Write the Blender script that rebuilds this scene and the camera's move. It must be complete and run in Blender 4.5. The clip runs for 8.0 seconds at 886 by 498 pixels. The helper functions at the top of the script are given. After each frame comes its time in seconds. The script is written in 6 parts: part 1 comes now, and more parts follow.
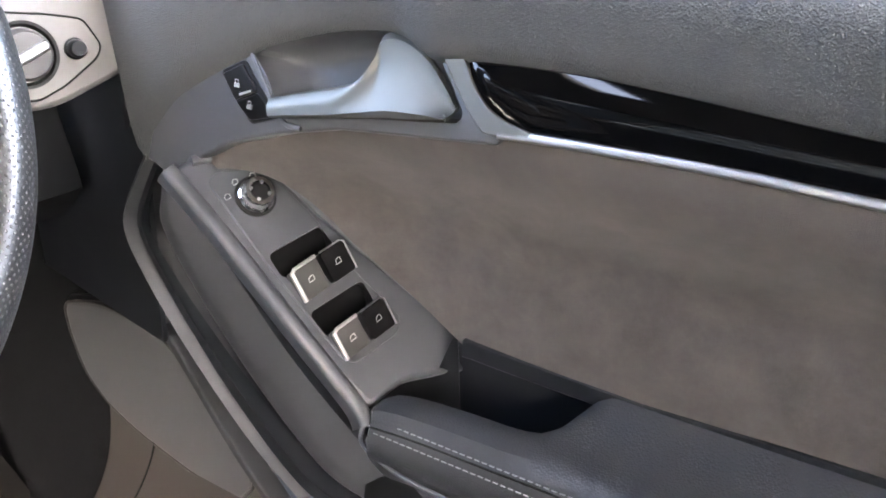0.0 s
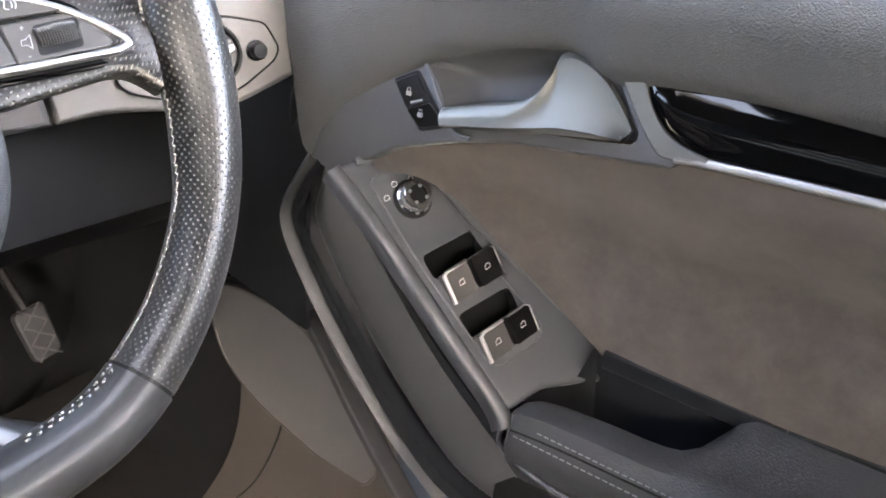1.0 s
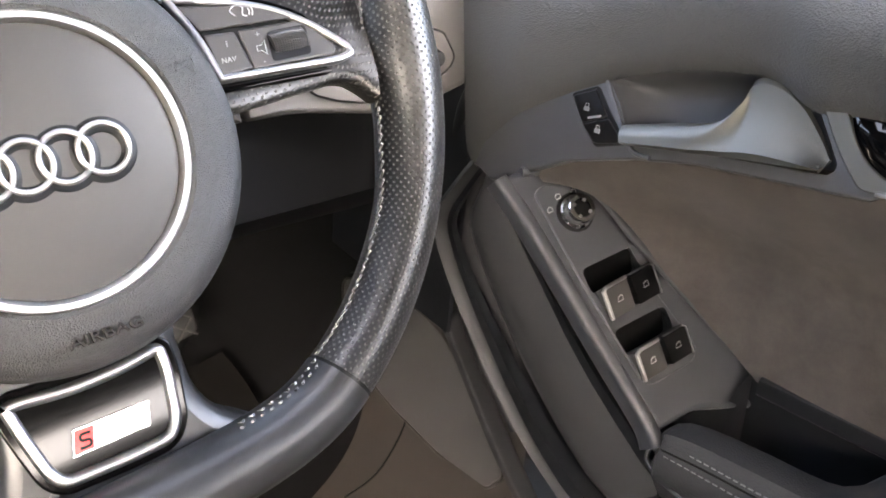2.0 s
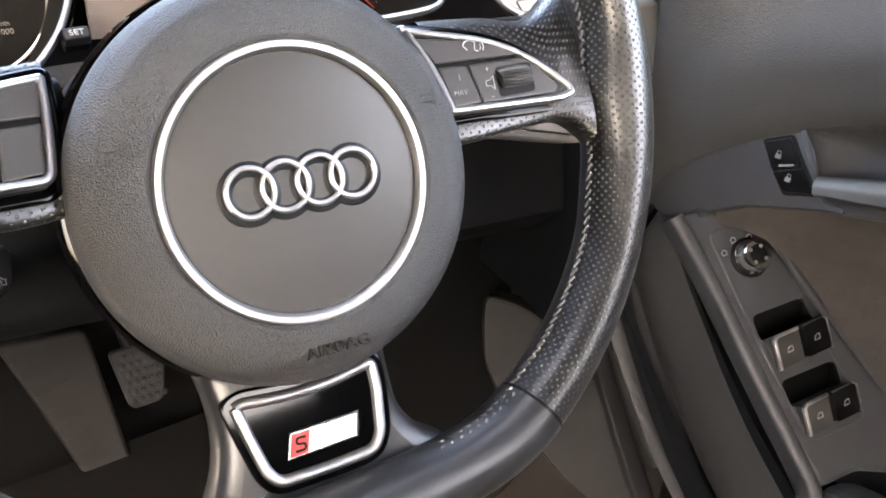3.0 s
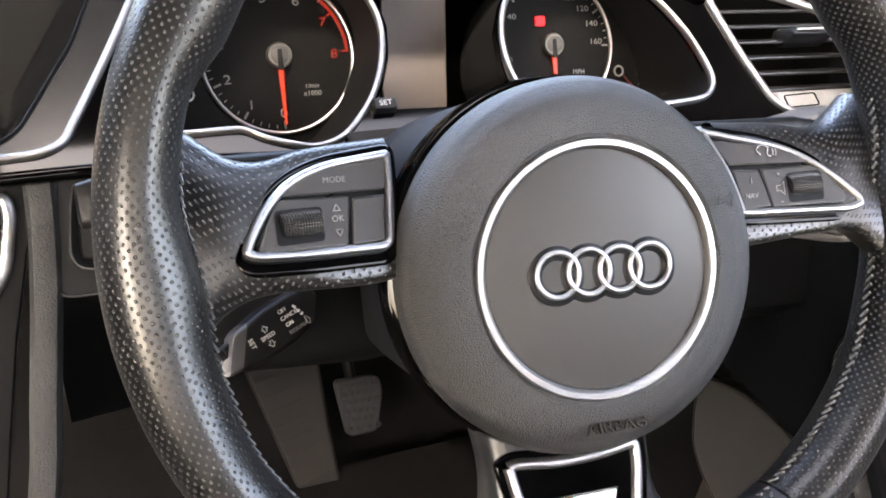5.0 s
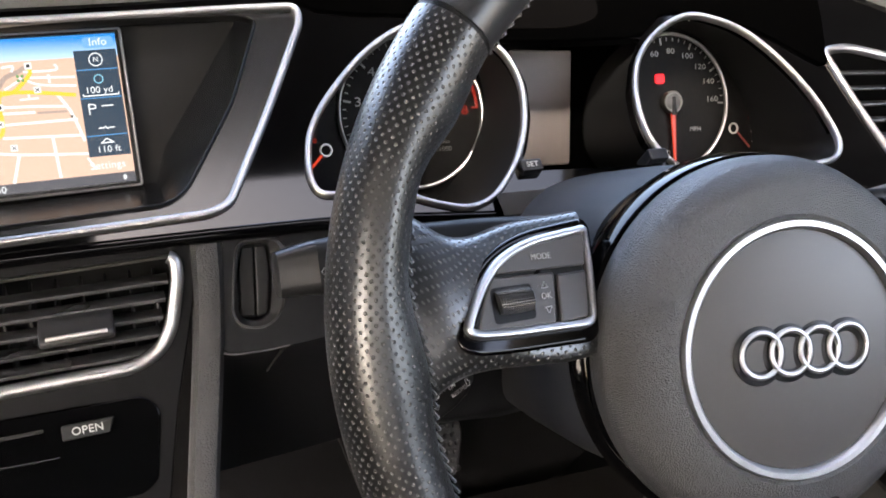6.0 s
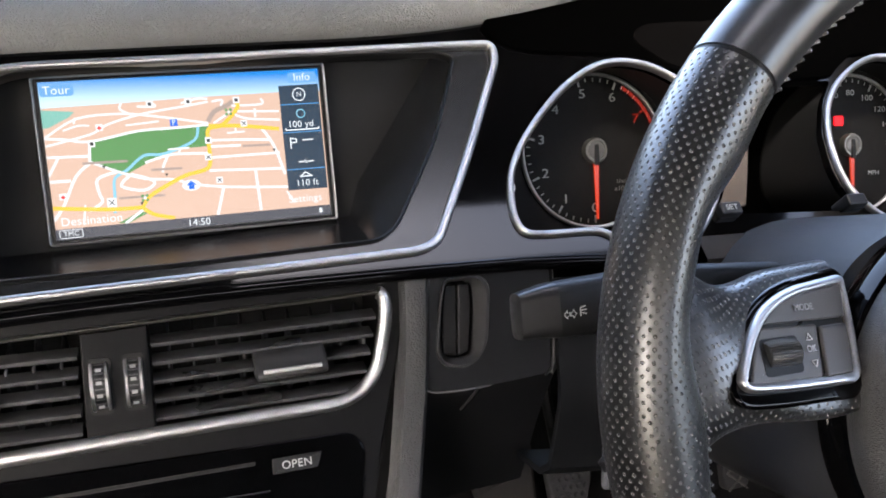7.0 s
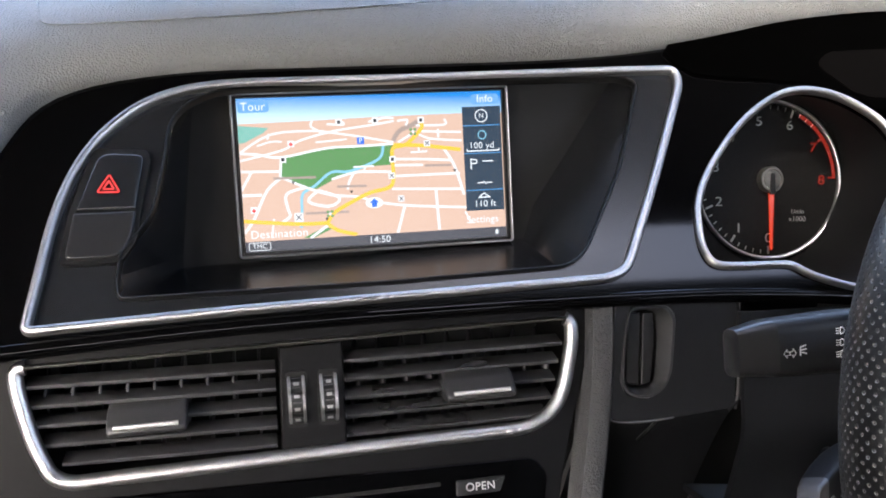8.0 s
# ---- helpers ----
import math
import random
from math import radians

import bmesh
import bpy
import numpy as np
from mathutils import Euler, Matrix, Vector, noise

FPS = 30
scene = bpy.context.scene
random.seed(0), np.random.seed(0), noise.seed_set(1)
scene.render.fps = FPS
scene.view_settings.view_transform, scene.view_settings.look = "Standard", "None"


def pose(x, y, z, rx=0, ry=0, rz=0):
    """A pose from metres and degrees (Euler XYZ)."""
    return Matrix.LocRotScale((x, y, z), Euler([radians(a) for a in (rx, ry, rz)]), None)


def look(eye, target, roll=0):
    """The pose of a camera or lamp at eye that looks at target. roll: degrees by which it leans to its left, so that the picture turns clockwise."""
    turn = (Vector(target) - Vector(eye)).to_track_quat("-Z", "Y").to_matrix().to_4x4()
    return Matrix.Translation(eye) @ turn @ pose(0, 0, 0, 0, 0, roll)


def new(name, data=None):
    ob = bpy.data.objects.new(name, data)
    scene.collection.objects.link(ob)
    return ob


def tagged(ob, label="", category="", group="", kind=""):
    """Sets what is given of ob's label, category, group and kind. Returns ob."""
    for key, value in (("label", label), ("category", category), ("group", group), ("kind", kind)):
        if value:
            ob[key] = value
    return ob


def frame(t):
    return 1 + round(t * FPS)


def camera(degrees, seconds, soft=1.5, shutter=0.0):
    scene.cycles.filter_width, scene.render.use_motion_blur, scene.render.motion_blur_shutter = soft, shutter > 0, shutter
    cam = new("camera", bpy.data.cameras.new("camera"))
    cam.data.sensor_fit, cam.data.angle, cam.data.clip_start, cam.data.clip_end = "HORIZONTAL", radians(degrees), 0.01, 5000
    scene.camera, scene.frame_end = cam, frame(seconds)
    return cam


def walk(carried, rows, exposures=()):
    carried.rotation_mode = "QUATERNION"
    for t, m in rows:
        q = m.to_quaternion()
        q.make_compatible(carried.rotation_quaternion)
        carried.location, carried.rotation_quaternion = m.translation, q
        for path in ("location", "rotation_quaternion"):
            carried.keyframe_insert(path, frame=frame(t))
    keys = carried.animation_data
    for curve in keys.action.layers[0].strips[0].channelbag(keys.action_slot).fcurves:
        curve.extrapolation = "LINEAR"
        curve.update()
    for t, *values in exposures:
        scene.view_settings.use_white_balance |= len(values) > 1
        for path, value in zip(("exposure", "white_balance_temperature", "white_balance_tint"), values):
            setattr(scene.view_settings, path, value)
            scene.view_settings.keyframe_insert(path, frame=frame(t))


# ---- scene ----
cam = camera(53.0, 8.0, soft=1.8)
PATH = [
    (0, (-0.023, -0.379, 0.738), (1.414, 0.624, -0.226), -2.2),
    (0.5, (-0.034, -0.361, 0.747), (1.331, 0.73, -0.226), -1.8),
    (1, (-0.056, -0.35, 0.756), (1.259, 0.801, -0.218), -1.6),
    (1.5, (-0.078, -0.334, 0.761), (1.187, 0.875, -0.206), -0.9),
    (1.7, (-0.085, -0.325, 0.763), (1.154, 0.908, -0.207), -0.7),
    (2.8, (-0.13, -0.285, 0.776), (0.93, 1.119, -0.175), 0.2),
    (3, (-0.138, -0.282, 0.78), (0.894, 1.143, -0.17), 1.0),
    (3.5, (-0.145, -0.291, 0.787), (0.743, 1.238, -0.147), 0.9),
    (4, (-0.152, -0.291, 0.789), (0.636, 1.31, -0.114), 1.1),
    (4.2, (-0.154, -0.292, 0.79), (0.603, 1.331, -0.1), 1.2),
    (5.3, (-0.213, -0.261, 0.811), (0.489, 1.407, -0.041), 2.0),
    (5.5, (-0.229, -0.252, 0.815), (0.473, 1.422, -0.025), 2.2),
    (6, (-0.263, -0.239, 0.822), (0.428, 1.453, 0.01), 2.6),
    (6.5, (-0.301, -0.225, 0.825), (0.369, 1.488, 0.04), 3.0),
    (7, (-0.335, -0.206, 0.821), (0.233, 1.557, 0.067), 2.5),
    (7.5, (-0.367, -0.197, 0.825), (0.102, 1.598, 0.078), 2.4),
    (8, (-0.39, -0.188, 0.824), (0.007, 1.629, 0.087), 2.7),
]
walk(cam, [(t, look(eye, target, roll)) for t, eye, target, roll in PATH], [(0, 7.0, 6800, 10), (1.5, 6.5, 7400, 11), (3.5, 5.7, 7600, 12), (5.5, 5.4, 7300, 12), (6.5, 5.05, 6900, 11), (8, 5.0, 6600, 11)])

from mathutils import geometry

# ---- world, sun, exposure ----
world = bpy.data.worlds.new("world")
scene.world = world
world.use_nodes = True
wn = world.node_tree.nodes
sky = wn.new("ShaderNodeTexSky")
sky.sky_type, sky.sun_disc = "NISHITA", False
sky.sun_elevation, sky.sun_rotation = radians(49), radians(210)
sky.air_density, sky.dust_density, sky.ozone_density = 0.9, 6.0, 0.5
wn["Background"].inputs["Strength"].default_value = 0.15
world.node_tree.links.new(sky.outputs[0], wn["Background"].inputs[0])
sun = new("sun", bpy.data.lights.new("sun", "SUN"))
sun.data.energy, sun.data.angle, sun.data.color = 1.0, radians(30), (1, 0.95, 0.88)
sun.matrix_world = look((0, 0, 0), (0.35, 0.6, -0.8))
GLOW = 0.05  # brightness of lamps and displays against the daylight


# ---- materials ----
def shader(name, color, rough=0.5, metal=0.0, coat=0.0, spec=0.5):
    m = bpy.data.materials.new(name)
    m.use_nodes = True
    b = m.node_tree.nodes["Principled BSDF"]
    b.inputs["Base Color"].default_value = (*color, 1)
    b.inputs["Roughness"].default_value = rough
    b.inputs["Metallic"].default_value = metal
    b.inputs["Coat Weight"].default_value = coat
    b.inputs["Coat Roughness"].default_value = 0.02
    b.inputs["Specular IOR Level"].default_value = spec
    return m


def worn(name, color, rough, metal=0.0, grain=900.0, bump=0.15, depth=0.0003, blotch=9.0, vary=0.25, coat=0.0, spec=0.5, kind="noise", rvary=0.1):
    """A surface with a fine relief, and broad patches in its colour and gloss."""
    m = shader(name, color, rough, metal, coat, spec)
    nt = m.node_tree
    N, L, b = nt.nodes, nt.links, nt.nodes["Principled BSDF"]
    co = N.new("ShaderNodeTexCoord")
    broad = N.new("ShaderNodeTexNoise")
    broad.inputs["Scale"].default_value, broad.inputs["Detail"].default_value = blotch, 5
    L.new(co.outputs["Object"], broad.inputs["Vector"])
    if kind == "cells":
        fine = N.new("ShaderNodeTexVoronoi")
        fine.inputs["Scale"].default_value = grain
        height = fine.outputs["Distance"]
    else:
        fine = N.new("ShaderNodeTexNoise")
        fine.inputs["Scale"].default_value, fine.inputs["Detail"].default_value = grain, 3
        height = fine.outputs["Fac"]
    L.new(co.outputs["Object"], fine.inputs["Vector"])
    bp = N.new("ShaderNodeBump")
    bp.inputs["Strength"].default_value, bp.inputs["Distance"].default_value = bump, depth
    L.new(height, bp.inputs["Height"])
    L.new(bp.outputs["Normal"], b.inputs["Normal"])
    mix = N.new("ShaderNodeMix")
    mix.data_type = "RGBA"
    mix.inputs["A"].default_value = (*[c * (1 - vary) for c in color], 1)
    mix.inputs["B"].default_value = (*[min(1, c * (1 + vary)) for c in color], 1)
    L.new(broad.outputs["Fac"], mix.inputs["Factor"])
    L.new(mix.outputs["Result"], b.inputs["Base Color"])
    mr = N.new("ShaderNodeMapRange")
    mr.inputs["To Min"].default_value, mr.inputs["To Max"].default_value = max(0.02, rough - rvary), min(1, rough + rvary)
    L.new(broad.outputs["Fac"], mr.inputs["Value"])
    L.new(mr.outputs["Result"], b.inputs["Roughness"])
    return m


def glowing(name, color, strength):
    m = shader(name, (0.01, 0.01, 0.01), 0.25, spec=0.1)
    b = m.node_tree.nodes["Principled BSDF"]
    b.inputs["Emission Color"].default_value = (*color, 1)
    b.inputs["Emission Strength"].default_value = strength * GLOW
    return m


def perforated(name, color, hole, pitch):
    """Leather with rows of small punched holes, laid along the mesh's UVs in metres."""
    m = shader(name, color, 0.36)
    nt = m.node_tree
    N, L, b = nt.nodes, nt.links, nt.nodes["Principled BSDF"]
    uv = N.new("ShaderNodeUVMap")
    vor = N.new("ShaderNodeTexVoronoi")
    vor.voronoi_dimensions = "2D"
    vor.inputs["Scale"].default_value, vor.inputs["Randomness"].default_value = 1.0, 0.06
    mp = N.new("ShaderNodeMapping")
    mp.inputs["Rotation"].default_value = (0, 0, radians(45))
    mp.inputs["Scale"].default_value = (1 / pitch, 1 / pitch, 1)
    L.new(uv.outputs[0], mp.inputs["Vector"])
    L.new(mp.outputs[0], vor.inputs["Vector"])
    mr = N.new("ShaderNodeMapRange")
    mr.inputs["From Min"].default_value, mr.inputs["From Max"].default_value = 0.15, 0.25
    mr.interpolation_type = "SMOOTHSTEP"
    L.new(vor.outputs["Distance"], mr.inputs["Value"])
    co = N.new("ShaderNodeTexCoord")
    noise_t = N.new("ShaderNodeTexNoise")
    noise_t.inputs["Scale"].default_value = 700
    L.new(co.outputs["Object"], noise_t.inputs["Vector"])
    ad = N.new("ShaderNodeMath")
    ad.operation = "MULTIPLY_ADD"
    ad.inputs[1].default_value = 0.12
    L.new(noise_t.outputs["Fac"], ad.inputs[0])
    L.new(mr.outputs["Result"], ad.inputs[2])
    bp = N.new("ShaderNodeBump")
    bp.inputs["Strength"].default_value, bp.inputs["Distance"].default_value = 1.0, 0.0007
    L.new(ad.outputs[0], bp.inputs["Height"])
    L.new(bp.outputs["Normal"], b.inputs["Normal"])
    mix = N.new("ShaderNodeMix")
    mix.data_type = "RGBA"
    mix.inputs["A"].default_value, mix.inputs["B"].default_value = (*hole, 1), (*color, 1)
    L.new(mr.outputs["Result"], mix.inputs["Factor"])
    L.new(mix.outputs["Result"], b.inputs["Base Color"])
    gl = N.new("ShaderNodeMath")
    gl.operation = "MULTIPLY"
    gl.inputs[1].default_value = 0.6
    L.new(mr.outputs["Result"], gl.inputs[0])
    L.new(gl.outputs[0], b.inputs["Specular IOR Level"])
    broad = N.new("ShaderNodeTexNoise")
    broad.inputs["Scale"].default_value = 25
    L.new(co.outputs["Object"], broad.inputs["Vector"])
    rr = N.new("ShaderNodeMapRange")
    rr.inputs["To Min"].default_value, rr.inputs["To Max"].default_value = 0.26, 0.36
    L.new(broad.outputs["Fac"], rr.inputs["Value"])
    L.new(rr.outputs["Result"], b.inputs["Roughness"])
    return m


def suede_cloth(name):
    m = worn(name, (0.056, 0.05, 0.0455), 0.95, grain=1500, bump=0.7, depth=0.0006, blotch=14, vary=0.12, spec=0.1)
    N, L = m.node_tree.nodes, m.node_tree.links
    co, nap, mp_, mx = N.new("ShaderNodeTexCoord"), N.new("ShaderNodeTexNoise"), N.new("ShaderNodeMapping"), N.new("ShaderNodeMix")
    mp_.inputs["Scale"].default_value = (1, 1, 1)
    nap.inputs["Scale"].default_value, nap.inputs["Detail"].default_value, nap.inputs["Distortion"].default_value = 26, 12, 0.1
    nap.inputs["Roughness"].default_value = 0.74
    mx.data_type, mx.blend_type = "RGBA", "MULTIPLY"
    mx.inputs["Factor"].default_value = 1.0
    ramp = N.new("ShaderNodeValToRGB")
    ramp.color_ramp.elements[0].position, ramp.color_ramp.elements[0].color = 0.33, (0.74, 0.74, 0.74, 1)
    ramp.color_ramp.elements[1].position, ramp.color_ramp.elements[1].color = 0.67, (1.2, 1.19, 1.18, 1)
    old = m.node_tree.nodes["Principled BSDF"].inputs["Base Color"].links[0].from_socket
    L.new(co.outputs["Object"], mp_.inputs["Vector"])
    L.new(mp_.outputs[0], nap.inputs["Vector"])
    L.new(nap.outputs["Fac"], ramp.inputs[0])
    L.new(old, mx.inputs["A"])
    L.new(ramp.outputs[0], mx.inputs["B"])
    L.new(mx.outputs["Result"], m.node_tree.nodes["Principled BSDF"].inputs["Base Color"])
    b = m.node_tree.nodes["Principled BSDF"]
    b.inputs["Sheen Weight"].default_value = 0.12
    b.inputs["Sheen Roughness"].default_value = 0.4
    b.inputs["Sheen Tint"].default_value = (0.8, 0.75, 0.7, 1)
    return m


LEATHER = worn("airbag_leather", (0.03, 0.03, 0.03), 0.45, grain=1500, bump=0.65, depth=0.0008, kind="cells", vary=0.12)
SMOOTH = worn("smooth_leather", (0.016, 0.0163, 0.017), 0.34, grain=500, bump=0.12, vary=0.2, blotch=30, spec=0.45)
# pale hole colour imitates the light that the hole edges catch
PERF = perforated("perforated_leather", (0.007, 0.0068, 0.0066), (0.1, 0.097, 0.093), 0.0031)
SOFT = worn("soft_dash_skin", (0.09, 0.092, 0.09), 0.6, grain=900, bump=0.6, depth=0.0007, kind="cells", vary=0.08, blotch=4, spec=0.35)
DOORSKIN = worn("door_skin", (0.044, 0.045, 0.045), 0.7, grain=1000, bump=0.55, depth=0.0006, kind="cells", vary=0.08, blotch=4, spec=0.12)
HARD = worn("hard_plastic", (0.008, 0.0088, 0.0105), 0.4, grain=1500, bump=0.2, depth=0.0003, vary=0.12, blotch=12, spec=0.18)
LOWLINING = worn("lower_door_plastic", (0.033, 0.0335, 0.0355), 0.5, grain=1500, bump=0.2, depth=0.0003, vary=0.12, blotch=8, spec=0.16)
DOORHARD = worn("door_plastic", (0.039, 0.0405, 0.0445), 0.42, grain=1500, bump=0.2, depth=0.0003, vary=0.12, blotch=12, spec=0.3)
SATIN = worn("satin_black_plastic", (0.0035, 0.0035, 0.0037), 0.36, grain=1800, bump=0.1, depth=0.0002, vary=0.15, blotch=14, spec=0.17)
RECESS = worn("half_gloss_black_plastic", (0.0065, 0.007, 0.008), 0.26, grain=1800, bump=0.06, depth=0.0002, vary=0.15, blotch=14, spec=0.33, rvary=0.03)
GREY = worn("grey_plastic", (0.024, 0.022, 0.02), 0.75, grain=1500, bump=0.25, depth=0.0003, vary=0.1, spec=0.06)
KICK = worn("kick_plastic", (0.0225, 0.0188, 0.016), 0.45, grain=1500, bump=0.3, depth=0.0003, vary=0.1, spec=0.35)
WARM = worn("switch_plate_plastic", (0.09, 0.086, 0.082), 0.42, grain=1500, bump=0.1, depth=0.0002, vary=0.08)
# toned below the hard plastic, putting the shade under the column into it
KNEE = worn("shaded_knee_plastic", (0.0052, 0.0056, 0.0064), 0.5, grain=1500, bump=0.2, depth=0.0003, vary=0.12, blotch=12, spec=0.12)
# near-black colours that hold the shade of the recesses under the cluster hood
RECESSBLACK = worn("recess_shade_black", (0.0004, 0.0004, 0.0004), 1.0, grain=1800, bump=0.3, vary=0.2, spec=0.0)
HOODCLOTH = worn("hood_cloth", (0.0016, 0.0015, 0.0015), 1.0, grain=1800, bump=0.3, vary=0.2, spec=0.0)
SLAT = worn("slat_plastic", (0.019, 0.019, 0.0195), 0.3, grain=1500, bump=0.1, depth=0.0002, vary=0.1, spec=0.45)
STALK = worn("stalk_plastic", (0.005, 0.0052, 0.0056), 0.5, grain=1500, bump=0.15, depth=0.0002, vary=0.15, spec=0.22)
TIP = worn("stalk_tip_plastic", (0.01, 0.01, 0.0105), 0.3, grain=1500, bump=0.1, depth=0.0002, vary=0.1, spec=0.28)
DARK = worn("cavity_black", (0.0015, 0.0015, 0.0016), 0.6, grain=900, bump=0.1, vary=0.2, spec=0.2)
GLOSS = worn("piano_black", (0.0009, 0.0009, 0.001), 0.06, grain=60, bump=0.02, depth=0.0002, vary=0.1, coat=0.0, spec=0.14, rvary=0.02)
CHROME = worn("satin_chrome", (0.37, 0.368, 0.365), 0.4, metal=1.0, grain=900, bump=0.03, depth=0.0002, vary=0.06, rvary=0.05)
POLISHED = worn("polished_chrome", (0.7, 0.7, 0.69), 0.16, metal=1.0, grain=900, bump=0.02, depth=0.0001, vary=0.04, rvary=0.03)
ALU = worn("brushed_aluminium", (0.105, 0.103, 0.093), 0.55, metal=1.0, grain=700, bump=0.05, depth=0.0002, vary=0.06, rvary=0.06)
MATTSILVER = worn("matt_silver_paint", (0.5, 0.5, 0.48), 0.4, metal=0.7, grain=1500, bump=0.05, vary=0.06)
GRILLE = worn("speaker_grille_plastic", (0.044, 0.0425, 0.0415), 0.42, grain=1500, bump=0.3, depth=0.0003, vary=0.1, spec=0.35)
PANEL = worn("key_panel_plastic", (0.0065, 0.0069, 0.0078), 0.45, grain=1500, bump=0.2, depth=0.0003, vary=0.12, blotch=12, spec=0.12)
SLOTRIM = worn("slot_rim_plastic", (0.017, 0.017, 0.0175), 0.4, grain=1500, bump=0.1, depth=0.0002, vary=0.1, spec=0.4)
FASCIA = worn("fascia_plastic", (0.0028, 0.0028, 0.003), 0.42, grain=1800, bump=0.1, depth=0.0002, vary=0.15, blotch=14, spec=0.07)
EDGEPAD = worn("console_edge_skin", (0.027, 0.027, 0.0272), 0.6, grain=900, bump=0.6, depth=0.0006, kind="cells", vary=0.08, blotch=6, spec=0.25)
SUEDE = suede_cloth("suede_cloth")
ARMLEATHER = worn("armrest_leather", (0.018, 0.019, 0.0205), 0.46, grain=700, bump=0.4, depth=0.0005, kind="cells", vary=0.15, spec=0.4)
# near-black puts the footwell's shade under the dash into the pile colour
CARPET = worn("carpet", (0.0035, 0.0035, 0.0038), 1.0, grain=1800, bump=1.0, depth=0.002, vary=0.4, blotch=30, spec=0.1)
RUBBER = worn("rubber", (0.014, 0.014, 0.015), 0.7, grain=800, bump=0.3, vary=0.2, spec=0.25)
THREAD = worn("thread", (0.14, 0.14, 0.137), 0.8, grain=3000, bump=0.5, vary=0.15)
GREYTHREAD = worn("grey_thread", (0.15, 0.15, 0.155), 0.8, grain=3000, bump=0.5, vary=0.15)
PRINT = shader("white_print", (0.38, 0.38, 0.37), 0.5)
DIALPRINT = shader("dial_print", (0.13, 0.13, 0.125), 0.5)
KEYPRINT = shader("key_print", (0.22, 0.22, 0.215), 0.5)
DIMPRINT = shader("grey_print", (0.11, 0.11, 0.11), 0.5)
REDPAINT = shader("red_paint", (0.5, 0.02, 0.02), 0.3)
WHITEPAINT = worn("white_enamel", (0.8, 0.8, 0.8), 0.3, vary=0.05)
LINING = worn("headlining_cloth", (0.008, 0.008, 0.008), 0.9, grain=900, bump=0.4, vary=0.05)
BUTTON = worn("button_plastic", (0.037, 0.0355, 0.034), 0.45, grain=1500, bump=0.1, vary=0.08, spec=0.35)
DIALBLACK = worn("dial_face", (0.0025, 0.0024, 0.0024), 0.7, grain=1500, bump=0.05, vary=0.2, spec=0.1)
NEEDLE = glowing("needle_red", (0.9, 0.07, 0.03), 0.5)
REDMARK = glowing("red_marks", (0.8, 0.05, 0.03), 0.25)
REDLAMP = glowing("red_lamp", (1.0, 0.0, 0.004), 1.5)
DULLRED = shader("unlit_needle_red", (0.12, 0.012, 0.008), 0.5)
GLASS = shader("clear_glass", (1, 1, 1), 0.0)
GLASS.node_tree.nodes["Principled BSDF"].inputs["Transmission Weight"].default_value = 1.0
GLASS.node_tree.nodes["Principled BSDF"].inputs["IOR"].default_value = 1.45
# brown-grey base puts the cabin's reflection into the dead display's colour
DISPLAY = worn("dead_display_reflecting", (0.1, 0.088, 0.083), 0.4, grain=40, bump=0.01, vary=0.1, blotch=20, rvary=0.03, spec=0.15)


# ---- mesh helpers ----
def part(name, bm, material, parent=None, label="", smooth=True, kind=""):
    bmesh.ops.recalc_face_normals(bm, faces=bm.faces)
    for f in bm.faces:
        f.smooth, f.material_index = smooth and f.material_index != 1, 0
    flags = [f.smooth for f in bm.faces]
    me = bpy.data.meshes.new(name)
    bm.to_mesh(me)
    bm.free()
    ob = meshpart(name, me, material, parent, label, smooth, kind)
    me.polygons.foreach_set("use_smooth", flags)
    return ob


def meshpart(name, me, material, parent=None, label="", smooth=True, kind=""):
    me.materials.clear()
    me.materials.append(material)
    if smooth:
        me.set_sharp_from_angle(angle=radians(38))
    ob = new(name, me)
    if parent:
        ob.parent = parent
        if parent.type == "EMPTY":
            ob.matrix_parent_inverse = parent.matrix_basis.inverted()
    return tagged(ob, label, kind=kind)


def thing(name, base, label, category, kind="", group=""):
    ob = new(name)
    ob.location = base
    ob.empty_display_size = 0.02
    return tagged(ob, label, category, group, kind)


def frame_at(o, u, n):
    n = Vector(n).normalized()
    u = (Vector(u) - Vector(u).dot(n) * n).normalized()
    v = n.cross(u)
    m = Matrix((u, v, n)).transposed().to_4x4()
    return Matrix.Translation(o) @ m


def mm(pts):
    return [(x / 1000, y / 1000) for x, y in pts]


def spline(pts, n=6, closed=True):
    """A smooth curve through the points."""
    pts = [Vector(p) for p in pts]
    c, out = len(pts), []
    for i in range(c if closed else c - 1):
        if closed:
            p0, p1, p2, p3 = pts[i - 1], pts[i], pts[(i + 1) % c], pts[(i + 2) % c]
        else:
            p0, p1, p2, p3 = pts[max(0, i - 1)], pts[i], pts[i + 1], pts[min(c - 1, i + 2)]
        for k in range(n):
            t = k / n
            out.append(0.5 * (2 * p1 + (p2 - p0) * t + (2 * p0 - 5 * p1 + 4 * p2 - p3) * t * t + (3 * p1 - p0 - 3 * p2 + p3) * t ** 3))
    if not closed:
        out.append(pts[-1])
    return out


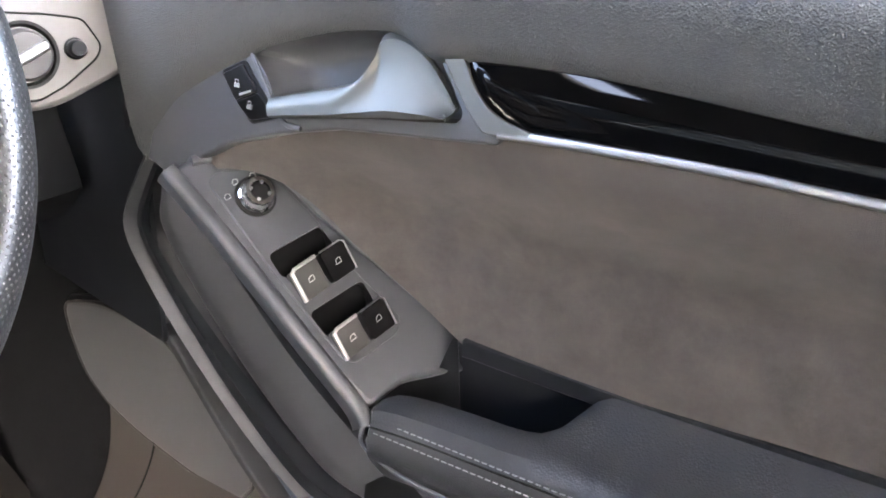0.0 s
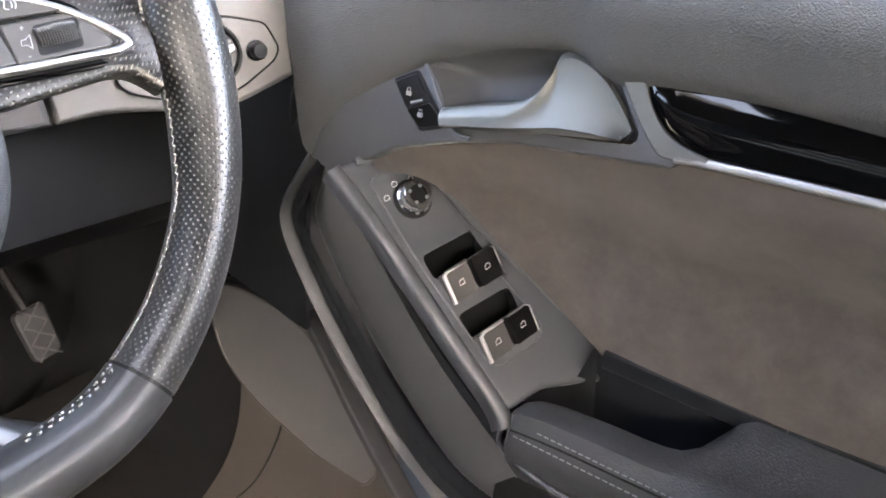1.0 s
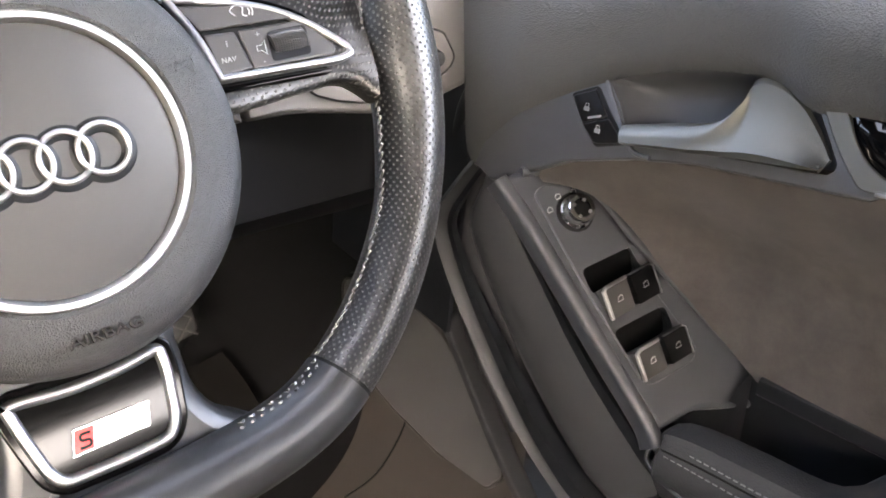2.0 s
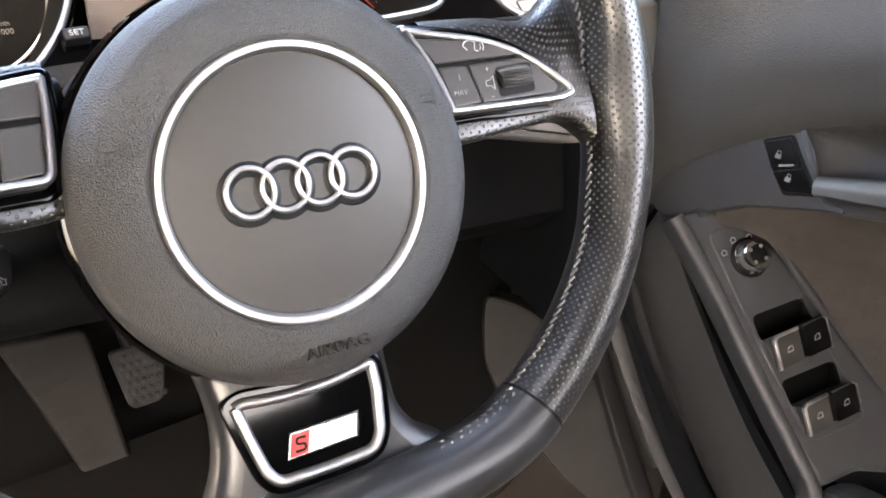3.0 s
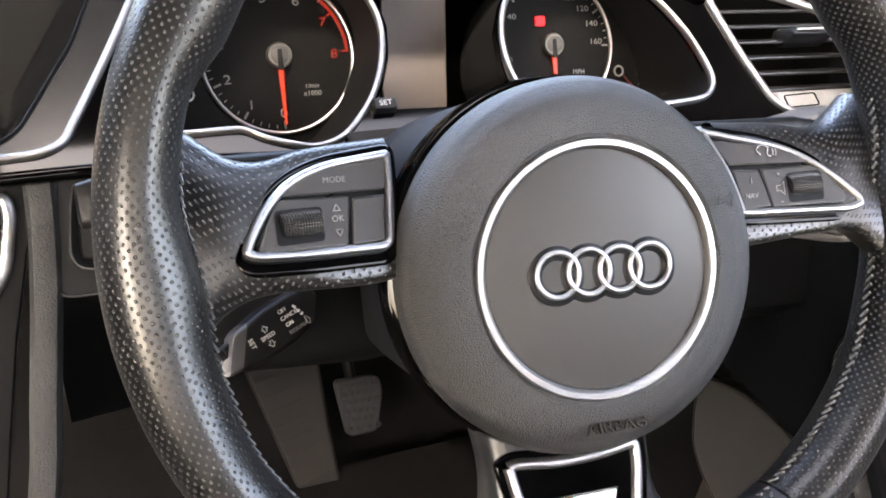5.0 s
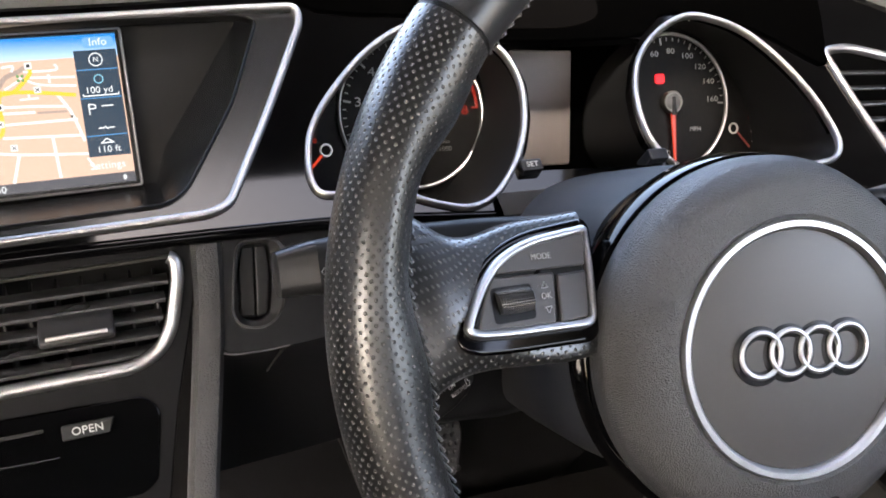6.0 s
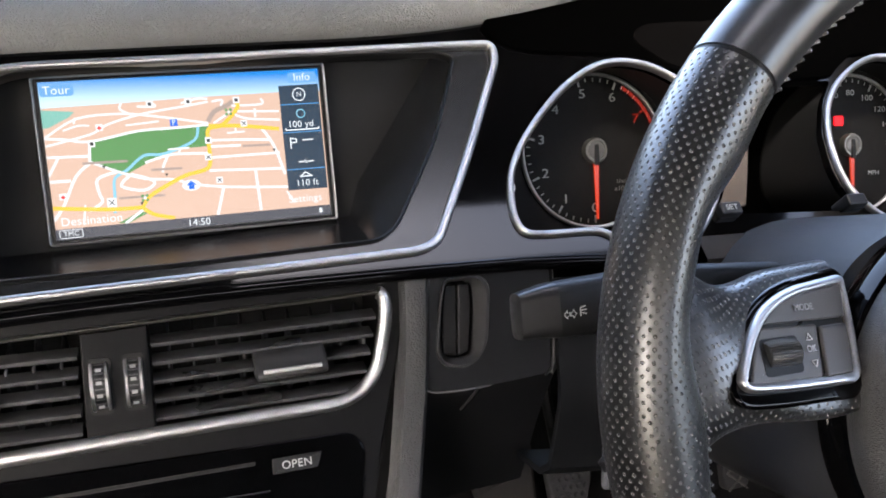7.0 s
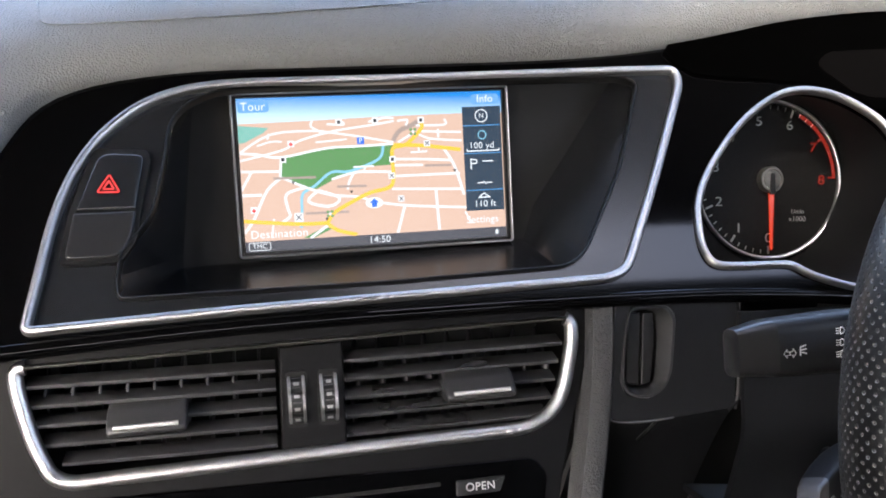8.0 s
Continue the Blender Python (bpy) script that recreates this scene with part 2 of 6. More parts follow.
def rounded(pts, r, n=4):
    """A polygon with rounded corners; r is one radius or one for each corner."""
    pts = [Vector(p) for p in pts]
    rs = r if isinstance(r, (list, tuple)) else [r] * len(pts)
    out = []
    for i, p in enumerate(pts):
        a, b = pts[i - 1] - p, pts[(i + 1) % len(pts)] - p
        d = min(rs[i], 0.48 * a.length, 0.48 * b.length)
        if d < 1e-6:
            out.append(p)
            continue
        a, b = p + a.normalized() * d, p + b.normalized() * d
        for k in range(n + 1):
            t = k / n
            out.append((1 - t) ** 2 * a + 2 * t * (1 - t) * p + t * t * b)
    return out


def area2(pts):
    return sum(a[0] * b[1] - b[0] * a[1] for a, b in zip(pts, pts[1:] + pts[:1])) / 2


def ccw(pts):
    pts = [Vector((p[0], p[1])) for p in pts]
    return pts if area2(pts) > 0 else pts[::-1]


def inset(pts, d):
    """A counter-clockwise outline moved inwards by d."""
    out = []
    for i, p in enumerate(pts):
        a, b = (p - pts[i - 1]), (pts[(i + 1) % len(pts)] - p)
        a = a.normalized() if a.length > 1e-9 else Vector((1, 0))
        b = b.normalized() if b.length > 1e-9 else a
        na, nb = Vector((-a.y, a.x)), Vector((-b.y, b.x))
        nn = na + nb
        nn = nn.normalized() if nn.length > 1e-6 else na
        out.append(p + nn * d / max(0.5, nn.dot(na)))
    # tight corners must not fold over
    for _ in range(12):
        folded = False
        for i in range(len(out)):
            k = (i + 1) % len(out)
            if (out[k] - out[i]).dot(pts[k] - pts[i]) < -1e-12:
                out[i] = out[k] = (out[i] + out[k]) / 2
                folded = True
        if not folded:
            break
    return out


def ring_faces(bm, a, b):
    n = len(a)
    for i in range(n):
        try:
            bm.faces.new((a[i], a[(i + 1) % n], b[(i + 1) % n], b[i]))
        except ValueError:
            pass


def plate(M, outline, z0, z1, bevel=0.0, holes=(), back=True):
    """A plate with the outline, from z0 to z1 over the frame M, its upper edge eased by bevel."""
    bm = bmesh.new()
    o = ccw(outline)

    def loop(pts, z):
        return [bm.verts.new(M @ Vector((p[0], p[1], z))) for p in pts]

    low = loop(o, z0)
    steps = [low]
    if bevel > 0:
        for k in range(4):
            a = k / 3 * math.pi / 2
            steps.append(loop(inset(o, bevel * (1 - math.cos(a))), z1 - bevel + bevel * math.sin(a)))
    else:
        steps.append(loop(o, z1))
    for a, b in zip(steps, steps[1:]):
        ring_faces(bm, a, b)
    top = steps[-1]
    if holes:
        flat = [inset(o, bevel) if bevel > 0 else o] + [ccw(h) for h in holes]
        corner = list(top)
        for h in flat[1:]:
            t1, t0 = loop(h, z1), loop(h, z0)
            ring_faces(bm, t0, t1)
            corner += t1
        for tri in geometry.tessellate_polygon([[Vector((p.x, p.y, 0)) for p in f] for f in flat]):
            if len(set(tri)) == 3:
                try:
                    bm.faces.new([corner[k] for k in tri]).material_index = 1
                except ValueError:
                    pass
    else:
        bm.faces.new(top).material_index = 1
        if back:
            bm.faces.new(low[::-1])
    return bm


def sweep(path, profile, closed=True, up=None, scales=None, uv=False, cap=True):
    """The profile (2D, closed) drawn along the path; up is the profile's second axis, or one for each point."""
    path = [Vector(p) for p in path]
    n, k = len(path), len(profile)
    bm = bmesh.new()
    rings = []
    for i, p in enumerate(path):
        if closed:
            t = path[(i + 1) % n] - path[i - 1]
        else:
            t = path[min(n - 1, i + 1)] - path[max(0, i - 1)]
        t.normalize()
        w = Vector(up[i]) if isinstance(up, list) else Vector(up)
        w = (w - w.dot(t) * t).normalized()
        s = t.cross(w)
        f = scales[i] if scales else 1
        rings.append([bm.verts.new(p + s * x * f + w * y * f) for x, y in profile])
    for i in range(n if closed else n - 1):
        a, b = rings[i], rings[(i + 1) % n]
        for j in range(k):
            bm.faces.new((a[j], a[(j + 1) % k], b[(j + 1) % k], b[j]))
    if not closed and cap:
        bm.faces.new(rings[0][::-1])
        bm.faces.new(rings[-1])
    return bm


def oval(a, b, n=12):
    return [(a * math.cos(2 * math.pi * i / n), b * math.sin(2 * math.pi * i / n)) for i in range(n)]


def loft(sections, closed=True, caps=True):
    """A skin over sections with equal counts of points."""
    bm = bmesh.new()
    rows = [[bm.verts.new(Vector(p)) for p in s] for s in sections]
    k = len(rows[0])
    for a, b in zip(rows, rows[1:]):
        for j in range(k if closed else k - 1):
            bm.faces.new((a[j], a[(j + 1) % k], b[(j + 1) % k], b[j]))
    if caps and closed:
        if caps != "last":
            bm.faces.new(rows[0][::-1])
        bm.faces.new(rows[-1])
    return bm


def grid(f, nu, nv):
    """A sheet of f(s, t) with s and t from 0 to 1."""
    return loft([[f(i / nu, j / nv) for j in range(nv + 1)] for i in range(nu + 1)], closed=False)


def thick(bm, d):
    """Gives a sheet a thickness."""
    bmesh.ops.recalc_face_normals(bm, faces=bm.faces)
    bmesh.ops.solidify(bm, geom=list(bm.faces), thickness=d)
    return bm


def lathe(M, rz, n=40):
    """A turned form about the frame's normal, from pairs of radius and height."""
    return loft([[M @ Vector((r * math.cos(2 * math.pi * i / n), r * math.sin(2 * math.pi * i / n), z)) for i in range(n)] for r, z in rz])


def place(M, pts, z=0.0):
    return [M @ Vector((p[0], p[1], z)) for p in pts]


def resample(pts, n):
    """n points at even steps round a closed outline."""
    pts = [Vector(p) for p in pts]
    loop = pts + pts[:1]
    lens = [0.0]
    for a, b in zip(loop, loop[1:]):
        lens.append(lens[-1] + (b - a).length)
    out, j = [], 0
    for i in range(n):
        want = lens[-1] * i / n
        while lens[j + 1] < want:
            j += 1
        f = (want - lens[j]) / max(1e-9, lens[j + 1] - lens[j])
        out.append(loop[j].lerp(loop[j + 1], f))
    return out


def resample_open(pts, n):
    """n points at even steps along an open curve."""
    pts = [Vector(p) for p in pts]
    lens = [0.0]
    for a, b in zip(pts, pts[1:]):
        lens.append(lens[-1] + (b - a).length)
    out, j = [], 0
    for i in range(n):
        want = lens[-1] * i / (n - 1)
        while j < len(pts) - 2 and lens[j + 1] < want:
            j += 1
        out.append(pts[j].lerp(pts[j + 1], (want - lens[j]) / max(1e-9, lens[j + 1] - lens[j])))
    return out


def joined(bms):
    out = bmesh.new()
    for b in bms:
        me = bpy.data.meshes.new("tmp")
        b.to_mesh(me)
        b.free()
        out.from_mesh(me)
        bpy.data.meshes.remove(me)
    return out


def lettering(name, text, M, size, material, parent, depth=0.0002, align="CENTER", squeeze=1.0, label=""):
    cu = bpy.data.curves.new("letters", "FONT")
    cu.body, cu.size, cu.extrude = text, size, depth
    cu.align_x, cu.align_y = align, "CENTER"
    cu.space_character = 1.05
    tmp = new("tmp", cu)
    me = bpy.data.meshes.new_from_object(tmp)
    bpy.data.objects.remove(tmp)
    bpy.data.curves.remove(cu)
    me.transform(M @ Matrix.Diagonal((squeeze, 1, 1, 1)))
    return meshpart(name, me, material, parent, label, smooth=False)


def at(M, u, v, n=0.0, rot=0.0):
    return M @ pose(u, v, n, 0, 0, rot)


def strip(M, pts, width, z, h=0.0002):
    """A flat line of the given width through 2D points."""
    pts = [Vector((p[0], p[1])) for p in pts]
    a, b = [], []
    for i, p in enumerate(pts):
        t = (pts[min(len(pts) - 1, i + 1)] - pts[max(0, i - 1)]).normalized()
        nn = Vector((-t.y, t.x)) * width / 2
        a.append(p + nn)
        b.append(p - nn)
    return plate(M, a + b[::-1], z, z + h)


def ease(a, b, x):
    q = min(1.0, max(0.0, (x - a) / (b - a)))
    return q * q * (3 - 2 * q)


# frames of the main surfaces
MU = frame_at((0, 0.212, 0.643), (1, 0, 0), (0, -0.656, 0.755))
ML = frame_at((0, 0.206, 0.618), (1, 0, 0), (0, -0.921, 0.39))
MS = frame_at((-0.324, 0.308, 0.674), (1, 0, 0.035), (0, -0.952, 0.306))
MT = frame_at((-0.066, 0.319, 0.660), (1, 0, -0.024), (0, -0.94, 0.34))
MW = frame_at((0, 0.0163, 0.633), (1, 0, -0.026), (-0.09, -0.927, 0.375))


# ---- dashboard fascia ----
HOOD = rounded(mm([(-497, -16), (-493, 12), (-489, 42), (-482, 68), (-470, 91), (-451, 110), (-430, 120), (-405, 124), (-313, 128), (-176, 135), (-142, 136), (-142, 124), (-172, 61), (-202, 4), (-213, -1), (-297, -5), (-407, -10)]),
               [0.004, 0.02, 0.02, 0.02, 0.02, 0.02, 0.02, 0.02, 0.02, 0.02, 0.006, 0.01, 0.02, 0.006, 0.006, 0.02, 0.02])
HOOD_IN = rounded(mm([(-457.5, -1), (-458.5, 10), (-456.5, 26), (-444, 41), (-438.5, 71), (-435.5, 105), (-414, 121), (-330, 126), (-179, 131), (-168, 127), (-190.6, 69.6), (-211.6, 33.8), (-223, 15), (-234, 7.4), (-325, 2.6)]),
                  [0.004, 0.008, 0.006, 0.012, 0.012, 0.02, 0.02, 0.01, 0.008, 0.006, 0.01, 0.01, 0.008, 0.008, 0.01])
DROP = [(-156, 14), (-152, 5), (-140, 3), (-118, 3), (-107, 2), (-97, -4), (-85, -9), (-69, -13), (-53, -9), (-39, 3), (-25, 21), (-14, 45), (-9, 70), (-13, 93), (-24, 107), (-42, 118), (-64, 121), (-85, 114), (-110, 96), (-136, 68), (-150, 46), (-155, 28)]
DROP_L = spline(mm(DROP), 4)
DROP_R = spline(mm([(136, 121), (107, 107), (85, 86), (73, 61), (69, 38), (70, 21), (75, 10), (83, 0), (97, -10), (114, -13), (136, -10), (160, -8), (188, -7), (209, -4), (219, 6), (220, 23), (215, 50), (203, 78), (184, 104), (160, 118)]), 4)
VENT_R = rounded(mm([(245, 86), (268, 89), (310, 77), (352, 58), (352, -28), (275, -25), (262, -13), (253, 28)]), [0.008, 0.01, 0.02, 0.01, 0.01, 0.02, 0.012, 0.02])
TOP = [(-548, -20), (-532, 40), (-516, 87), (-492, 120), (-436, 136), (-344, 142), (-209, 149), (-133, 160), (-49, 180), (32, 190), (110, 192), (190, 184), (262, 162), (352, 120)]
BOTTOM = [(352, -34), (262, -36), (200, -28), (60, -26), (-20, -22), (-106, -15), (-142, -13), (-167, -12), (-224, -12), (-300, -13.5), (-400, -17), (-500, -24), (-545, -29)]
dash = thing("dashboard_fascia", (0, 0.25, 0.6), "gloss black dashboard fascia with satin chrome outlines", "dashboard", kind="structure")
MID = rounded(mm([(-18, 103), (-8, 92), (-4.5, 70), (-9.5, 45), (-20, 21), (-31, 8), (66, 4), (70.5, 10), (65.5, 21), (64.5, 38), (68.5, 61), (80, 85), (94, 103)]), 0.004)
part("fascia_panel", plate(MU, spline(mm(TOP), 4, False) + mm(BOTTOM), -0.006, 0.0, 0.0012, [HOOD, DROP_L, DROP_R, VENT_R, MID]), GLOSS, dash, "piano-black gloss panel")
part("fascia_lip", sweep(place(MU, spline(mm([(352, -33), (262, -35), (200, -27), (60, -25), (-20, -21), (-106, -14), (-142, -12), (-167, -11.4), (-224, -11.6), (-300, -13), (-400, -16.5), (-500, -23.5), (-545, -28)]), 4, False), -0.0035), oval(0.0042, 0.0042, 16), False, MU.to_3x3() @ Vector((0, 0, 1))), GLOSS, dash, "rounded gloss black lower lip")
LINE = [(-0.0028, -0.002), (0.0028, -0.002)] + [(0.0028 * math.cos(a * math.pi / 10), 0.003 * math.sin(a * math.pi / 10)) for a in range(11)]


def trim_line(name, M, outline, parent, width=1.0, z=0.0005, material=CHROME, closed=True):
    up = M.to_3x3() @ Vector((0, 0, 1))
    return part(name, sweep(place(M, outline, z), [(x * width, y) for x, y in LINE], closed, up), material, parent, "satin chrome trim line")


# screen housing
housing = thing("screen_housing", (-0.33, 0.25, 0.64), "satin black screen housing with chrome surround, set in the dashboard", "screen housing")
trim_line("chrome_surround", MU, HOOD, housing, 0.88)
part("housing_panel", plate(MU, HOOD, -0.006, -0.0015, 0.001, [HOOD_IN]), RECESS, housing)
BACK = mm([(-112, -50), (-112, -44), (-110, -30), (-104, 20), (-100, 46), (40, 47), (149, 48), (122, 10), (96, -26), (89, -46)])


def opened(outline, n=24):
    """Even points along each side of a polygon, so that two polygons can be joined side by side."""
    out = []
    c = len(outline)
    for i in range(c):
        a, b = Vector(outline[i]), Vector(outline[(i + 1) % c])
        out += [a.lerp(b, k / n) for k in range(n)]
    return out


INPOLY = mm([(-457, -1), (-457.5, 12), (-446, 38), (-438, 73), (-415, 119.5), (-300, 126), (-166, 129), (-197, 65), (-221, 16), (-234, 8)])
INPOLY = inset(ccw(INPOLY), -0.006)[::-1] if area2([Vector(p) for p in INPOLY]) < 0 else inset(ccw(INPOLY), -0.006)
front = place(MU, opened(INPOLY), -0.0062)
back = place(MS, opened(BACK), -0.004)
part("recess_wall", loft([front, [a.lerp(b, 0.06) + Vector((0, 0, -0.0006)) for a, b in zip(front, back)], [a.lerp(b, 0.5) for a, b in zip(front, back)], back], caps=False), RECESS, housing)
part("recess_back", plate(MS, BACK, -0.006, -0.004), DARK, housing)
trim_line("inner_edge", MU, HOOD_IN, housing, 0.35, -0.002, SATIN)

# navigation screen
nav = thing("navigation_screen", (-0.324, 0.3, 0.627), "lit navigation display showing a town map, in its black housing", "screen")
SC = mm([(-80, -46), (80, -46), (80, 46), (-80, 46)])
part("bezel", plate(MS, rounded(SC, 0.002), -0.004, 0.003, 0.001, [mm([(-77, -43.5), (77, -43.5), (77, 43.5), (-77, 43.5)])]), SATIN, nav)
trim_line("bezel_edge", MS, rounded(SC, 0.002), nav, 0.3, 0.002, CHROME)


def sky_paint():
    m = glowing("map_sky", (0.2, 0.5, 0.9), 0.9)
    nt = m.node_tree
    co, sep, mr, ramp = (nt.nodes.new(k) for k in ("ShaderNodeTexCoord", "ShaderNodeSeparateXYZ", "ShaderNodeMapRange", "ShaderNodeValToRGB"))
    mr.inputs["From Min"].default_value, mr.inputs["From Max"].default_value = 0.7025, 0.7155
    nt.links.new(co.outputs["Object"], sep.inputs[0])
    nt.links.new(sep.outputs[2], mr.inputs["Value"])
    nt.links.new(mr.outputs["Result"], ramp.inputs[0])
    ramp.color_ramp.elements[0].color = (0.55, 0.78, 0.92, 1)
    ramp.color_ramp.elements[1].color = (0.01, 0.22, 0.66, 1)
    nt.links.new(ramp.outputs[0], nt.nodes["Principled BSDF"].inputs["Emission Color"])
    return m


SCREEN = 0.8
TAN, PARK, TEAL = glowing("map_tan", (0.7, 0.5, 0.4), SCREEN), glowing("map_green", (0.11, 0.3, 0.11), SCREEN), glowing("map_teal", (0.22, 0.52, 0.46), SCREEN)
ROADW, ROADY, RIVER = glowing("map_white", (0.86, 0.9, 0.95), SCREEN), glowing("map_yellow", (0.95, 0.58, 0.07), SCREEN), glowing("map_blue", (0.25, 0.6, 0.8), SCREEN)
NAVY, GREYBAR, LETTER = glowing("map_navy", (0.025, 0.05, 0.085), SCREEN), glowing("map_grey", (0.075, 0.08, 0.1), SCREEN), glowing("map_letter", (0.84, 0.92, 1.0), SCREEN)
GREYNAME = glowing("map_name_grey", (0.4, 0.33, 0.3), SCREEN)
BLUEMARK, REDMAP = glowing("map_marker_blue", (0.02, 0.16, 0.8), SCREEN), glowing("map_marker_red", (0.8, 0.05, 0.05), SCREEN)


def mapz(k):
    return 0.0004 + 0.0001 * k


def layer(name, pts, k, material, label=""):
    return part(name, plate(MS, pts, mapz(k) - 0.00005, mapz(k)), material, nav, label, smooth=False)


layer("map_ground", mm([(-77, -43.5), (77, -43.5), (77, 43.5), (-77, 43.5)]), 0, TAN)
layer("map_sky", mm([(-77, 29.4), (-42, 29.8), (6, 30.8), (53, 31), (77, 30.6), (77, 43.5), (-77, 43.5)]), 1, sky_paint())
layer("map_lake", mm([(-77, 28.4), (-60, 26.6), (-63, 23.9), (-74, 18.6), (-77, 18.4)]), 1, TEAL)
layer("map_park", mm([(-54, 9.7), (-28, 13.8), (-7, 13.7), (4, 14.1), (11, 13.9), (9, 2.6), (-10, 2.1), (-23, -3.6), (-35, -9.3), (-47, -6), (-55, -1.4)]), 2, PARK)
layer("map_park", mm([(-44, -37), (-32, -31.6), (-27, -32.4), (-38, -37.4)]), 2, PARK)
part("map_river", strip(MS, spline(mm([(-45, -31.2), (-44, -21.6), (-43, -11.8), (-36, -7.6), (-26, -0.1), (-15, 0), (2, 6.3), (5, 14)]), 4, False), 0.0016, mapz(3), 0.00005), RIVER, nav, smooth=False)
part("map_rail", strip(MS, spline(mm([(11, 16.5), (15, 22), (22, 24.9), (26, 27.2)]), 4, False), 0.0026, mapz(3), 0.00005), GREYNAME, nav, smooth=False)
UPPER_ROADS = (
    [(-77, 13), (-59, 22.8), (-36, 24), (-24, 22.5), (-5, 19), (11, 15.6)], [(-77, 8.6), (-53, 13.7), (-43, 18.7), (-24, 23.3), (-1, 26.1), (12, 27.9)],
    [(-35, 29.8), (-36, 26.4), (-29, 22.4)], [(-27, 27.5), (-17, 27), (-20, 29.6)], [(-3, 27.9), (6, 29.9), (12, 29.5)], [(14, 27.8), (20, 28.3), (19, 25.1)], [(22, 20), (14, 15.5)],
    [(25, 20.6), (33, 16.9), (52, 15)], [(38, 22.4), (38, 17.4)], [(25, 24.8), (42, 24.7), (42, 28)], [(28, 21.3), (52, 20)])
MIDDLE_ROADS = (
    [(-77, 12.8), (-67, 11.8), (-54, 9.7), (-28, 13.8), (-7, 14.2), (11, 14.8)], [(-54, 9.7), (-55, -1.4)], [(-55, -1.4), (-41, -8), (-27, -13.1), (-11, -15), (-2, -18.2), (18, -21.7), (53, -24.7)],
    [(-77, 2.5), (-54, 1.7)], [(-77, -8), (-71, 2.1)], [(-26, -4.2), (-13, -0.9), (-3, -0.8), (10, -1.6)], [(-13, -0.9), (-16, -6.5), (-17, -10.5)], [(10, 5.8), (30, 4.9), (46, 3.6)],
    [(10, 2.2), (28, 1.7)], [(10, -4.1), (50, -4.2)], [(9, -11.5), (51, -13.6)])
LOWER_ROADS = (
    [(-54, -1.5), (-63, -8.9), (-71, -24.4), (-77, -32.5)], [(-77, -11), (-66, -11.1)], [(-41, -8), (-52, -11.3), (-52, -19.4), (-51, -24.3), (-58, -28.6)], [(-34, -10.1), (-40, -16.2), (-28, -19.6), (-22, -15.1), (-34, -10.1)],
    [(41, 10.6), (47, 0.2), (52, -17.1)], [(35, -13.3), (36, -37)], [(16, -21.5), (11, -37.5)], [(-28, -29.4), (-40, -37.4)])
LANES = ([(-7, -0.5), (-6, 2.7)], [(-13, 2.3), (-1, 2.4)], [(21, 9.3), (31, 9.5)], [(-67, 16.6), (-59, 18.8), (-53, 18.5)], [(-34, 17.4), (-24, 18), (-16, 18.5)], [(26, 9.4), (26, 12.6)], [(-61, 20), (-60, 23.4)], [(52, -27.2), (56, -34.4)], [(-60, -25), (-62, -36)])
for roads, width in ((UPPER_ROADS, 0.0012), (MIDDLE_ROADS, 0.0014), (LOWER_ROADS, 0.0016), (LANES, 0.001)):
    for pts in roads:
        part("map_road", strip(MS, spline(mm(pts), 4, False), width, mapz(4), 0.00005), ROADW, nav, smooth=False)
for x, y, w in ((-42, -23, 25), (-23, -8.5, 17), (-59, -2.1, 24), (29, 1.2, 16)):
    part("map_name", strip(MS, mm([(x, y), (x + w, y - 0.4)]), 0.0013, mapz(4) + 0.00004, 0.00005), GREYNAME, nav, "unreadable street name", smooth=False)
for pts in ([(-77, -25.5), (-48, -28.7), (-30, -29.2)], [(-30, -29.2), (-24, -33.8), (-13, -36.9)], [(-30, -29.2), (-25, -23.1), (-14, -17.3), (-4, -13), (7, -10.6), (10, -5.7), (10, 5.8), (11, 12.4), (19, 14.3), (28, 23), (28, 26.3)], [(11, 14), (28, 13), (51, 9.7)]):
    part("map_main_road", strip(MS, spline(mm(pts), 5, False), 0.0022, mapz(5), 0.00005), ROADY, nav, smooth=False)
MAPDARK = glowing("map_dark", (0.03, 0.03, 0.035), SCREEN)


def map_dot(x, y, r, k, material, n=4, turn=45):
    """A small square, triangle or round spot of the map."""
    pts = [(x / 1000 + r / 1000 * math.cos(radians(turn + 360 * i / n)), y / 1000 + r / 1000 * math.sin(radians(turn + 360 * i / n))) for i in range(n)]
    layer("map_marker", pts, k, material)


for x, y in ((-53, 8.4), (10, 5.8), (9, -3.7), (31, 14.2), (-46, -25), (14, -17.4), (28, 27.9), (-20, 28.4), (1, 28.5), (-71, -19.6), (-48, 17.1)):
    big = 2.6 if y > -20 else 3.6
    map_dot(x, y, big, 6, ROADW)
    if x in (-71, -48):
        map_dot(x, y - 0.3, big * 0.5, 7, REDMAP, 4, 0)
    elif x in (9, 31, -46, 14):
        for a, b in (((-1, -1), (1, 1)), ((-1, 1), (1, -1))):
            part("map_marker_sign", strip(MS, mm([(x + a[0] * big * 0.45, y + a[1] * big * 0.45), (x + b[0] * big * 0.45, y + b[1] * big * 0.45)]), 0.0005, mapz(7), 0.00005), MAPDARK, nav, smooth=False)
    else:
        map_dot(x, y, big * 0.5, 7, MAPDARK)
map_dot(-8, 17.2, 2.8, 6, BLUEMARK)
lettering("screen_word", "P", at(MS, -0.008, 0.0172, mapz(9)), 0.0042, LETTER, nav, 0.00003)
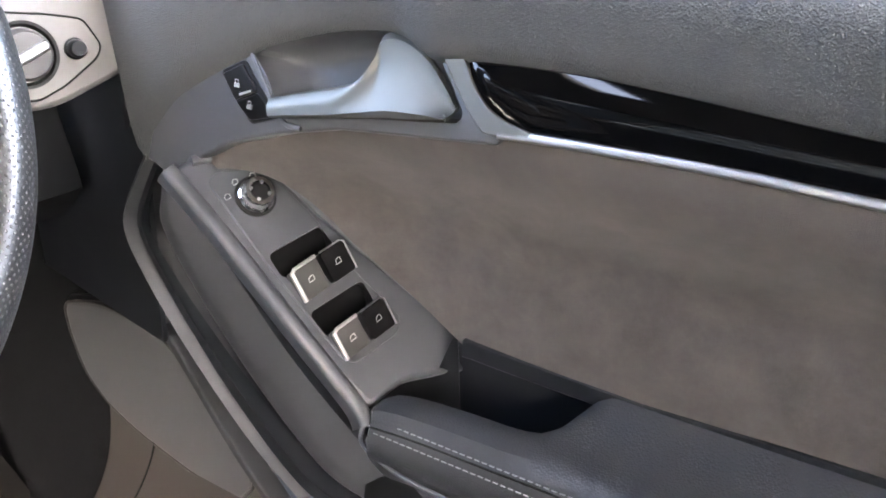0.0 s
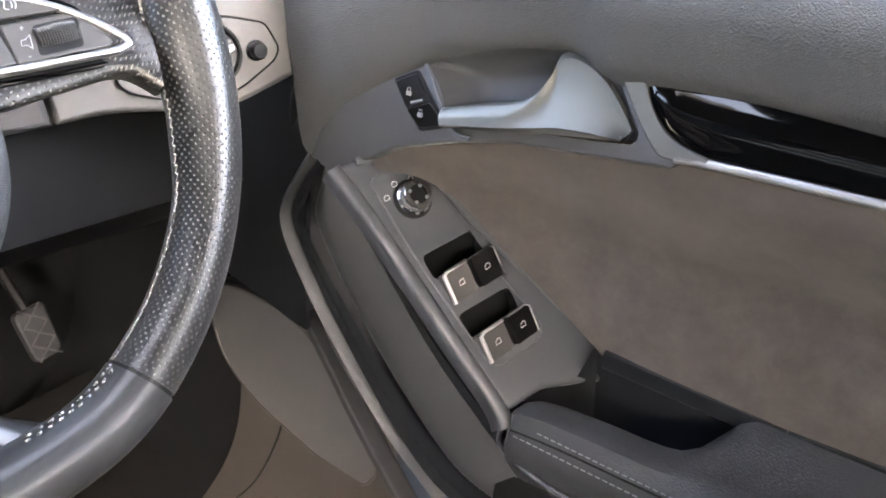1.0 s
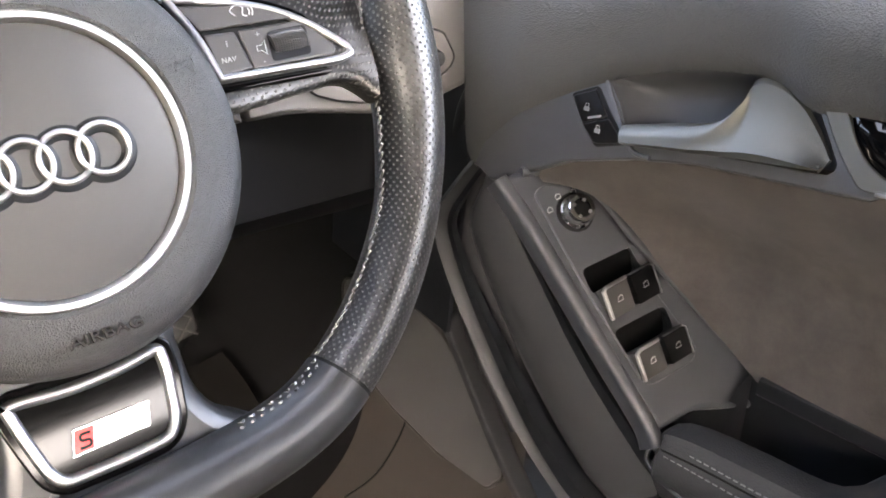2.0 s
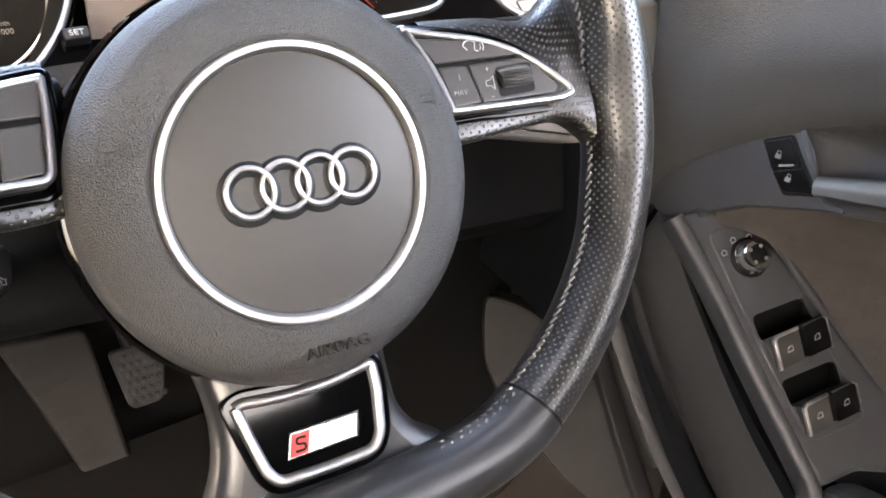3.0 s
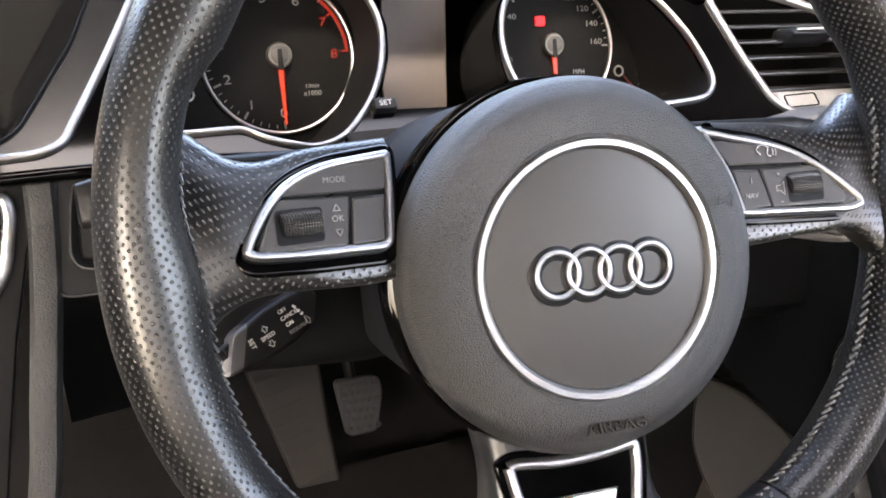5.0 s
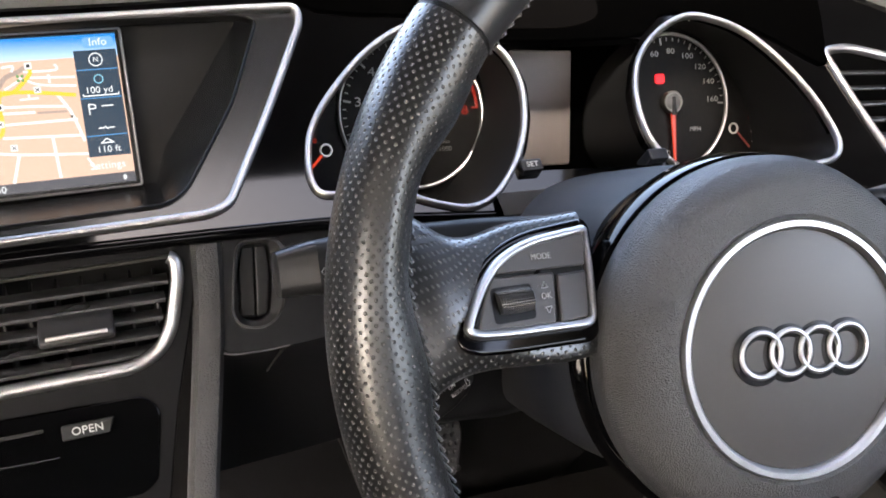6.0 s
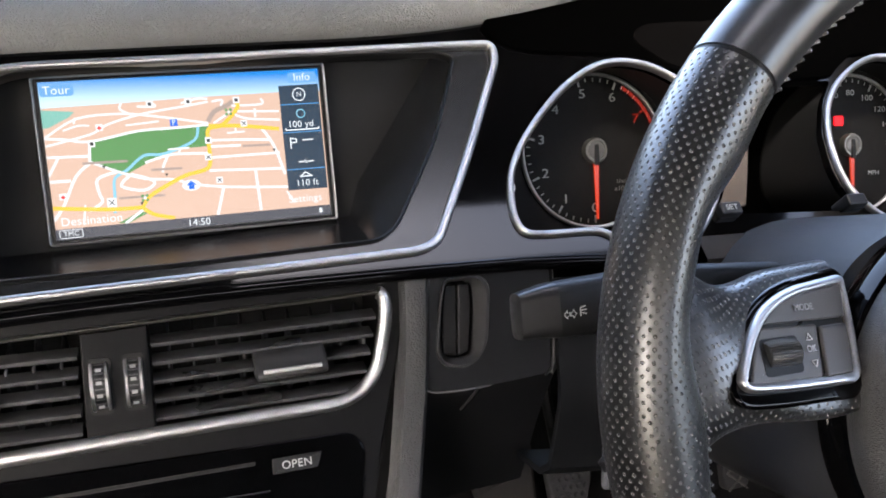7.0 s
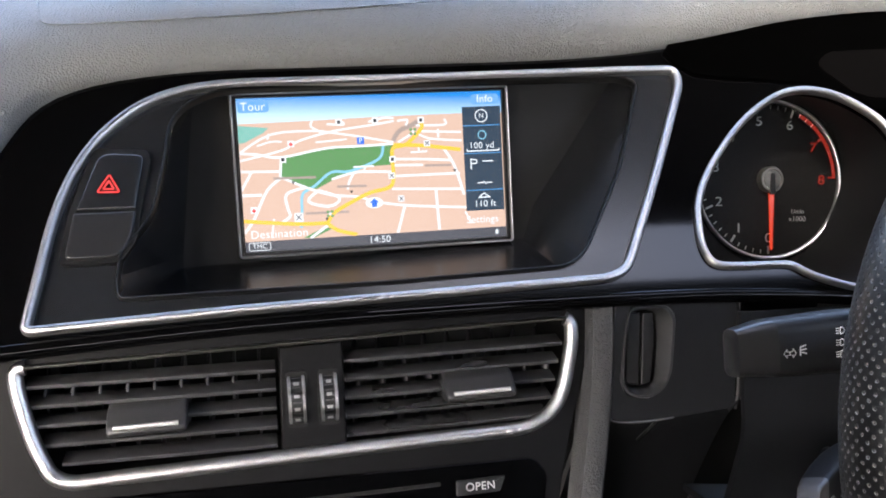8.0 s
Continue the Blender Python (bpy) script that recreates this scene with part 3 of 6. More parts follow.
for x, y in ((23, 21.3), (-28, -24)):
    for a, b in ((-1, -1), (1, -1), (-1, 1), (1, 1), (0, 0)):
        map_dot(x + a * 1.2, y + b * 1.2, 1.1, 6, PARK if (a, b) != (0, 0) else ROADW)
for x, y in ((-48, -4.8), (-15, -11.8), (-30, -26.8), (47, -2.3)):
    map_dot(x, y, 1.2, 6, MAPDARK, 3, -90)
mx, my = -0.002, -0.019
layer("map_arrow_halo", [(mx + 0.0052 * math.cos(a / 8 * math.pi), my + 0.0032 * math.sin(a / 8 * math.pi)) for a in range(16)], 7, ROADW)
layer("map_arrow", [(mx + a, my + b) for a, b in ((-0.003, 0), (0, 0.0026), (0.003, 0), (0.0015, 0), (0.0015, -0.0024), (-0.0015, -0.0024), (-0.0015, 0))], 8, BLUEMARK)
layer("map_sidebar", mm([(53, -27), (76.3, -27.2), (76.3, 34.6), (53, 34.5)]), 7, NAVY)
RULE = glowing("map_rule_blue", (0.08, 0.3, 0.62), SCREEN)
for v in (23.1, 6.7, -15.2):
    layer("sidebar_rule", mm([(53, v), (76, v), (76, v + 0.6), (53, v + 0.6)]), 8, RULE)
layer("status_bar", mm([(-77, -43.5), (77, -43.5), (77, -37.5), (-77, -37.5)]), 7, GREYBAR)
for word, u, v, size in (("Tour", -68, 38.6, 6.6), ("Info", 67, 38.9, 6.2), ("Destination", -57.5, -33.8, 6.6), ("Settings", 62.5, -32.5, 6), ("14:50", 0, -40.7, 5.6), ("TMC", -69, -40.4, 3.8), ("100 yd", 64, 11.5, 5.4), ("110 ft", 64.5, -23.2, 5.4), ("N", 64.5, 29, 4)):
    lettering("screen_word", word, at(MS, u / 1000, v / 1000, mapz(9)), size / 1000, LETTER, nav, 0.00003)
WORDBLUE = glowing("word_field_blue", (0.16, 0.42, 0.8), 0.75)
for u, v, w in ((-68, 38.4, 18), (67, 38.7, 17)):
    layer("word_field", rounded(mm([(max(u - w / 2, -76.5), v - 2.9), (min(u + w / 2, 76.5), v - 2.9), (min(u + w / 2, 76.5), v + 3.2), (max(u - w / 2, -76.5), v + 3.2)]), 0.002), 8, WORDBLUE)
part("screen_word_box", sweep(place(MS, rounded(mm([(-75, -42.6), (-63, -42.6), (-63, -38.2), (-75, -38.2)]), 0.001), mapz(8)), [(-0.0002, 0), (0.0002, 0), (0.0002, 0.00004), (-0.0002, 0.00004)], True, MS.to_3x3() @ Vector((0, 0, 1))), LETTER, nav, smooth=False)
for v, r in ((29, 3.6), (17.8, 2.4)):
    part("sidebar_dial", sweep(place(MS, [(0.0645 + r / 1000 * math.cos(a / 12 * math.pi), v / 1000 + r / 1000 * math.sin(a / 12 * math.pi)) for a in range(24)], mapz(9)), [(-0.0003, 0), (0.0003, 0), (0.0003, 0.00004), (-0.0003, 0.00004)], True, MS.to_3x3() @ Vector((0, 0, 1))), RIVER if r < 3 else LETTER, nav, smooth=False)
for a, b in (((55, 8.4), (74.5, 8.4)), ((55, 8.4), (55, 9.6)), ((74.5, 8.4), (74.5, 9.6)), ((57, -2.5), (57, 4)), ((57, 3.6), (60.5, 3)), ((57, 1), (60.5, 1)), ((60.5, 3), (60.5, 1)), ((64, 2.2), (70.5, 2.2)), ((60.5, -10.6), (64, -10.6)), ((66, -10.6), (69.5, -10.6)), ((64.2, -9.6), (65.8, -11.6)), ((61, -19.2), (64, -16.8)), ((64, -16.8), (67.5, -19.2)), ((60.5, -19.3), (68, -19.3)), ((71, -38.8), (71, -42)), ((70, -39.6), (72, -41.2)), ((70, -41.2), (72, -39.6))):
    part("sidebar_mark", strip(MS, mm([a, b]), 0.0007, mapz(9), 0.00004), LETTER, nav, smooth=False)
# hazard and airbag buttons
LAMPMARK = shader("unlit_red_print", (0.016, 0.007, 0.0065), 0.5)
haz = thing("hazard_button_panel", (-0.465, 0.24, 0.66), "black hazard light button above an unlit airbag lamp", "button")
part("hazard_button", plate(MU, rounded(mm([(-469.5, 80), (-447.5, 78.5), (-450.5, 46.6), (-479, 45.8)]), [0.007, 0.004, 0.001, 0.001]), -0.004, 0.0022, 0.0016), RECESS, haz)
part("airbag_lamp", plate(MU, rounded(mm([(-479.6, 44.6), (-450.7, 45.4), (-451.8, 31), (-457.5, 20.4), (-482.3, 19.4)]), [0.001, 0.001, 0.006, 0.007, 0.004]), -0.004, 0.002, 0.0012), TIP, haz)
part("button_gap", plate(MU, rounded(mm([(-472.5, 83), (-447, 82.5), (-444.5, 78), (-448.6, 46), (-449.6, 30), (-456.4, 18), (-485, 17.2), (-482, 46)]), 0.004), -0.002, 0.0002), DARK, haz)
tri = rounded([Vector((-0.4638 + 0.0085 * math.cos(a), 0.0592 + 0.0095 * math.sin(a))) for a in (radians(90), radians(210), radians(330))], 0.002)
for s, nm in ((0.72, "triangle"), (0.34, "inner_triangle")):
    c0 = Vector((-0.4638, 0.0592))
    part(nm, sweep(place(MU, [c0 + (p - c0) * s for p in tri], 0.0024), [(-0.0005, 0), (0.0005, 0), (0.0005, 0.0002), (-0.0005, 0.0002)], True, MU.to_3x3() @ Vector((0, 0, 1))), glowing("hazard_red", (0.95, 0.06, 0.06), 0.75), haz, "red warning triangle", smooth=False)
for v in (38, 33, 28):
    part("faint_mark", plate(MU, mm([(-473, v), (-459, v), (-459, v + 2.2), (-473, v + 2.2)]), 0.0017, 0.0019), LAMPMARK, haz, smooth=False)

# ---- lower fascia with the middle vents ----
VENT = rounded(mm([(-505, -6), (-383, -1), (-234, 5), (-233, -6), (-239, -33), (-246, -44), (-259, -51), (-356, -55), (-482, -61), (-490, -57), (-497, -42), (-503, -20)]),
               [0.005, 0.02, 0.005, 0.006, 0.012, 0.006, 0.008, 0.02, 0.01, 0.008, 0.01, 0.02])
lower = thing("centre_fascia", (-0.36, 0.17, 0.5), "dark satin centre fascia below the screen", "dashboard", kind="structure")
part("centre_panel", plate(ML, mm([(-545, -6), (-500, 12), (-400, 16), (-222, 18), (-226, -20), (-240, -75), (-262, -190), (-540, -200)]), -0.008, -0.0015, 0.001, [VENT]), FASCIA, lower)
vents = thing("centre_air_vents", (-0.37, 0.2, 0.56), "pair of black air vents with chrome surround and slats", "air vent")
# the chrome is broad below and at the ends, a thin line along the top
above = [p.y - (-0.006 + (p.x + 0.505) * 0.0406) > -0.0025 and -0.5 < p.x < -0.238 for p in VENT]
first = next(i for i in range(len(VENT)) if above[i - 1] and not above[i])
ring = [VENT[(first + i) % len(VENT)] for i in range(len(VENT))]
flat = [above[(first + i) % len(VENT)] for i in range(len(VENT))]
body_run = [p for p, a in zip(ring, flat) if not a]
top_run = [body_run[-1]] + [p for p, a in zip(ring, flat) if a] + [body_run[0]]
trim_line("chrome_surround", ML, body_run, vents, 1.25, closed=False)
trim_line("thin_edge", ML, top_run, vents, 0.4, 0.0, ALU, closed=False)
part("duct", loft([place(ML, VENT, -0.002), place(ML, VENT, -0.06)], caps=False), DARK, vents)
part("duct_back", plate(ML, VENT, -0.064, -0.06), DARK, vents)


def slat(M, a, b, width, parent, z=-0.008, tilt=0.35):
    """One vent blade from a to b."""
    pa, pb = M @ Vector((*a, z)), M @ Vector((*b, z))
    up = (M.to_3x3() @ Vector((0, math.cos(tilt), math.sin(tilt)))).normalized()
    prof = rounded([(-width / 2, -0.0012), (width / 2, -0.0012), (width / 2, 0.0012), (-width / 2, 0.0012)], 0.0011, 2)
    return part("slat", sweep([pa, pb], [(x, y) for x, y in prof], False, up), SLAT, parent)


def vent_grip(M, half):
    """The wedge-shaped grip on a vent blade, its rounded nose standing forward at the foot."""
    sec = spline(mm([(7.5, -8), (4.5, 1.0), (0.0, 6.0), (-3.5, 9.6), (-6.0, 10.4), (-7.8, 8.6), (-8.2, 4.5), (-7.6, -3), (-5, -10), (4, -11)]), 3)
    mid = Vector((-0.002, 0.0))
    rows = []
    for f, k in ((-1.0, 0.82), (-0.985, 0.91), (-0.95, 0.97), (-0.88, 1.0), (0.88, 1.0), (0.95, 0.97), (0.985, 0.91), (1.0, 0.82)):
        rows.append([M @ Vector((f * half, mid.x + (p.x - mid.x) * k, p.y * k)) for p in sec])
    return loft(rows)


def vent_x(v, left):
    """How far the vent opening reaches at height v, in mm."""
    if left:
        return -503 + max(0, (-22 - v)) * 0.32 + (6 if v < -50 else 0)
    return -236 - max(0, (-12 - v)) * 0.25


for k in range(5):
    v = -12 - k * 9.2
    slat(ML, mm([(vent_x(v - 3, True) + 2, v - 2)])[0], mm([(-386, v - 0.5)])[0], 0.0115, vents)
    slat(ML, mm([(-352, v + 2)])[0], mm([(vent_x(v, False) - 2, v + 5)])[0], 0.0115, vents)
for k in range(9):
    for u0 in (-494 + k * 12.5, -344 + k * 12.5):
        part("fin", plate(frame_at(ML @ Vector((u0 / 1000, -0.028, -0.036)), (0, 1, 0.4), (1, 0, 0)), mm([(-14, -24), (14, -24), (14, 24), (-14, 24)]), -0.0007, 0.0007), HARD, vents)
part("divider", plate(ML, mm([(-384, -57), (-352, -55), (-353, -1), (-384, -3)]), -0.03, -0.0008, 0.001), FASCIA, vents)
for u0, v0 in ((-376, -28.7), (-360.3, -28.3)):
    M = frame_at(ML @ Vector((u0 / 1000, v0 / 1000, -0.0085)), (0, 0.39, 0.921), (1, 0, 0.03))
    wheel_part = part("thumbwheel", lathe(M, [(0.011, -0.0029), (0.0141, -0.0027), (0.0141, 0.0027), (0.011, 0.0029)], 40), STALK, vents, "black thumbwheel with silver sides")
    for s0 in (-1, 1):
        part("side_ring", lathe(M, [(0.0125, s0 * 0.0027), (0.0146, s0 * 0.0028), (0.0146, s0 * 0.004), (0.0138, s0 * 0.0043), (0.0125, s0 * 0.0043)], 40), CHROME, wheel_part, "silver side ring")
    for k in range(14):
        a = radians(20 + k * 10.5)
        nd = M.to_3x3() @ Vector((math.cos(a), math.sin(a), 0))
        part("rib", plate(frame_at(M @ Vector((0.0141 * math.cos(a), 0.0141 * math.sin(a), 0)), M.to_3x3() @ Vector((0, 0, 1)), nd), mm([(-2.4, -0.35), (2.4, -0.35), (2.4, 0.35), (-2.4, 0.35)]), -0.0004, 0.0004), SLAT, wheel_part, smooth=False)
    part("thumbwheel_slot", plate(ML, rounded(mm([(u0 - 5.4, v0 - 13.8), (u0 + 5.4, v0 - 13.8), (u0 + 5.4, v0 + 13.8), (u0 - 5.4, v0 + 13.8)]), 0.003), -0.0008, 0.0002), DARK, vents)
    for k in range(5):
        a = radians(31 + k * 25)
        nd = M.to_3x3() @ Vector((math.cos(a), math.sin(a), 0))
        mark = mm([(-1.3, -0.8), (1.3, -0.8), (1.3, 0.8), (-1.3, 0.8)]) if k else mm([(-1.5, 0.9), (0, -1.2), (1.5, 0.9)])
        part("mark", plate(frame_at(M @ Vector((0.0143 * math.cos(a), 0.0143 * math.sin(a), 0)), M.to_3x3() @ Vector((0, 0, 1)), nd), mark, 0.0002, 0.0006), KEYPRINT, wheel_part, smooth=False)
for u0, v0 in ((-285, -25.5), (-446, -31)):
    M = at(ML, u0 / 1000, v0 / 1000, 0.0, 2.0)
    tab = part("vent_tab", vent_grip(M, 0.018), SLOTRIM, vents)
    part("tab_line", sweep([M @ Vector((x / 1000, -0.0036, 0.0106)) for x in (-14.5, -5, 5, 14.5)], oval(0.0011, 0.0011, 10), False, M.to_3x3() @ Vector((0, -0.5, 0.86))), MATTSILVER, tab, "bright line")

# disc player
player = thing("disc_player", (-0.37, 0.17, 0.5), "gloss black disc player panel with an open key", "car stereo")
part("player_panel", plate(ML, rounded(mm([(-525, -70), (-256, -66), (-249, -75), (-254, -112), (-262, -118), (-525, -124)]), [0.002, 0.006, 0.004, 0.004, 0.006, 0.002]), -0.004, 0.0, 0.001), GLOSS, player)
part("open_key", plate(ML, rounded(mm([(-298, -75), (-272, -74), (-275, -82), (-298, -83)]), 0.001), -0.001, 0.0012, 0.0008), STALK, player)
lettering("key_word", "OPEN", at(ML, -0.2855, -0.0785, 0.0013, 2), 0.0058, PRINT, player)
part("disc_slot", plate(ML, rounded(mm([(-470, -80), (-306, -75), (-306, -77), (-470, -82)]), 0.0008), 0.0, 0.0006), DARK, player)
part("slot_line", plate(ML, mm([(-520, -93), (-300, -90.5), (-300, -91.1), (-520, -93.6)]), 0.0, 0.0005), HARD, player)
part("key_bank", plate(ML, rounded(mm([(-525, -130), (-256, -121), (-258, -138), (-525, -148)]), 0.003), -0.003, 0.001, 0.001), SATIN, player)

# padded console edge
edge = thing("console_edge", (-0.235, 0.15, 0.5), "charcoal soft console edge running down beside the centre fascia", "console trim", kind="structure")


def edge_row(t):
    u0, v0 = -0.2165 - 0.0003 * t - 0.02 * ease(0, 1, t) * 1.0 - 0.02 * max(0, t - 0.75), 0.012 - 0.20 * t
    return [ML @ Vector((u0 + x, v0, z)) for x, z in ((-0.0085, -0.01), (-0.0085, 0.0), (-0.006, 0.004), (0, 0.0055), (0.005, 0.004), (0.0075, 0.0), (0.0075, -0.01))]


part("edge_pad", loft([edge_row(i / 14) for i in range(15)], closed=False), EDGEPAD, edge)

# key slot panel
key = thing("key_slot_panel", (-0.18, 0.18, 0.57), "dark plastic panel with an upright oval key slot", "key slot")
SLOT_OUT = rounded(mm([(-201, 8.6), (-178.5, 9), (-174, 3), (-177.5, -27.5), (-183, -36.5), (-191, -40.5), (-204, -38.5), (-207.8, -31.6), (-204.7, -7.9)]), [0.005, 0.006, 0.005, 0.008, 0.006, 0.006, 0.005, 0.005, 0.02])
SLOT_IN = rounded(mm([(-197.5, 6.4), (-183, 6.6), (-182.4, -9), (-186, -33), (-190.5, -35.6), (-199.5, -34.8), (-203, -31), (-201.5, -8)]), [0.003, 0.004, 0.01, 0.004, 0.004, 0.004, 0.003, 0.02])
part("slot_panel", plate(ML, rounded(mm([(-208.5, 15), (-137, 16), (-141.5, -49), (-178, -52.5), (-213, -52), (-216.4, -42)]), [0.002, 0.002, 0.002, 0.02, 0.006, 0.008]), -0.006, 0.0, 0.0012, [SLOT_OUT]), PANEL, key)
so, si = resample(SLOT_OUT, 64), resample(SLOT_IN, 64)
part("slot_rim", loft([place(ML, so, -0.0005), place(ML, [a.lerp(b, 0.08) for a, b in zip(so, si)], 0.0012), place(ML, [a.lerp(b, 0.3) for a, b in zip(so, si)], 0.0012), place(ML, [a.lerp(b, 0.85) for a, b in zip(so, si)], -0.004), place(ML, si, -0.007)], caps=False), SLOTRIM, key, "rounded rim of the key slot")
part("slot_well", loft([place(ML, si, -0.0065), place(ML, si, -0.014)], caps="last"), SATIN, key)
for pts in ([(-198, 5), (-191.4, 5), (-194.2, -34), (-201.5, -32.5), (-200.6, -8)], [(-190.4, 5), (-184, 5), (-184, -9), (-187.4, -32.5), (-193.2, -34)]):
    part("slot_insert", plate(ML, rounded(mm(pts), 0.0015), -0.013, -0.0062, 0.0008), STALK, key)
part("panel_line", sweep(place(ML, spline(mm([(-208.6, 9), (-211.4, -8), (-214, -25), (-216.2, -43), (-212.5, -51), (-196, -52.3), (-178, -51.5)]), 5, False), 0.0003), oval(0.0007, 0.0007, 6), False, (0, -1, 0)), BUTTON, key, "fine edge of the panel")
part("panel_line", sweep(place(ML, spline(mm([(-137.2, 9), (-138.4, -10), (-139.8, -36), (-142, -49)]), 5, False), 0.0006), oval(0.0007, 0.0007, 6), False, (0, -1, 0)), BUTTON, key, "fine edge of the panel")

# knee panel under the column
knee = thing("knee_panel", (0.05, 0.22, 0.5), "plastic knee panel under the column, coloured dark as shade", "dashboard panel", kind="structure")


def knee_at(s, t):
    x = -0.139 + 0.464 * s
    z = 0.622 - (0.13 + 0.055 * s) * t
    deep = 0.216 - 0.026 * t + 0.04 * max(0, t - 0.85) * 6.7
    # flush with the key panel beside it, then turning under
    flush = 0.2045 + (z - 0.618) * 0.4235 if z > 0.562 else 0.1808 + (0.562 - z) * 0.1
    return (x, flush + (deep - flush) * max(ease(0.12, 0.35, s), ease(0.85, 1, t)), z)


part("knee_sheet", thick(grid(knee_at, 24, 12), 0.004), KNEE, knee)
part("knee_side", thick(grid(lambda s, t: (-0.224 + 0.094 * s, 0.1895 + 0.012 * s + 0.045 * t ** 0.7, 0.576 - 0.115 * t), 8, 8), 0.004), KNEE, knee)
part("seam", sweep(place(ML, spline(mm([(-138, 12), (-138.5, -20), (-139, -39), (-141, -45), (-146, -50)]), 4, False), 0.0006), oval(0.0009, 0.0009, 6), False, (0, -1, 0)), DARK, knee)
part("seam", sweep([(-0.1745, 0.199, 0.569), (-0.181, 0.2, 0.558), (-0.188, 0.203, 0.546)], oval(0.0012, 0.0012, 6), False, (0, -1, 0)), DARK, knee)

# ---- instrument cluster ----
cluster = thing("instrument_cluster", (0.03, 0.3, 0.6), "instrument cluster with two round dials and a dark middle display", "instrument cluster")
for nm, out, cx, cy in (("tacho", DROP_L, 0.003, 0.0), ("speedo", DROP_R, 0.211, 0.0)):
    trim_line("chrome_surround", MU, out, cluster, 0.72)
    o = resample(out, 72)
    # the funnel from the outer ring to the dial
    cen = MT.inverted() @ (MU @ Vector((sum(p.x for p in o) / 72, sum(p.y for p in o) / 72, 0)))
    a0 = place(MU, o, -0.002)
    deep = []
    for p in a0:
        q = MT.inverted() @ p
        deep.append(Vector((q.x, q.y)))
    part("funnel", loft([a0, [p.lerp(MT @ Vector((q.x, q.y, 0.001)), 0.5) for p, q in zip(a0, deep)], place(MT, deep, 0.001)], caps=False), STALK, cluster)
    part("dial_floor", plate(MT, deep, -0.001, 0.001), DIALBLACK, cluster)
    dial = part("dial_face", lathe(MT @ Matrix.Translation((cx, cy, 0)), [(0.0535, -0.003), (0.0535, 0.0014), (0.0001, 0.0014)], 48), DIALBLACK, cluster)
    part("dial_ring", sweep(place(MT, [(cx + 0.0515 * math.cos(a / 36 * math.pi), cy + 0.0515 * math.sin(a / 36 * math.pi)) for a in range(72)], 0.002), oval(0.0013, 0.0018, 8), True, MT.to_3x3() @ Vector((0, 0, 1))), CHROME, dial, "thin chrome ring")
    part("hub_cap", lathe(MT @ Matrix.Translation((cx, cy, 0)), [(0.0085, 0.0), (0.0085, 0.0055), (0.0078, 0.0068), (0.0066, 0.0068), (0.0062, 0.006), (0.0001, 0.0055)], 28), ALU, dial, "dull silver hub ring")
    part("hub_centre", lathe(MT @ Matrix.Translation((cx, cy, 0)), [(0.0061, 0.0), (0.0061, 0.0062), (0.0055, 0.0066), (0.0001, 0.0068)], 24), BUTTON, dial)
    part("needle_foot", plate(MT @ Matrix.Translation((cx, cy, 0)), rounded(mm([(-1.5, 4), (1.5, 4), (1.9, -10), (-1.9, -10)]), 0.0008), 0.006, 0.0076, 0.0004), DARK, dial, "black needle foot")
    part("needle", plate(MT @ Matrix.Translation((cx, cy, 0)), mm([(-1.8, -9), (1.8, -9), (1.0, -46), (-0.6, -46)]), 0.0045, 0.0058, 0.0003), NEEDLE, dial, "red needle at rest", smooth=False)
    tacho = nm == "tacho"
    names = [str(i) for i in range(9)] if tacho else ["0", "20", "40", "60", "80", "100", "120", "140", "160"]
    lo = -90 if tacho else -94
    turn = [-90 - 33.8 * i for i in range(9)] if tacho else [265, 195, 146, 109, 87, 64, 43, 23, 2]
    for i, word in enumerate(names):
        a = radians(turn[i])
        red = tacho and i >= 7
        lettering("numeral", word, at(MT, cx + 0.0385 * math.cos(a), cy + 0.0385 * math.sin(a), 0.002), 0.0086 if tacho else 0.0058, REDMARK if red else DIALPRINT, dial, 0.0001, squeeze=1.25)
    for i in range(41):
        a = radians(lo - i * 268 / 40)
        big = i % 5 == 0
        r0, r1 = (0.0435 if big else 0.0462), 0.0488
        part("tick", strip(MT, [(cx + r0 * math.cos(a), cy + r0 * math.sin(a)), (cx + r1 * math.cos(a), cy + r1 * math.sin(a))], 0.0014 if big else 0.0007, 0.002), REDMARK if tacho and i >= 34 else DIALPRINT, dial, smooth=False)
    # small gauge in the outer corner
    gx, gy, sg = (-0.059, -0.023, 1) if tacho else (0.268, -0.022, -1)
    part("gauge_hub", sweep(place(MT, [(gx + 0.0038 * math.cos(a / 10 * math.pi), gy + 0.0038 * math.sin(a / 10 * math.pi)) for a in range(20)], 0.003), oval(0.0007, 0.0009, 6), True, MT.to_3x3() @ Vector((0, 0, 1))), MATTSILVER, dial, "silver gauge hub")
    part("gauge_needle", strip(MT, [(gx - sg * 0.003, gy - 0.003), (gx - sg * 0.0145, gy - 0.0155)], 0.0016, 0.0035), NEEDLE if tacho else DULLRED, dial, smooth=False)
    for du, dv in ((-17, 8), (-19, 2), (-19, -3), (-19.5, -11)):
        part("gauge_tick", strip(MT, [(gx + sg * (du - 1.2) / 1000, gy + dv / 1000), (gx + sg * (du + 1.2) / 1000, gy + dv / 1000)], 0.0009, 0.0015), REDMARK if dv == 8 else DIALPRINT, dial, smooth=False)
    if tacho:
        for word, u0, v0, m in (("C", -69, -9, DIALPRINT), ("130", -68, -16.5, REDMARK), ("90", -71, -26, DIALPRINT)):
            lettering("gauge_word", word, at(MT, u0 / 1000, v0 / 1000, 0.0015), 0.0044, m, dial, 0.0001)
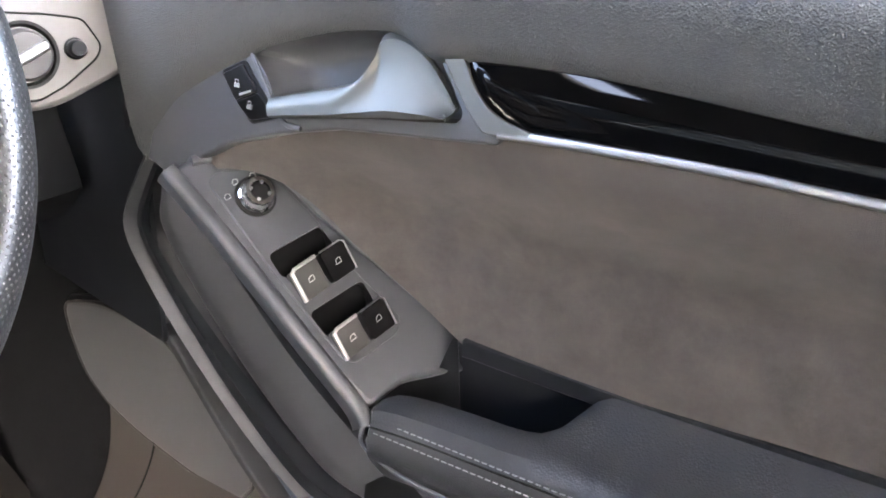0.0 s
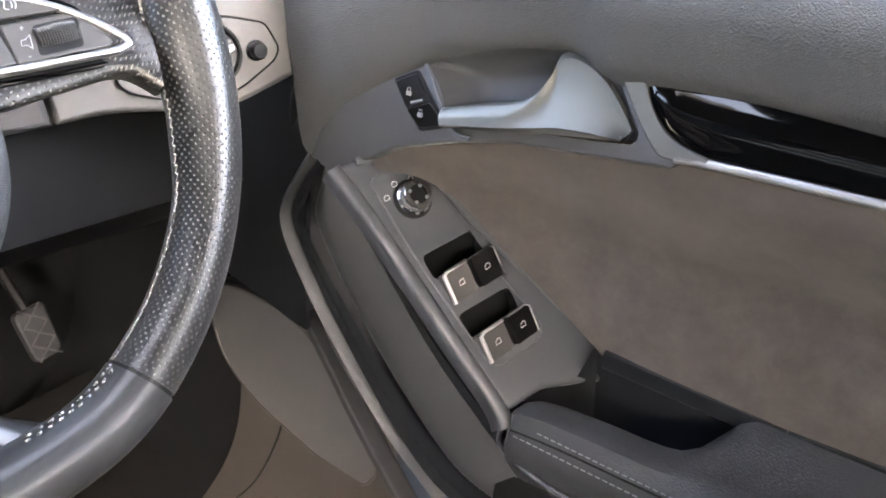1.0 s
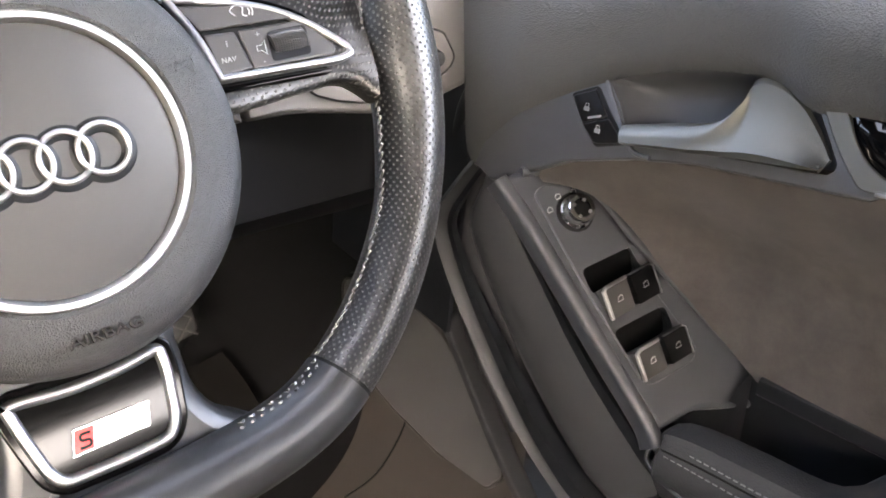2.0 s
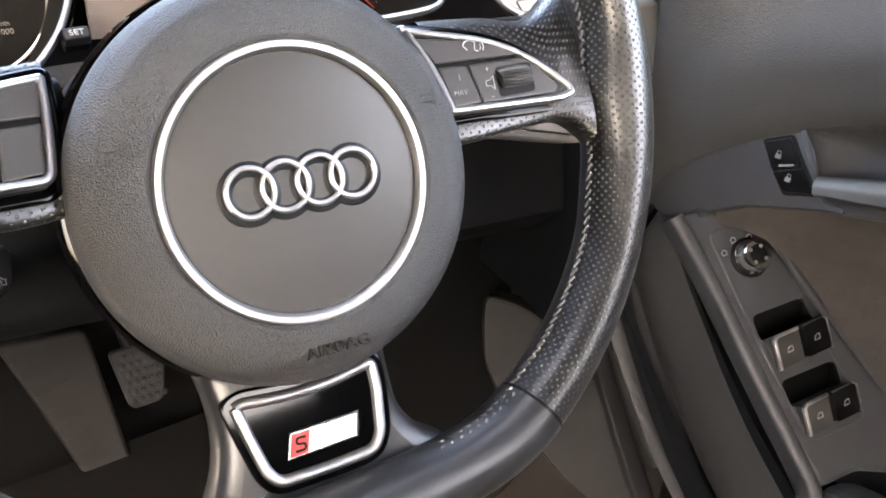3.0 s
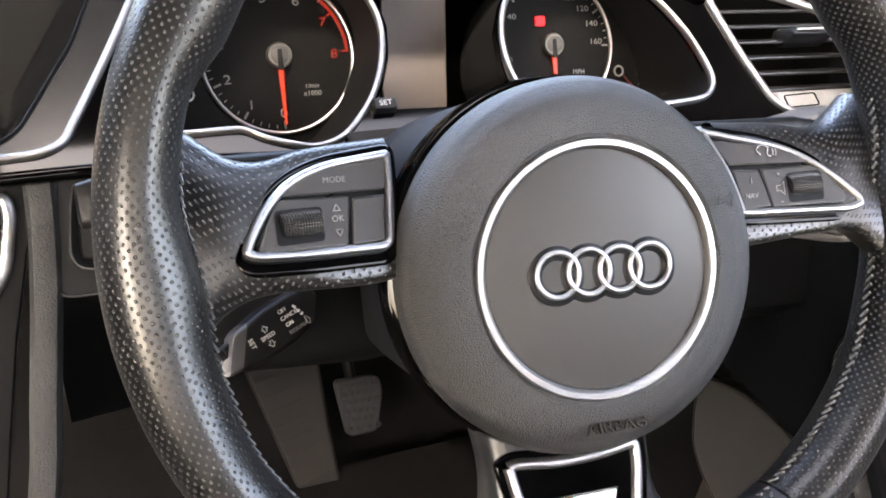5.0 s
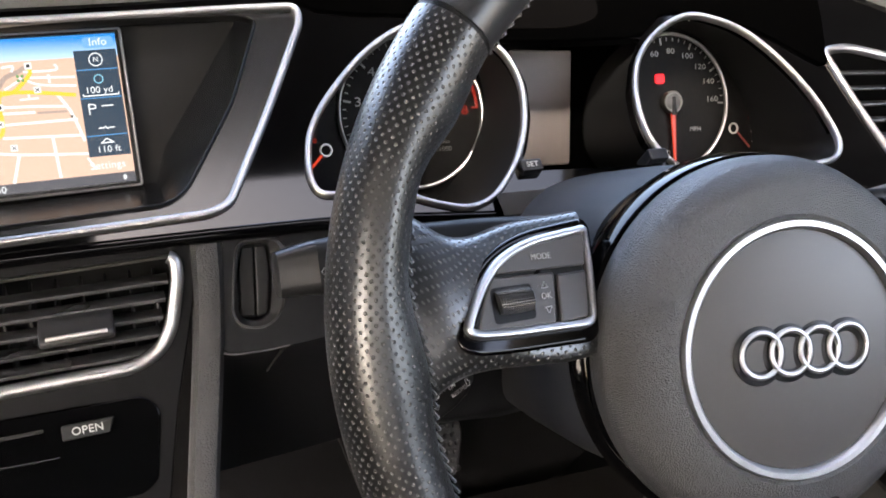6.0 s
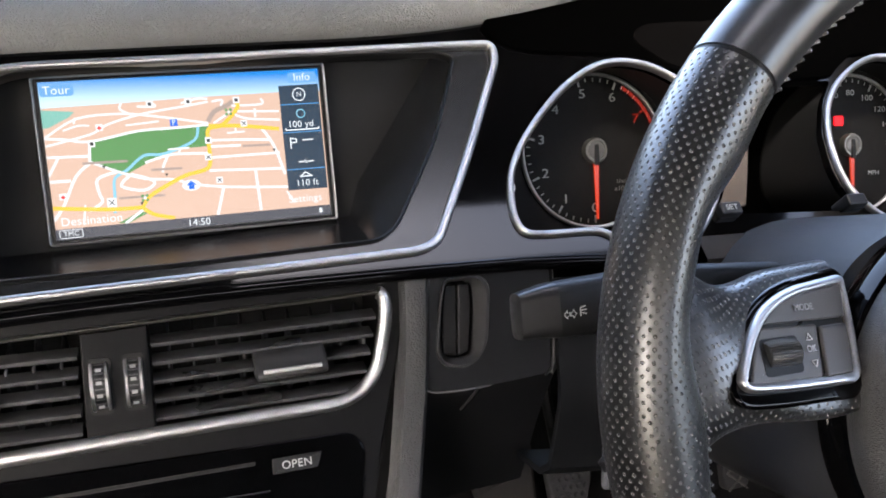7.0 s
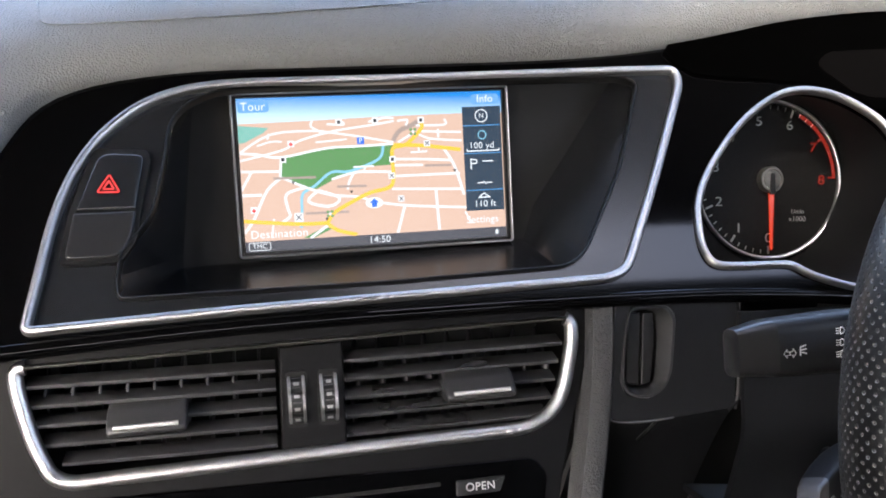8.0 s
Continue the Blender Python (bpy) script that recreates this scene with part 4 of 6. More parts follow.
    if tacho:
        part("red_zone", strip(MT, [(cx + 0.0478 * math.cos(radians(lo - (31 + k) * 6.7)), cy + 0.0478 * math.sin(radians(lo - (31 + k) * 6.7))) for k in range(10)], 0.0022, 0.0018), REDMARK, dial, smooth=False)
        lettering("unit_word", "1/min", at(MT, cx + 0.021, cy - 0.021, 0.002), 0.0042, DIMPRINT, dial, 0.0001)
        lettering("unit_word", "x1000", at(MT, cx + 0.021, cy - 0.026, 0.002), 0.0048, DIMPRINT, dial, 0.0001)
    else:
        lettering("unit_word", "MPH", at(MT, cx + 0.022, cy - 0.021, 0.002), 0.005, DIMPRINT, dial, 0.0001)
        part("warning_lamp", plate(MT, rounded([(cx - 0.0125, cy + 0.0145), (cx - 0.0045, cy + 0.0145), (cx - 0.0045, cy + 0.0215), (cx - 0.0125, cy + 0.0215)], 0.0015), 0.0012, 0.002), REDLAMP, dial, "lit red warning lamp", smooth=False)
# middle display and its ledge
part("middle_panel", plate(MT, mm([(40, -70), (188, -70), (188, 75), (40, 75)]), -0.004, -0.001), RECESSBLACK, cluster)
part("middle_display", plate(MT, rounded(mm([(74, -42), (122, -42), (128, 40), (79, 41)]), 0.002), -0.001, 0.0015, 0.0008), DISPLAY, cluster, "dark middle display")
part("display_rim", sweep(place(MT, mm([(66, 30), (66, 46), (70, 48), (168, 46), (172, 40)]), 0.006), oval(0.0012, 0.0012, 8), False, (0, -1, 0.3)), GREY, cluster)
part("ledge", loft([place(MU, mm([(-50, y), (114, y)]), z) for y, z in ((-25, 0.004), (-23, 0.006), (-9, 0.004), (-6, 0.001), (-6, 0.001), (-5, -0.05))], closed=False), GREY, cluster, "grey ledge under the display")
for u0 in (-22, 68):
    part("set_key", plate(at(MU, u0 / 1000, 0.009, 0.0), rounded(mm([(-7, -4), (7, -4), (7, 4), (-7, 4)]), 0.0015), -0.01, 0.006, 0.0012), HARD, cluster)
lettering("key_word", "SET", at(MU, -0.022, 0.009, 0.0062), 0.005, PRINT, cluster)
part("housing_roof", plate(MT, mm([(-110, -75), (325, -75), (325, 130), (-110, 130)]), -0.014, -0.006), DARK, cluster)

# ---- dashboard pad ----
pad = thing("dashboard_pad", (0, 0.5, 0.75), "charcoal grained soft dashboard top", "dashboard", kind="structure")
top3 = place(MU, spline(mm(TOP), 5, False), 0.0)


def pad_rows():
    """The rolled edge over the fascia, then the top that spreads outwards to the windscreen."""
    rows = []
    n = len(top3)
    out = []
    for i in range(n):
        t = (MU.inverted().to_3x3() @ (top3[min(n - 1, i + 1)] - top3[max(0, i - 1)])).normalized()
        out.append(Vector((-t.y, t.x)))
    for dy, dz in ((0.004, -0.012), (-0.004, -0.004), (-0.006, 0.004), (-0.003, 0.012)):
        rows.append([p + Vector((0, dy, dz)) for p in top3])
    for r, rise in ((0.006, 0.020), (0.014, 0.0265), (0.03, 0.033), (0.08, 0.045)):
        rows.append([p + Vector((o.x * r, max(0.25, o.y) * r, rise)) for p, o in zip(top3, out)])
    for r, z in ((0.18, 0.782), (0.32, 0.795), (0.6, 0.82), (0.85, 0.84)):
        rows.append([Vector((p.x + o.x * r * 0.9, p.y + max(0.35, o.y) * r, z + 0.3 * (p.z - 0.74) * max(0, 0.4 - r))) for p, o in zip(top3, out)])
    return rows


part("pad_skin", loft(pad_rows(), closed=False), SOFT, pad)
# cluster hood as a flat near-black plate, the shade beneath it in the colour
part("cluster_hood", plate(MU, spline(mm([(-140, 158), (-130, 132), (-64, 126), (-24, 113), (-8, 104), (84, 104), (104, 113), (128, 124), (190, 108), (236, 74), (250, 94), (264, 164), (190, 186), (110, 194), (32, 190), (-49, 180)]), 3), -0.001, 0.0025, 0.001), RECESSBLACK, pad, "near-black cluster hood, its shade put into the colour")
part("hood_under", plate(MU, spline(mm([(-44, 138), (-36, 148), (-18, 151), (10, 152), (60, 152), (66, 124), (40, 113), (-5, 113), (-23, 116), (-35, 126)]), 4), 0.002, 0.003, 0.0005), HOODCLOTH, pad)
part("speaker_cover_edge", sweep(spline([Vector(q) for q in ((-0.515, 0.42, 0.7705), (-0.5065, 0.348, 0.7612), (-0.5028, 0.330, 0.7558), (-0.5002, 0.3245, 0.7532), (-0.492, 0.3215, 0.7525), (-0.4751, 0.3222, 0.7535), (-0.4349, 0.3249, 0.756), (-0.399, 0.3279, 0.7584), (-0.3554, 0.3318, 0.7617), (-0.30, 0.337, 0.766), (-0.24, 0.343, 0.771))], 5, False), oval(0.0007, 0.0004, 8), False, (0, -0.45, 0.9)), SOFT, pad, "fine edge of the speaker cover")

# right air vent
rv = thing("side_air_vent", (0.3, 0.22, 0.64), "black side air vent with chrome surround and slats", "air vent")
trim_line("chrome_surround", MU, VENT_R, rv, 1.1)
part("duct", loft([place(MU, VENT_R, -0.002), place(MU, VENT_R, -0.05)], caps=False), DARK, rv)
part("duct_back", plate(MU, VENT_R, -0.054, -0.05), DARK, rv)
for k in range(6):
    v = 72 - k * 14
    slat(MU, (0.247 + 0.0018 * k, v / 1000), (0.352, (v - 4) / 1000), 0.016, rv, tilt=0.7)
MG = at(MU, 0.318, 0.042, 0.0, -2)
tab = part("vent_tab", vent_grip(MG, 0.019), HARD, rv)
part("tab_line", sweep([MG @ Vector((x / 1000, -0.0036, 0.0106)) for x in (-15, -5, 5, 15)], oval(0.0011, 0.0011, 10), False, MG.to_3x3() @ Vector((0, -0.5, 0.86))), MATTSILVER, tab, "bright line")
part("lower_blade", plate(MU, mm([(266, -22), (352, -24), (352, -4), (258, -2)]), -0.01, -0.003, 0.001), MATTSILVER, rv)
part("vent_mark", sweep(place(MU, rounded(mm([(277, -18), (305, -18), (305, -8), (277, -8)]), 0.002), -0.0025), oval(0.0005, 0.0005, 6), True, (0, -0.6, 0.7)), DARK, rv)

# ---- steering wheel ----
wheel = thing("steering_wheel", MW @ Vector((0, 0, -0.03)), "black perforated leather flat-bottomed steering wheel with chrome trims", "steering wheel")
RIM_R, RIM_W, RIM_D, RIM_Z, RIM_U, RIM_V = 0.1805, 0.0163, 0.0198, -0.0042, 0.0017, 0.0242
# half width of the rim towards the hub, by degrees from the top seam round to the bottom (the same on both sides)
GRIP = ((90, 15.8), (125, 16), (140, 16.8), (150, 18.6), (160, 13), (170, 14), (185, 20.7), (197, 17), (210, 13.6), (225, 14.2), (240, 15.6), (270, 16.2))
# the spokes' key panels and the lower insert lean back from the rim's plane towards the hub; the airbag stands a little above it
ML_KEYS = MW @ Matrix(((1.0335, 0.0272, 0, 0.00285), (0.0056, 1.0518, 0, 0.00166), (-0.3039, -0.4458, 1, -0.02683), (0, 0, 0, 1)))
MR_KEYS = MW @ Matrix(((1.035, 0.3021, 0, -0.0026), (-0.0035, 1.0628, 0, 0.00081), (0.0048, -0.5248, 1, -0.00124), (0, 0, 0, 1)))
M_INS = MW @ Matrix(((1.0525, 0.0427, 0, 0.01064), (-0.0021, 1.0078, 0, -0.00499), (0.0003, -0.131, 1, -0.03332), (0, 0, 0, 1)))
M_HUB = MW @ Matrix.Translation((0.0023, 0.0007, -0.0034)) @ Matrix.Diagonal((0.976, 0.976, 1, 1))


def rim_inner(a):
    d = math.degrees(a) % 360
    d = 180 - d if d < 90 else (540 - d if d > 270 else d)
    for (d0, w0), (d1, w1) in zip(GRIP, GRIP[1:]):
        if d0 <= d <= d1:
            return (w0 + (w1 - w0) * ease(d0, d1, d)) / 1000
    return 0.016


def rim_point(a):
    u, v = RIM_R * math.cos(a), RIM_R * math.sin(a)
    if v < -0.150:
        v = -0.150 - 0.021 * math.tanh((-0.150 - v) / 0.021)
    return Vector((u + RIM_U, v + RIM_V, -0.05 * (u + RIM_U)))


def rim_skin(a, b, grow=1.0, lift=0.0):
    """A point of the rim's skin: a goes round the wheel, b round the section."""
    p, q = rim_point(a), rim_point(a + 0.01)
    t = (q - p).normalized()
    s = Vector((t.y, -t.x, 0)).normalized()
    w = RIM_W if math.cos(b) > 0 else rim_inner(a)
    return p + s * (w * grow + lift) * math.cos(b) + Vector((0, 0, RIM_Z + (RIM_D * grow + lift) * math.sin(b))), t, s


def rim_piece(name, d0, d1, material, grow=0.0, label=""):
    """A length of the rim between two angles in degrees."""
    n, k = max(2, int(abs(d1 - d0) / 2)), 28
    bm = bmesh.new()
    uvl = bm.loops.layers.uv.new("UVMap")
    rows = []
    for i in range(n + 1):
        a = radians(d0 + (d1 - d0) * i / n)
        row = []
        for j in range(k):
            b = 2 * math.pi * j / k
            row.append((bm.verts.new(MW @ rim_skin(a, b, 1 + grow)[0]), a * RIM_R, b * 0.0188))
        rows.append(row)
    for r0, r1 in zip(rows, rows[1:]):
        for j in range(k):
            c = [r0[j], r0[(j + 1) % k], r1[(j + 1) % k], r1[j]]
            f = bm.faces.new([x[0] for x in c])
            for lp, x in zip(f.loops, c):
                w = x[2] if not (j == k - 1 and x[2] == 0) else 2 * math.pi * 0.0188
                lp[uvl].uv = (x[1], w)
    for row in (rows[0], rows[-1]):
        bm.faces.new([x[0] for x in row])
    return part(name, bm, material, wheel, label)


rim_piece("rim_grip", 141, 237, PERF, label="perforated leather grip")
rim_piece("rim_grip", -57, 39, PERF, label="perforated leather grip")
rim_piece("rim_top", 39.6, 140.4, SMOOTH, 0.01, "smooth leather")
rim_piece("rim_bottom", 237.6, 302.4, SMOOTH, 0.02, "smooth leather")
for d in (39.3, 140.7, 237.3, 302.7):
    rim_piece("rim_seam", d - 0.35, d + 0.35, DARK, -0.02)


def stitches(d0, d1, step, where=math.pi, lift=0.0006, sides=(-1, 1)):
    """Thread stitches along the rim's inner side."""
    out = []
    n = int(abs(d1 - d0) / step)
    for i in range(n):
        a = radians(d0 + (d1 - d0) * (i + 0.5) / n)
        for side in sides:
            c, t, s = rim_skin(a, where + side * 0.12, 1.0, lift)
            e = t * 0.0016 + Vector((0, 0, 0.0023 * side)) - s * 0.0006 * side
            out.append(sweep([MW @ (c - e), MW @ (c + e)], oval(0.0008, 0.0006, 6), False, MW.to_3x3() @ s))
    return joined(out)


for d0, d1, where in ((166, 237, 2.96), (-57, 14, 2.96), (237.6, 256, 3.0), (284, 302.4, 3.0), (39.6, 140.4, 3.0)):
    part("stitching", stitches(d0, d1, 1.7, where, -0.0001) if where == 3.0 else stitches(d0, d1, 1.5, where, 0.0008, (1,)), THREAD if d0 != 39.6 else GREYTHREAD, wheel, "pale grey stitching", kind="stuff")


LEAN = {-1: MW.inverted() @ ML_KEYS, 1: MW.inverted() @ MR_KEYS}


def spoke(side):
    """One leather side spoke from the hub to the rim."""
    rows = []
    prof = ((76, 4, 61, 9), (92, 3, 60, 9), (112, 4, 58.5, 9), (128, 4.5, 55, 10), (140, 3, 56, 12), (150, -2, 62, 13), (160, -12, 70, 12))
    bm = bmesh.new()
    uvl = bm.loops.layers.uv.new("UVMap")
    lines = spline([Vector((a, b, c, d)) for a, b, c, d in prof], 3, False)
    k = 40
    for x, lo, hi, th in lines:
        if side > 0:
            x, lo, hi = x * 0.965, lo - 3 + 5 * ease(125, 160, x), hi - 5
        row, run, last = [], 0.0, None
        for j in range(k):
            b = 2 * math.pi * j / k
            cx, cy = math.cos(b), math.sin(b)
            cv = (lo + hi) / 2 + (hi - lo) / 2 * math.copysign(abs(cx) ** 0.45, cx)
            cn = -11 + th * math.copysign(abs(cy) ** 0.6, cy)
            q = Vector((side * x / 1000, cv / 1000, 0))
            m = LEAN[side] @ q
            m.z = min(m.z, 0.004) + cn / 1000
            run += (m - last).length if j else 0
            last = m
            row.append((bm.verts.new(MW @ m), x / 1000, run))
        rows.append(row)
    for r0, r1 in zip(rows, rows[1:]):
        for j in range(k):
            c = [r0[j], r0[(j + 1) % k], r1[(j + 1) % k], r1[j]]
            f = bm.faces.new([q[0] for q in c])
            for lp, q in zip(f.loops, c):
                w = q[2] if not (j == k - 1 and q[2] == 0) else c[0][2] + 0.004
                lp[uvl].uv = (q[1], w)
    return part("spoke", bm, PERF, wheel, "perforated leather spoke")


spoke(-1)
spoke(1)
LT = rounded(mm([(-75, 56.5), (-84.6, 55.6), (-104.8, 53.6), (-116, 50.4), (-124.8, 46), (-132.8, 38.4), (-140, 27.8), (-142.6, 22), (-140, 18.2), (-135.2, 16.8), (-120, 15.6), (-84.3, 14.5), (-80, 17.5), (-76.7, 34.7)]), [0.004, 0.01, 0.01, 0.01, 0.01, 0.01, 0.01, 0.004, 0.003, 0.005, 0.01, 0.004, 0.004, 0.01])
RT = rounded(mm([(58.4, 54), (88.7, 48.6), (107, 43.4), (121.8, 36.2), (136, 26), (145.8, 17), (146, 11), (138.4, 8.8), (110.8, 10.2), (78.5, 11.8), (72, 32.2), (62, 48.4)]), [0.002, 0.01, 0.01, 0.01, 0.01, 0.005, 0.005, 0.005, 0.01, 0.003, 0.01, 0.003])
for M, out, low in ((ML_KEYS, LT, -3), (MR_KEYS, RT, -1)):
    base = [Vector((p.x, p.y + (low / 1000 if p.y < 0.026 else 0.0))) for p in inset(ccw(out), -0.0018)]
    part("spoke_base", plate(M, base, -0.012, -0.0005, 0.002), GLOSS, wheel, "gloss black base")
    trim_line("chrome_trim", M, inset(ccw(out), 0.0028), wheel, 0.72, 0.0)
    part("key_field", plate(M, inset(ccw(out), 0.0052), -0.002, 0.0005, 0.0004), DARK, wheel)


def wheel_key(name, pts, z=0.0024, r=0.0012, material=BUTTON):
    return part(name, plate(ML_KEYS if pts[0][0] < 0 else MR_KEYS, rounded(mm(pts), r), -0.001, z, 0.0009), material, wheel)


wheel_key("mode_key", [(-124.9, 40.3), (-81.3, 39.5), (-78.6, 52.2), (-105.3, 49.8), (-116, 47), (-121.5, 43.8)])
wheel_key("blank_key", [(-96, 37.2), (-81.5, 37.4), (-84.5, 19.8), (-98.5, 19.5)])
wheel_key("scroll_field", [(-126, 39.2), (-96.9, 38.2), (-100.2, 19.4), (-135.8, 20.6), (-133.3, 26.5), (-129.5, 34.1)], 0.0014)
wheel_key("voice_key", [(66.5, 47.6), (93.1, 43.6), (107.8, 40.5), (122, 33.4), (75.1, 35.5)])
wheel_key("nav_key", [(76.6, 33.5), (90.2, 32.6), (95.4, 16.2), (80.9, 15.8)])
wheel_key("volume_field", [(92.3, 32.7), (123.4, 32.3), (137, 17.5), (135.2, 14.6), (96.2, 15.6)], 0.0014)
for MK, cu_, cv_ in ((ML_KEYS, -118.5, 29), (MR_KEYS, 114.6, 23.4)):
    M = frame_at(MK @ Vector((cu_ / 1000, cv_ / 1000, -0.0015)), MK.to_3x3() @ Vector((0, 0, 1)), MK.to_3x3() @ Vector((1, 0.0, 0)))
    rows = []
    for i in range(43):
        z = (-8.4 + 0.4 * i) / 1000
        r = 0.0064 - 0.0000015 * (i - 21) ** 2 - (0.0004 if i % 3 == 1 else 0)
        rows.append([M @ Vector(((r - (0.0005 if j % 3 == 0 else 0)) * math.cos(2 * math.pi * j / 108), (r - (0.0005 if j % 3 == 0 else 0)) * math.sin(2 * math.pi * j / 108), z)) for j in range(108)])
    part("roller", loft(rows), SLAT, wheel, "knurled black roller", smooth=False)
    part("roller_well", plate(MK, rounded(mm([(cu_ - 9.5, cv_ - 6.5), (cu_ + 9.5, cv_ - 6.5), (cu_ + 9.5, cv_ + 6.5), (cu_ - 9.5, cv_ + 6.5)]), 0.002), 0.0005, 0.0016), DARK, wheel)
for word, u, v, size in (("MODE", -102.5, 45, 3.3), ("OK", -103, 30, 3.3), ("NAV", 85, 21.5, 3.2), ("i", 85.5, 28, 4.2), ("+", 100.5, 29.5, 4.0), ("-", 101, 18, 4.0)):
    lettering("key_word", word, at(ML_KEYS if u < 0 else MR_KEYS, u / 1000, v / 1000, 0.003 if word not in ("OK", "+", "-") else 0.0021, -1), size / 1000, KEYPRINT, wheel)
for s in (1, -1):
    part("arrow_sign", sweep(place(ML_KEYS, mm([(-104.5, 29.5 + s * 3.6), (-101.5, 29.5 + s * 3.6), (-103, 29.5 + s * 6)]), 0.0021), oval(0.0002, 0.0002, 4), True, MW.to_3x3() @ Vector((0, 0, 1))), PRINT, wheel)
part("voice_sign", sweep(place(MR_KEYS, spline(mm([(92, 39), (90, 41.5), (93, 43.5), (96, 42), (95.5, 39), (97.5, 38)]), 4, False), 0.003), oval(0.0003, 0.0003, 4), False, MW.to_3x3() @ Vector((0, 0, 1))), PRINT, wheel)
for k in range(2):
    part("voice_sign", sweep(place(MR_KEYS, mm([(98.5 + k * 1.4, 38.5 - k * 0.4), (98.9 + k * 1.6, 40), (98.5 + k * 1.4, 41.3 + k * 0.4)]), 0.003), oval(0.0003, 0.0003, 4), False, MW.to_3x3() @ Vector((0, 0, 1))), PRINT, wheel)
part("mute_sign", sweep(place(MR_KEYS, mm([(99, 22.5), (101, 22.5), (103, 20.5), (103, 26.5), (101, 24.8), (99, 24.8)]), 0.002), oval(0.0002, 0.0002, 4), True, MW.to_3x3() @ Vector((0, 0, 1))), PRINT, wheel)

# airbag cover
part("airbag_cover", lathe(M_HUB, [(0.078, -0.03), (0.0835, -0.022), (0.0855, -0.012), (0.0852, -0.004), (0.082, 0.003), (0.076, 0.0085), (0.068, 0.0125), (0.0587, 0.0147), (0.0564, 0.0128), (0.05, 0.0122)], 96), LEATHER, wheel, "round grained airbag cover")
part("chrome_ring", lathe(M_HUB, [(0.0567, 0.011), (0.0568, 0.0140), (0.0559, 0.0154), (0.0536, 0.0154), (0.0523, 0.0140), (0.0519, 0.011)], 96), CHROME, wheel, "wide satin chrome ring")
part("centre_disc", lathe(M_HUB, [(0.0520, 0.011), (0.0518, 0.0126), (0.04, 0.0142), (0.02, 0.0152), (0.0001, 0.0155)], 64), BUTTON, wheel, "smooth dark centre disc")
for i in range(4):
    c = Vector(((-20.8 + 14.4 * i) / 1000, 0.0004 - 0.0002 * i, 0))
    # dark band drawn round each ring as the shadow of its recess
    part("emblem_shadow", sweep(place(M_HUB, [(c.x + 0.0098 * math.cos(a / 20 * math.pi), c.y - 0.0006 + 0.0098 * math.sin(a / 20 * math.pi)) for a in range(40)], 0.0152), oval(0.003, 0.0007, 8), True, M_HUB.to_3x3() @ Vector((0, 0, 1))), HARD, wheel)
    part("emblem_ring", sweep(place(M_HUB, [(c.x + 0.0096 * math.cos(a / 24 * math.pi), c.y + 0.0096 * math.sin(a / 24 * math.pi)) for a in range(48)], 0.0166), oval(0.0012, 0.001, 10), True, M_HUB.to_3x3() @ Vector((0, 0, 1))), CHROME, wheel, "polished emblem ring")
lettering("moulded_word", "AIRBAG", at(M_HUB, 0.002, -0.069, 0.0144, -1) @ pose(0, 0, 0, -24), 0.0064, GREY, wheel, 0.0009, squeeze=1.25)
for s in (-1, 1):
    MH = at(M_HUB, s * 0.064, 0.024, 0.0131, 0) @ pose(0, 0, 0, 0, s * 22)
    part("horn_sign", sweep(place(MH, rounded(mm([(-5, 1.6), (-5, -1.6), (1.5, -1.2), (5, -3.4), (5, 3.4), (1.5, 1.2)]), 0.0005), 0.0002), oval(0.0004, 0.0003, 6), True, MH.to_3x3() @ Vector((0, 0, 1))), LEATHER, wheel, "raised horn sign")
part("hub_band", lathe(M_HUB, [(0.0855, -0.034), (0.0885, -0.03), (0.0885, -0.022), (0.0868, -0.016), (0.083, -0.014)], 96), GLOSS, wheel, "gloss black band behind the cover")

# lower spoke with its insert
part("lower_spoke", plate(M_INS, rounded(mm([(-52, -60), (-47, -84), (-49, -108), (-62, -132), (-70, -142), (-60, -156), (56, -156), (66, -141), (54, -128), (38, -117), (31, -104), (30, -76), (36, -60)]), [0.01, 0.02, 0.02, 0.02, 0.01, 0.01, 0.01, 0.01, 0.02, 0.02, 0.02, 0.02, 0.01]), -0.022, -0.001, 0.009), SMOOTH, wheel, "smooth lower spoke")
INS = rounded(mm([(-44, -80), (-38, -77.5), (-32.8, -78), (-17.7, -80), (0.7, -80), (19, -77), (23.4, -80), (24, -91), (21.6, -112.5), (17, -119.5), (11.5, -121.6), (-6.6, -122), (-27.5, -121.2), (-32.5, -118.5), (-36, -113), (-40.6, -96)]), [0.004, 0.004, 0.01, 0.02, 0.02, 0.006, 0.004, 0.01, 0.008, 0.006, 0.006, 0.02, 0.006, 0.005, 0.008, 0.02])
part("insert_panel", plate(M_INS, inset(ccw(INS), -0.002), -0.004, 0.0008, 0.001), GLOSS, wheel, "gloss black insert")
trim_line("insert_trim", M_INS, inset(ccw(INS), 0.0035), wheel, 0.95, 0.0008)
part("badge_edge", plate(M_INS, mm([(-23.4, -109.8), (8, -109.8), (10.2, -99.2), (-20.6, -98.8)]), 0.0004, 0.0017, 0.0004), POLISHED, wheel, "polished badge edge", smooth=False)
part("badge_white", plate(M_INS, mm([(-12, -100), (9, -100), (7, -109), (-14.5, -109)]), 0.0008, 0.0022, 0.0004), WHITEPAINT, wheel, "white badge field", smooth=False)
part("badge_red", plate(M_INS, mm([(-20, -99.5), (-12.3, -99.9), (-14.8, -109), (-22.5, -109)]), 0.0008, 0.0022, 0.0004), REDPAINT, wheel, "red badge field", smooth=False)
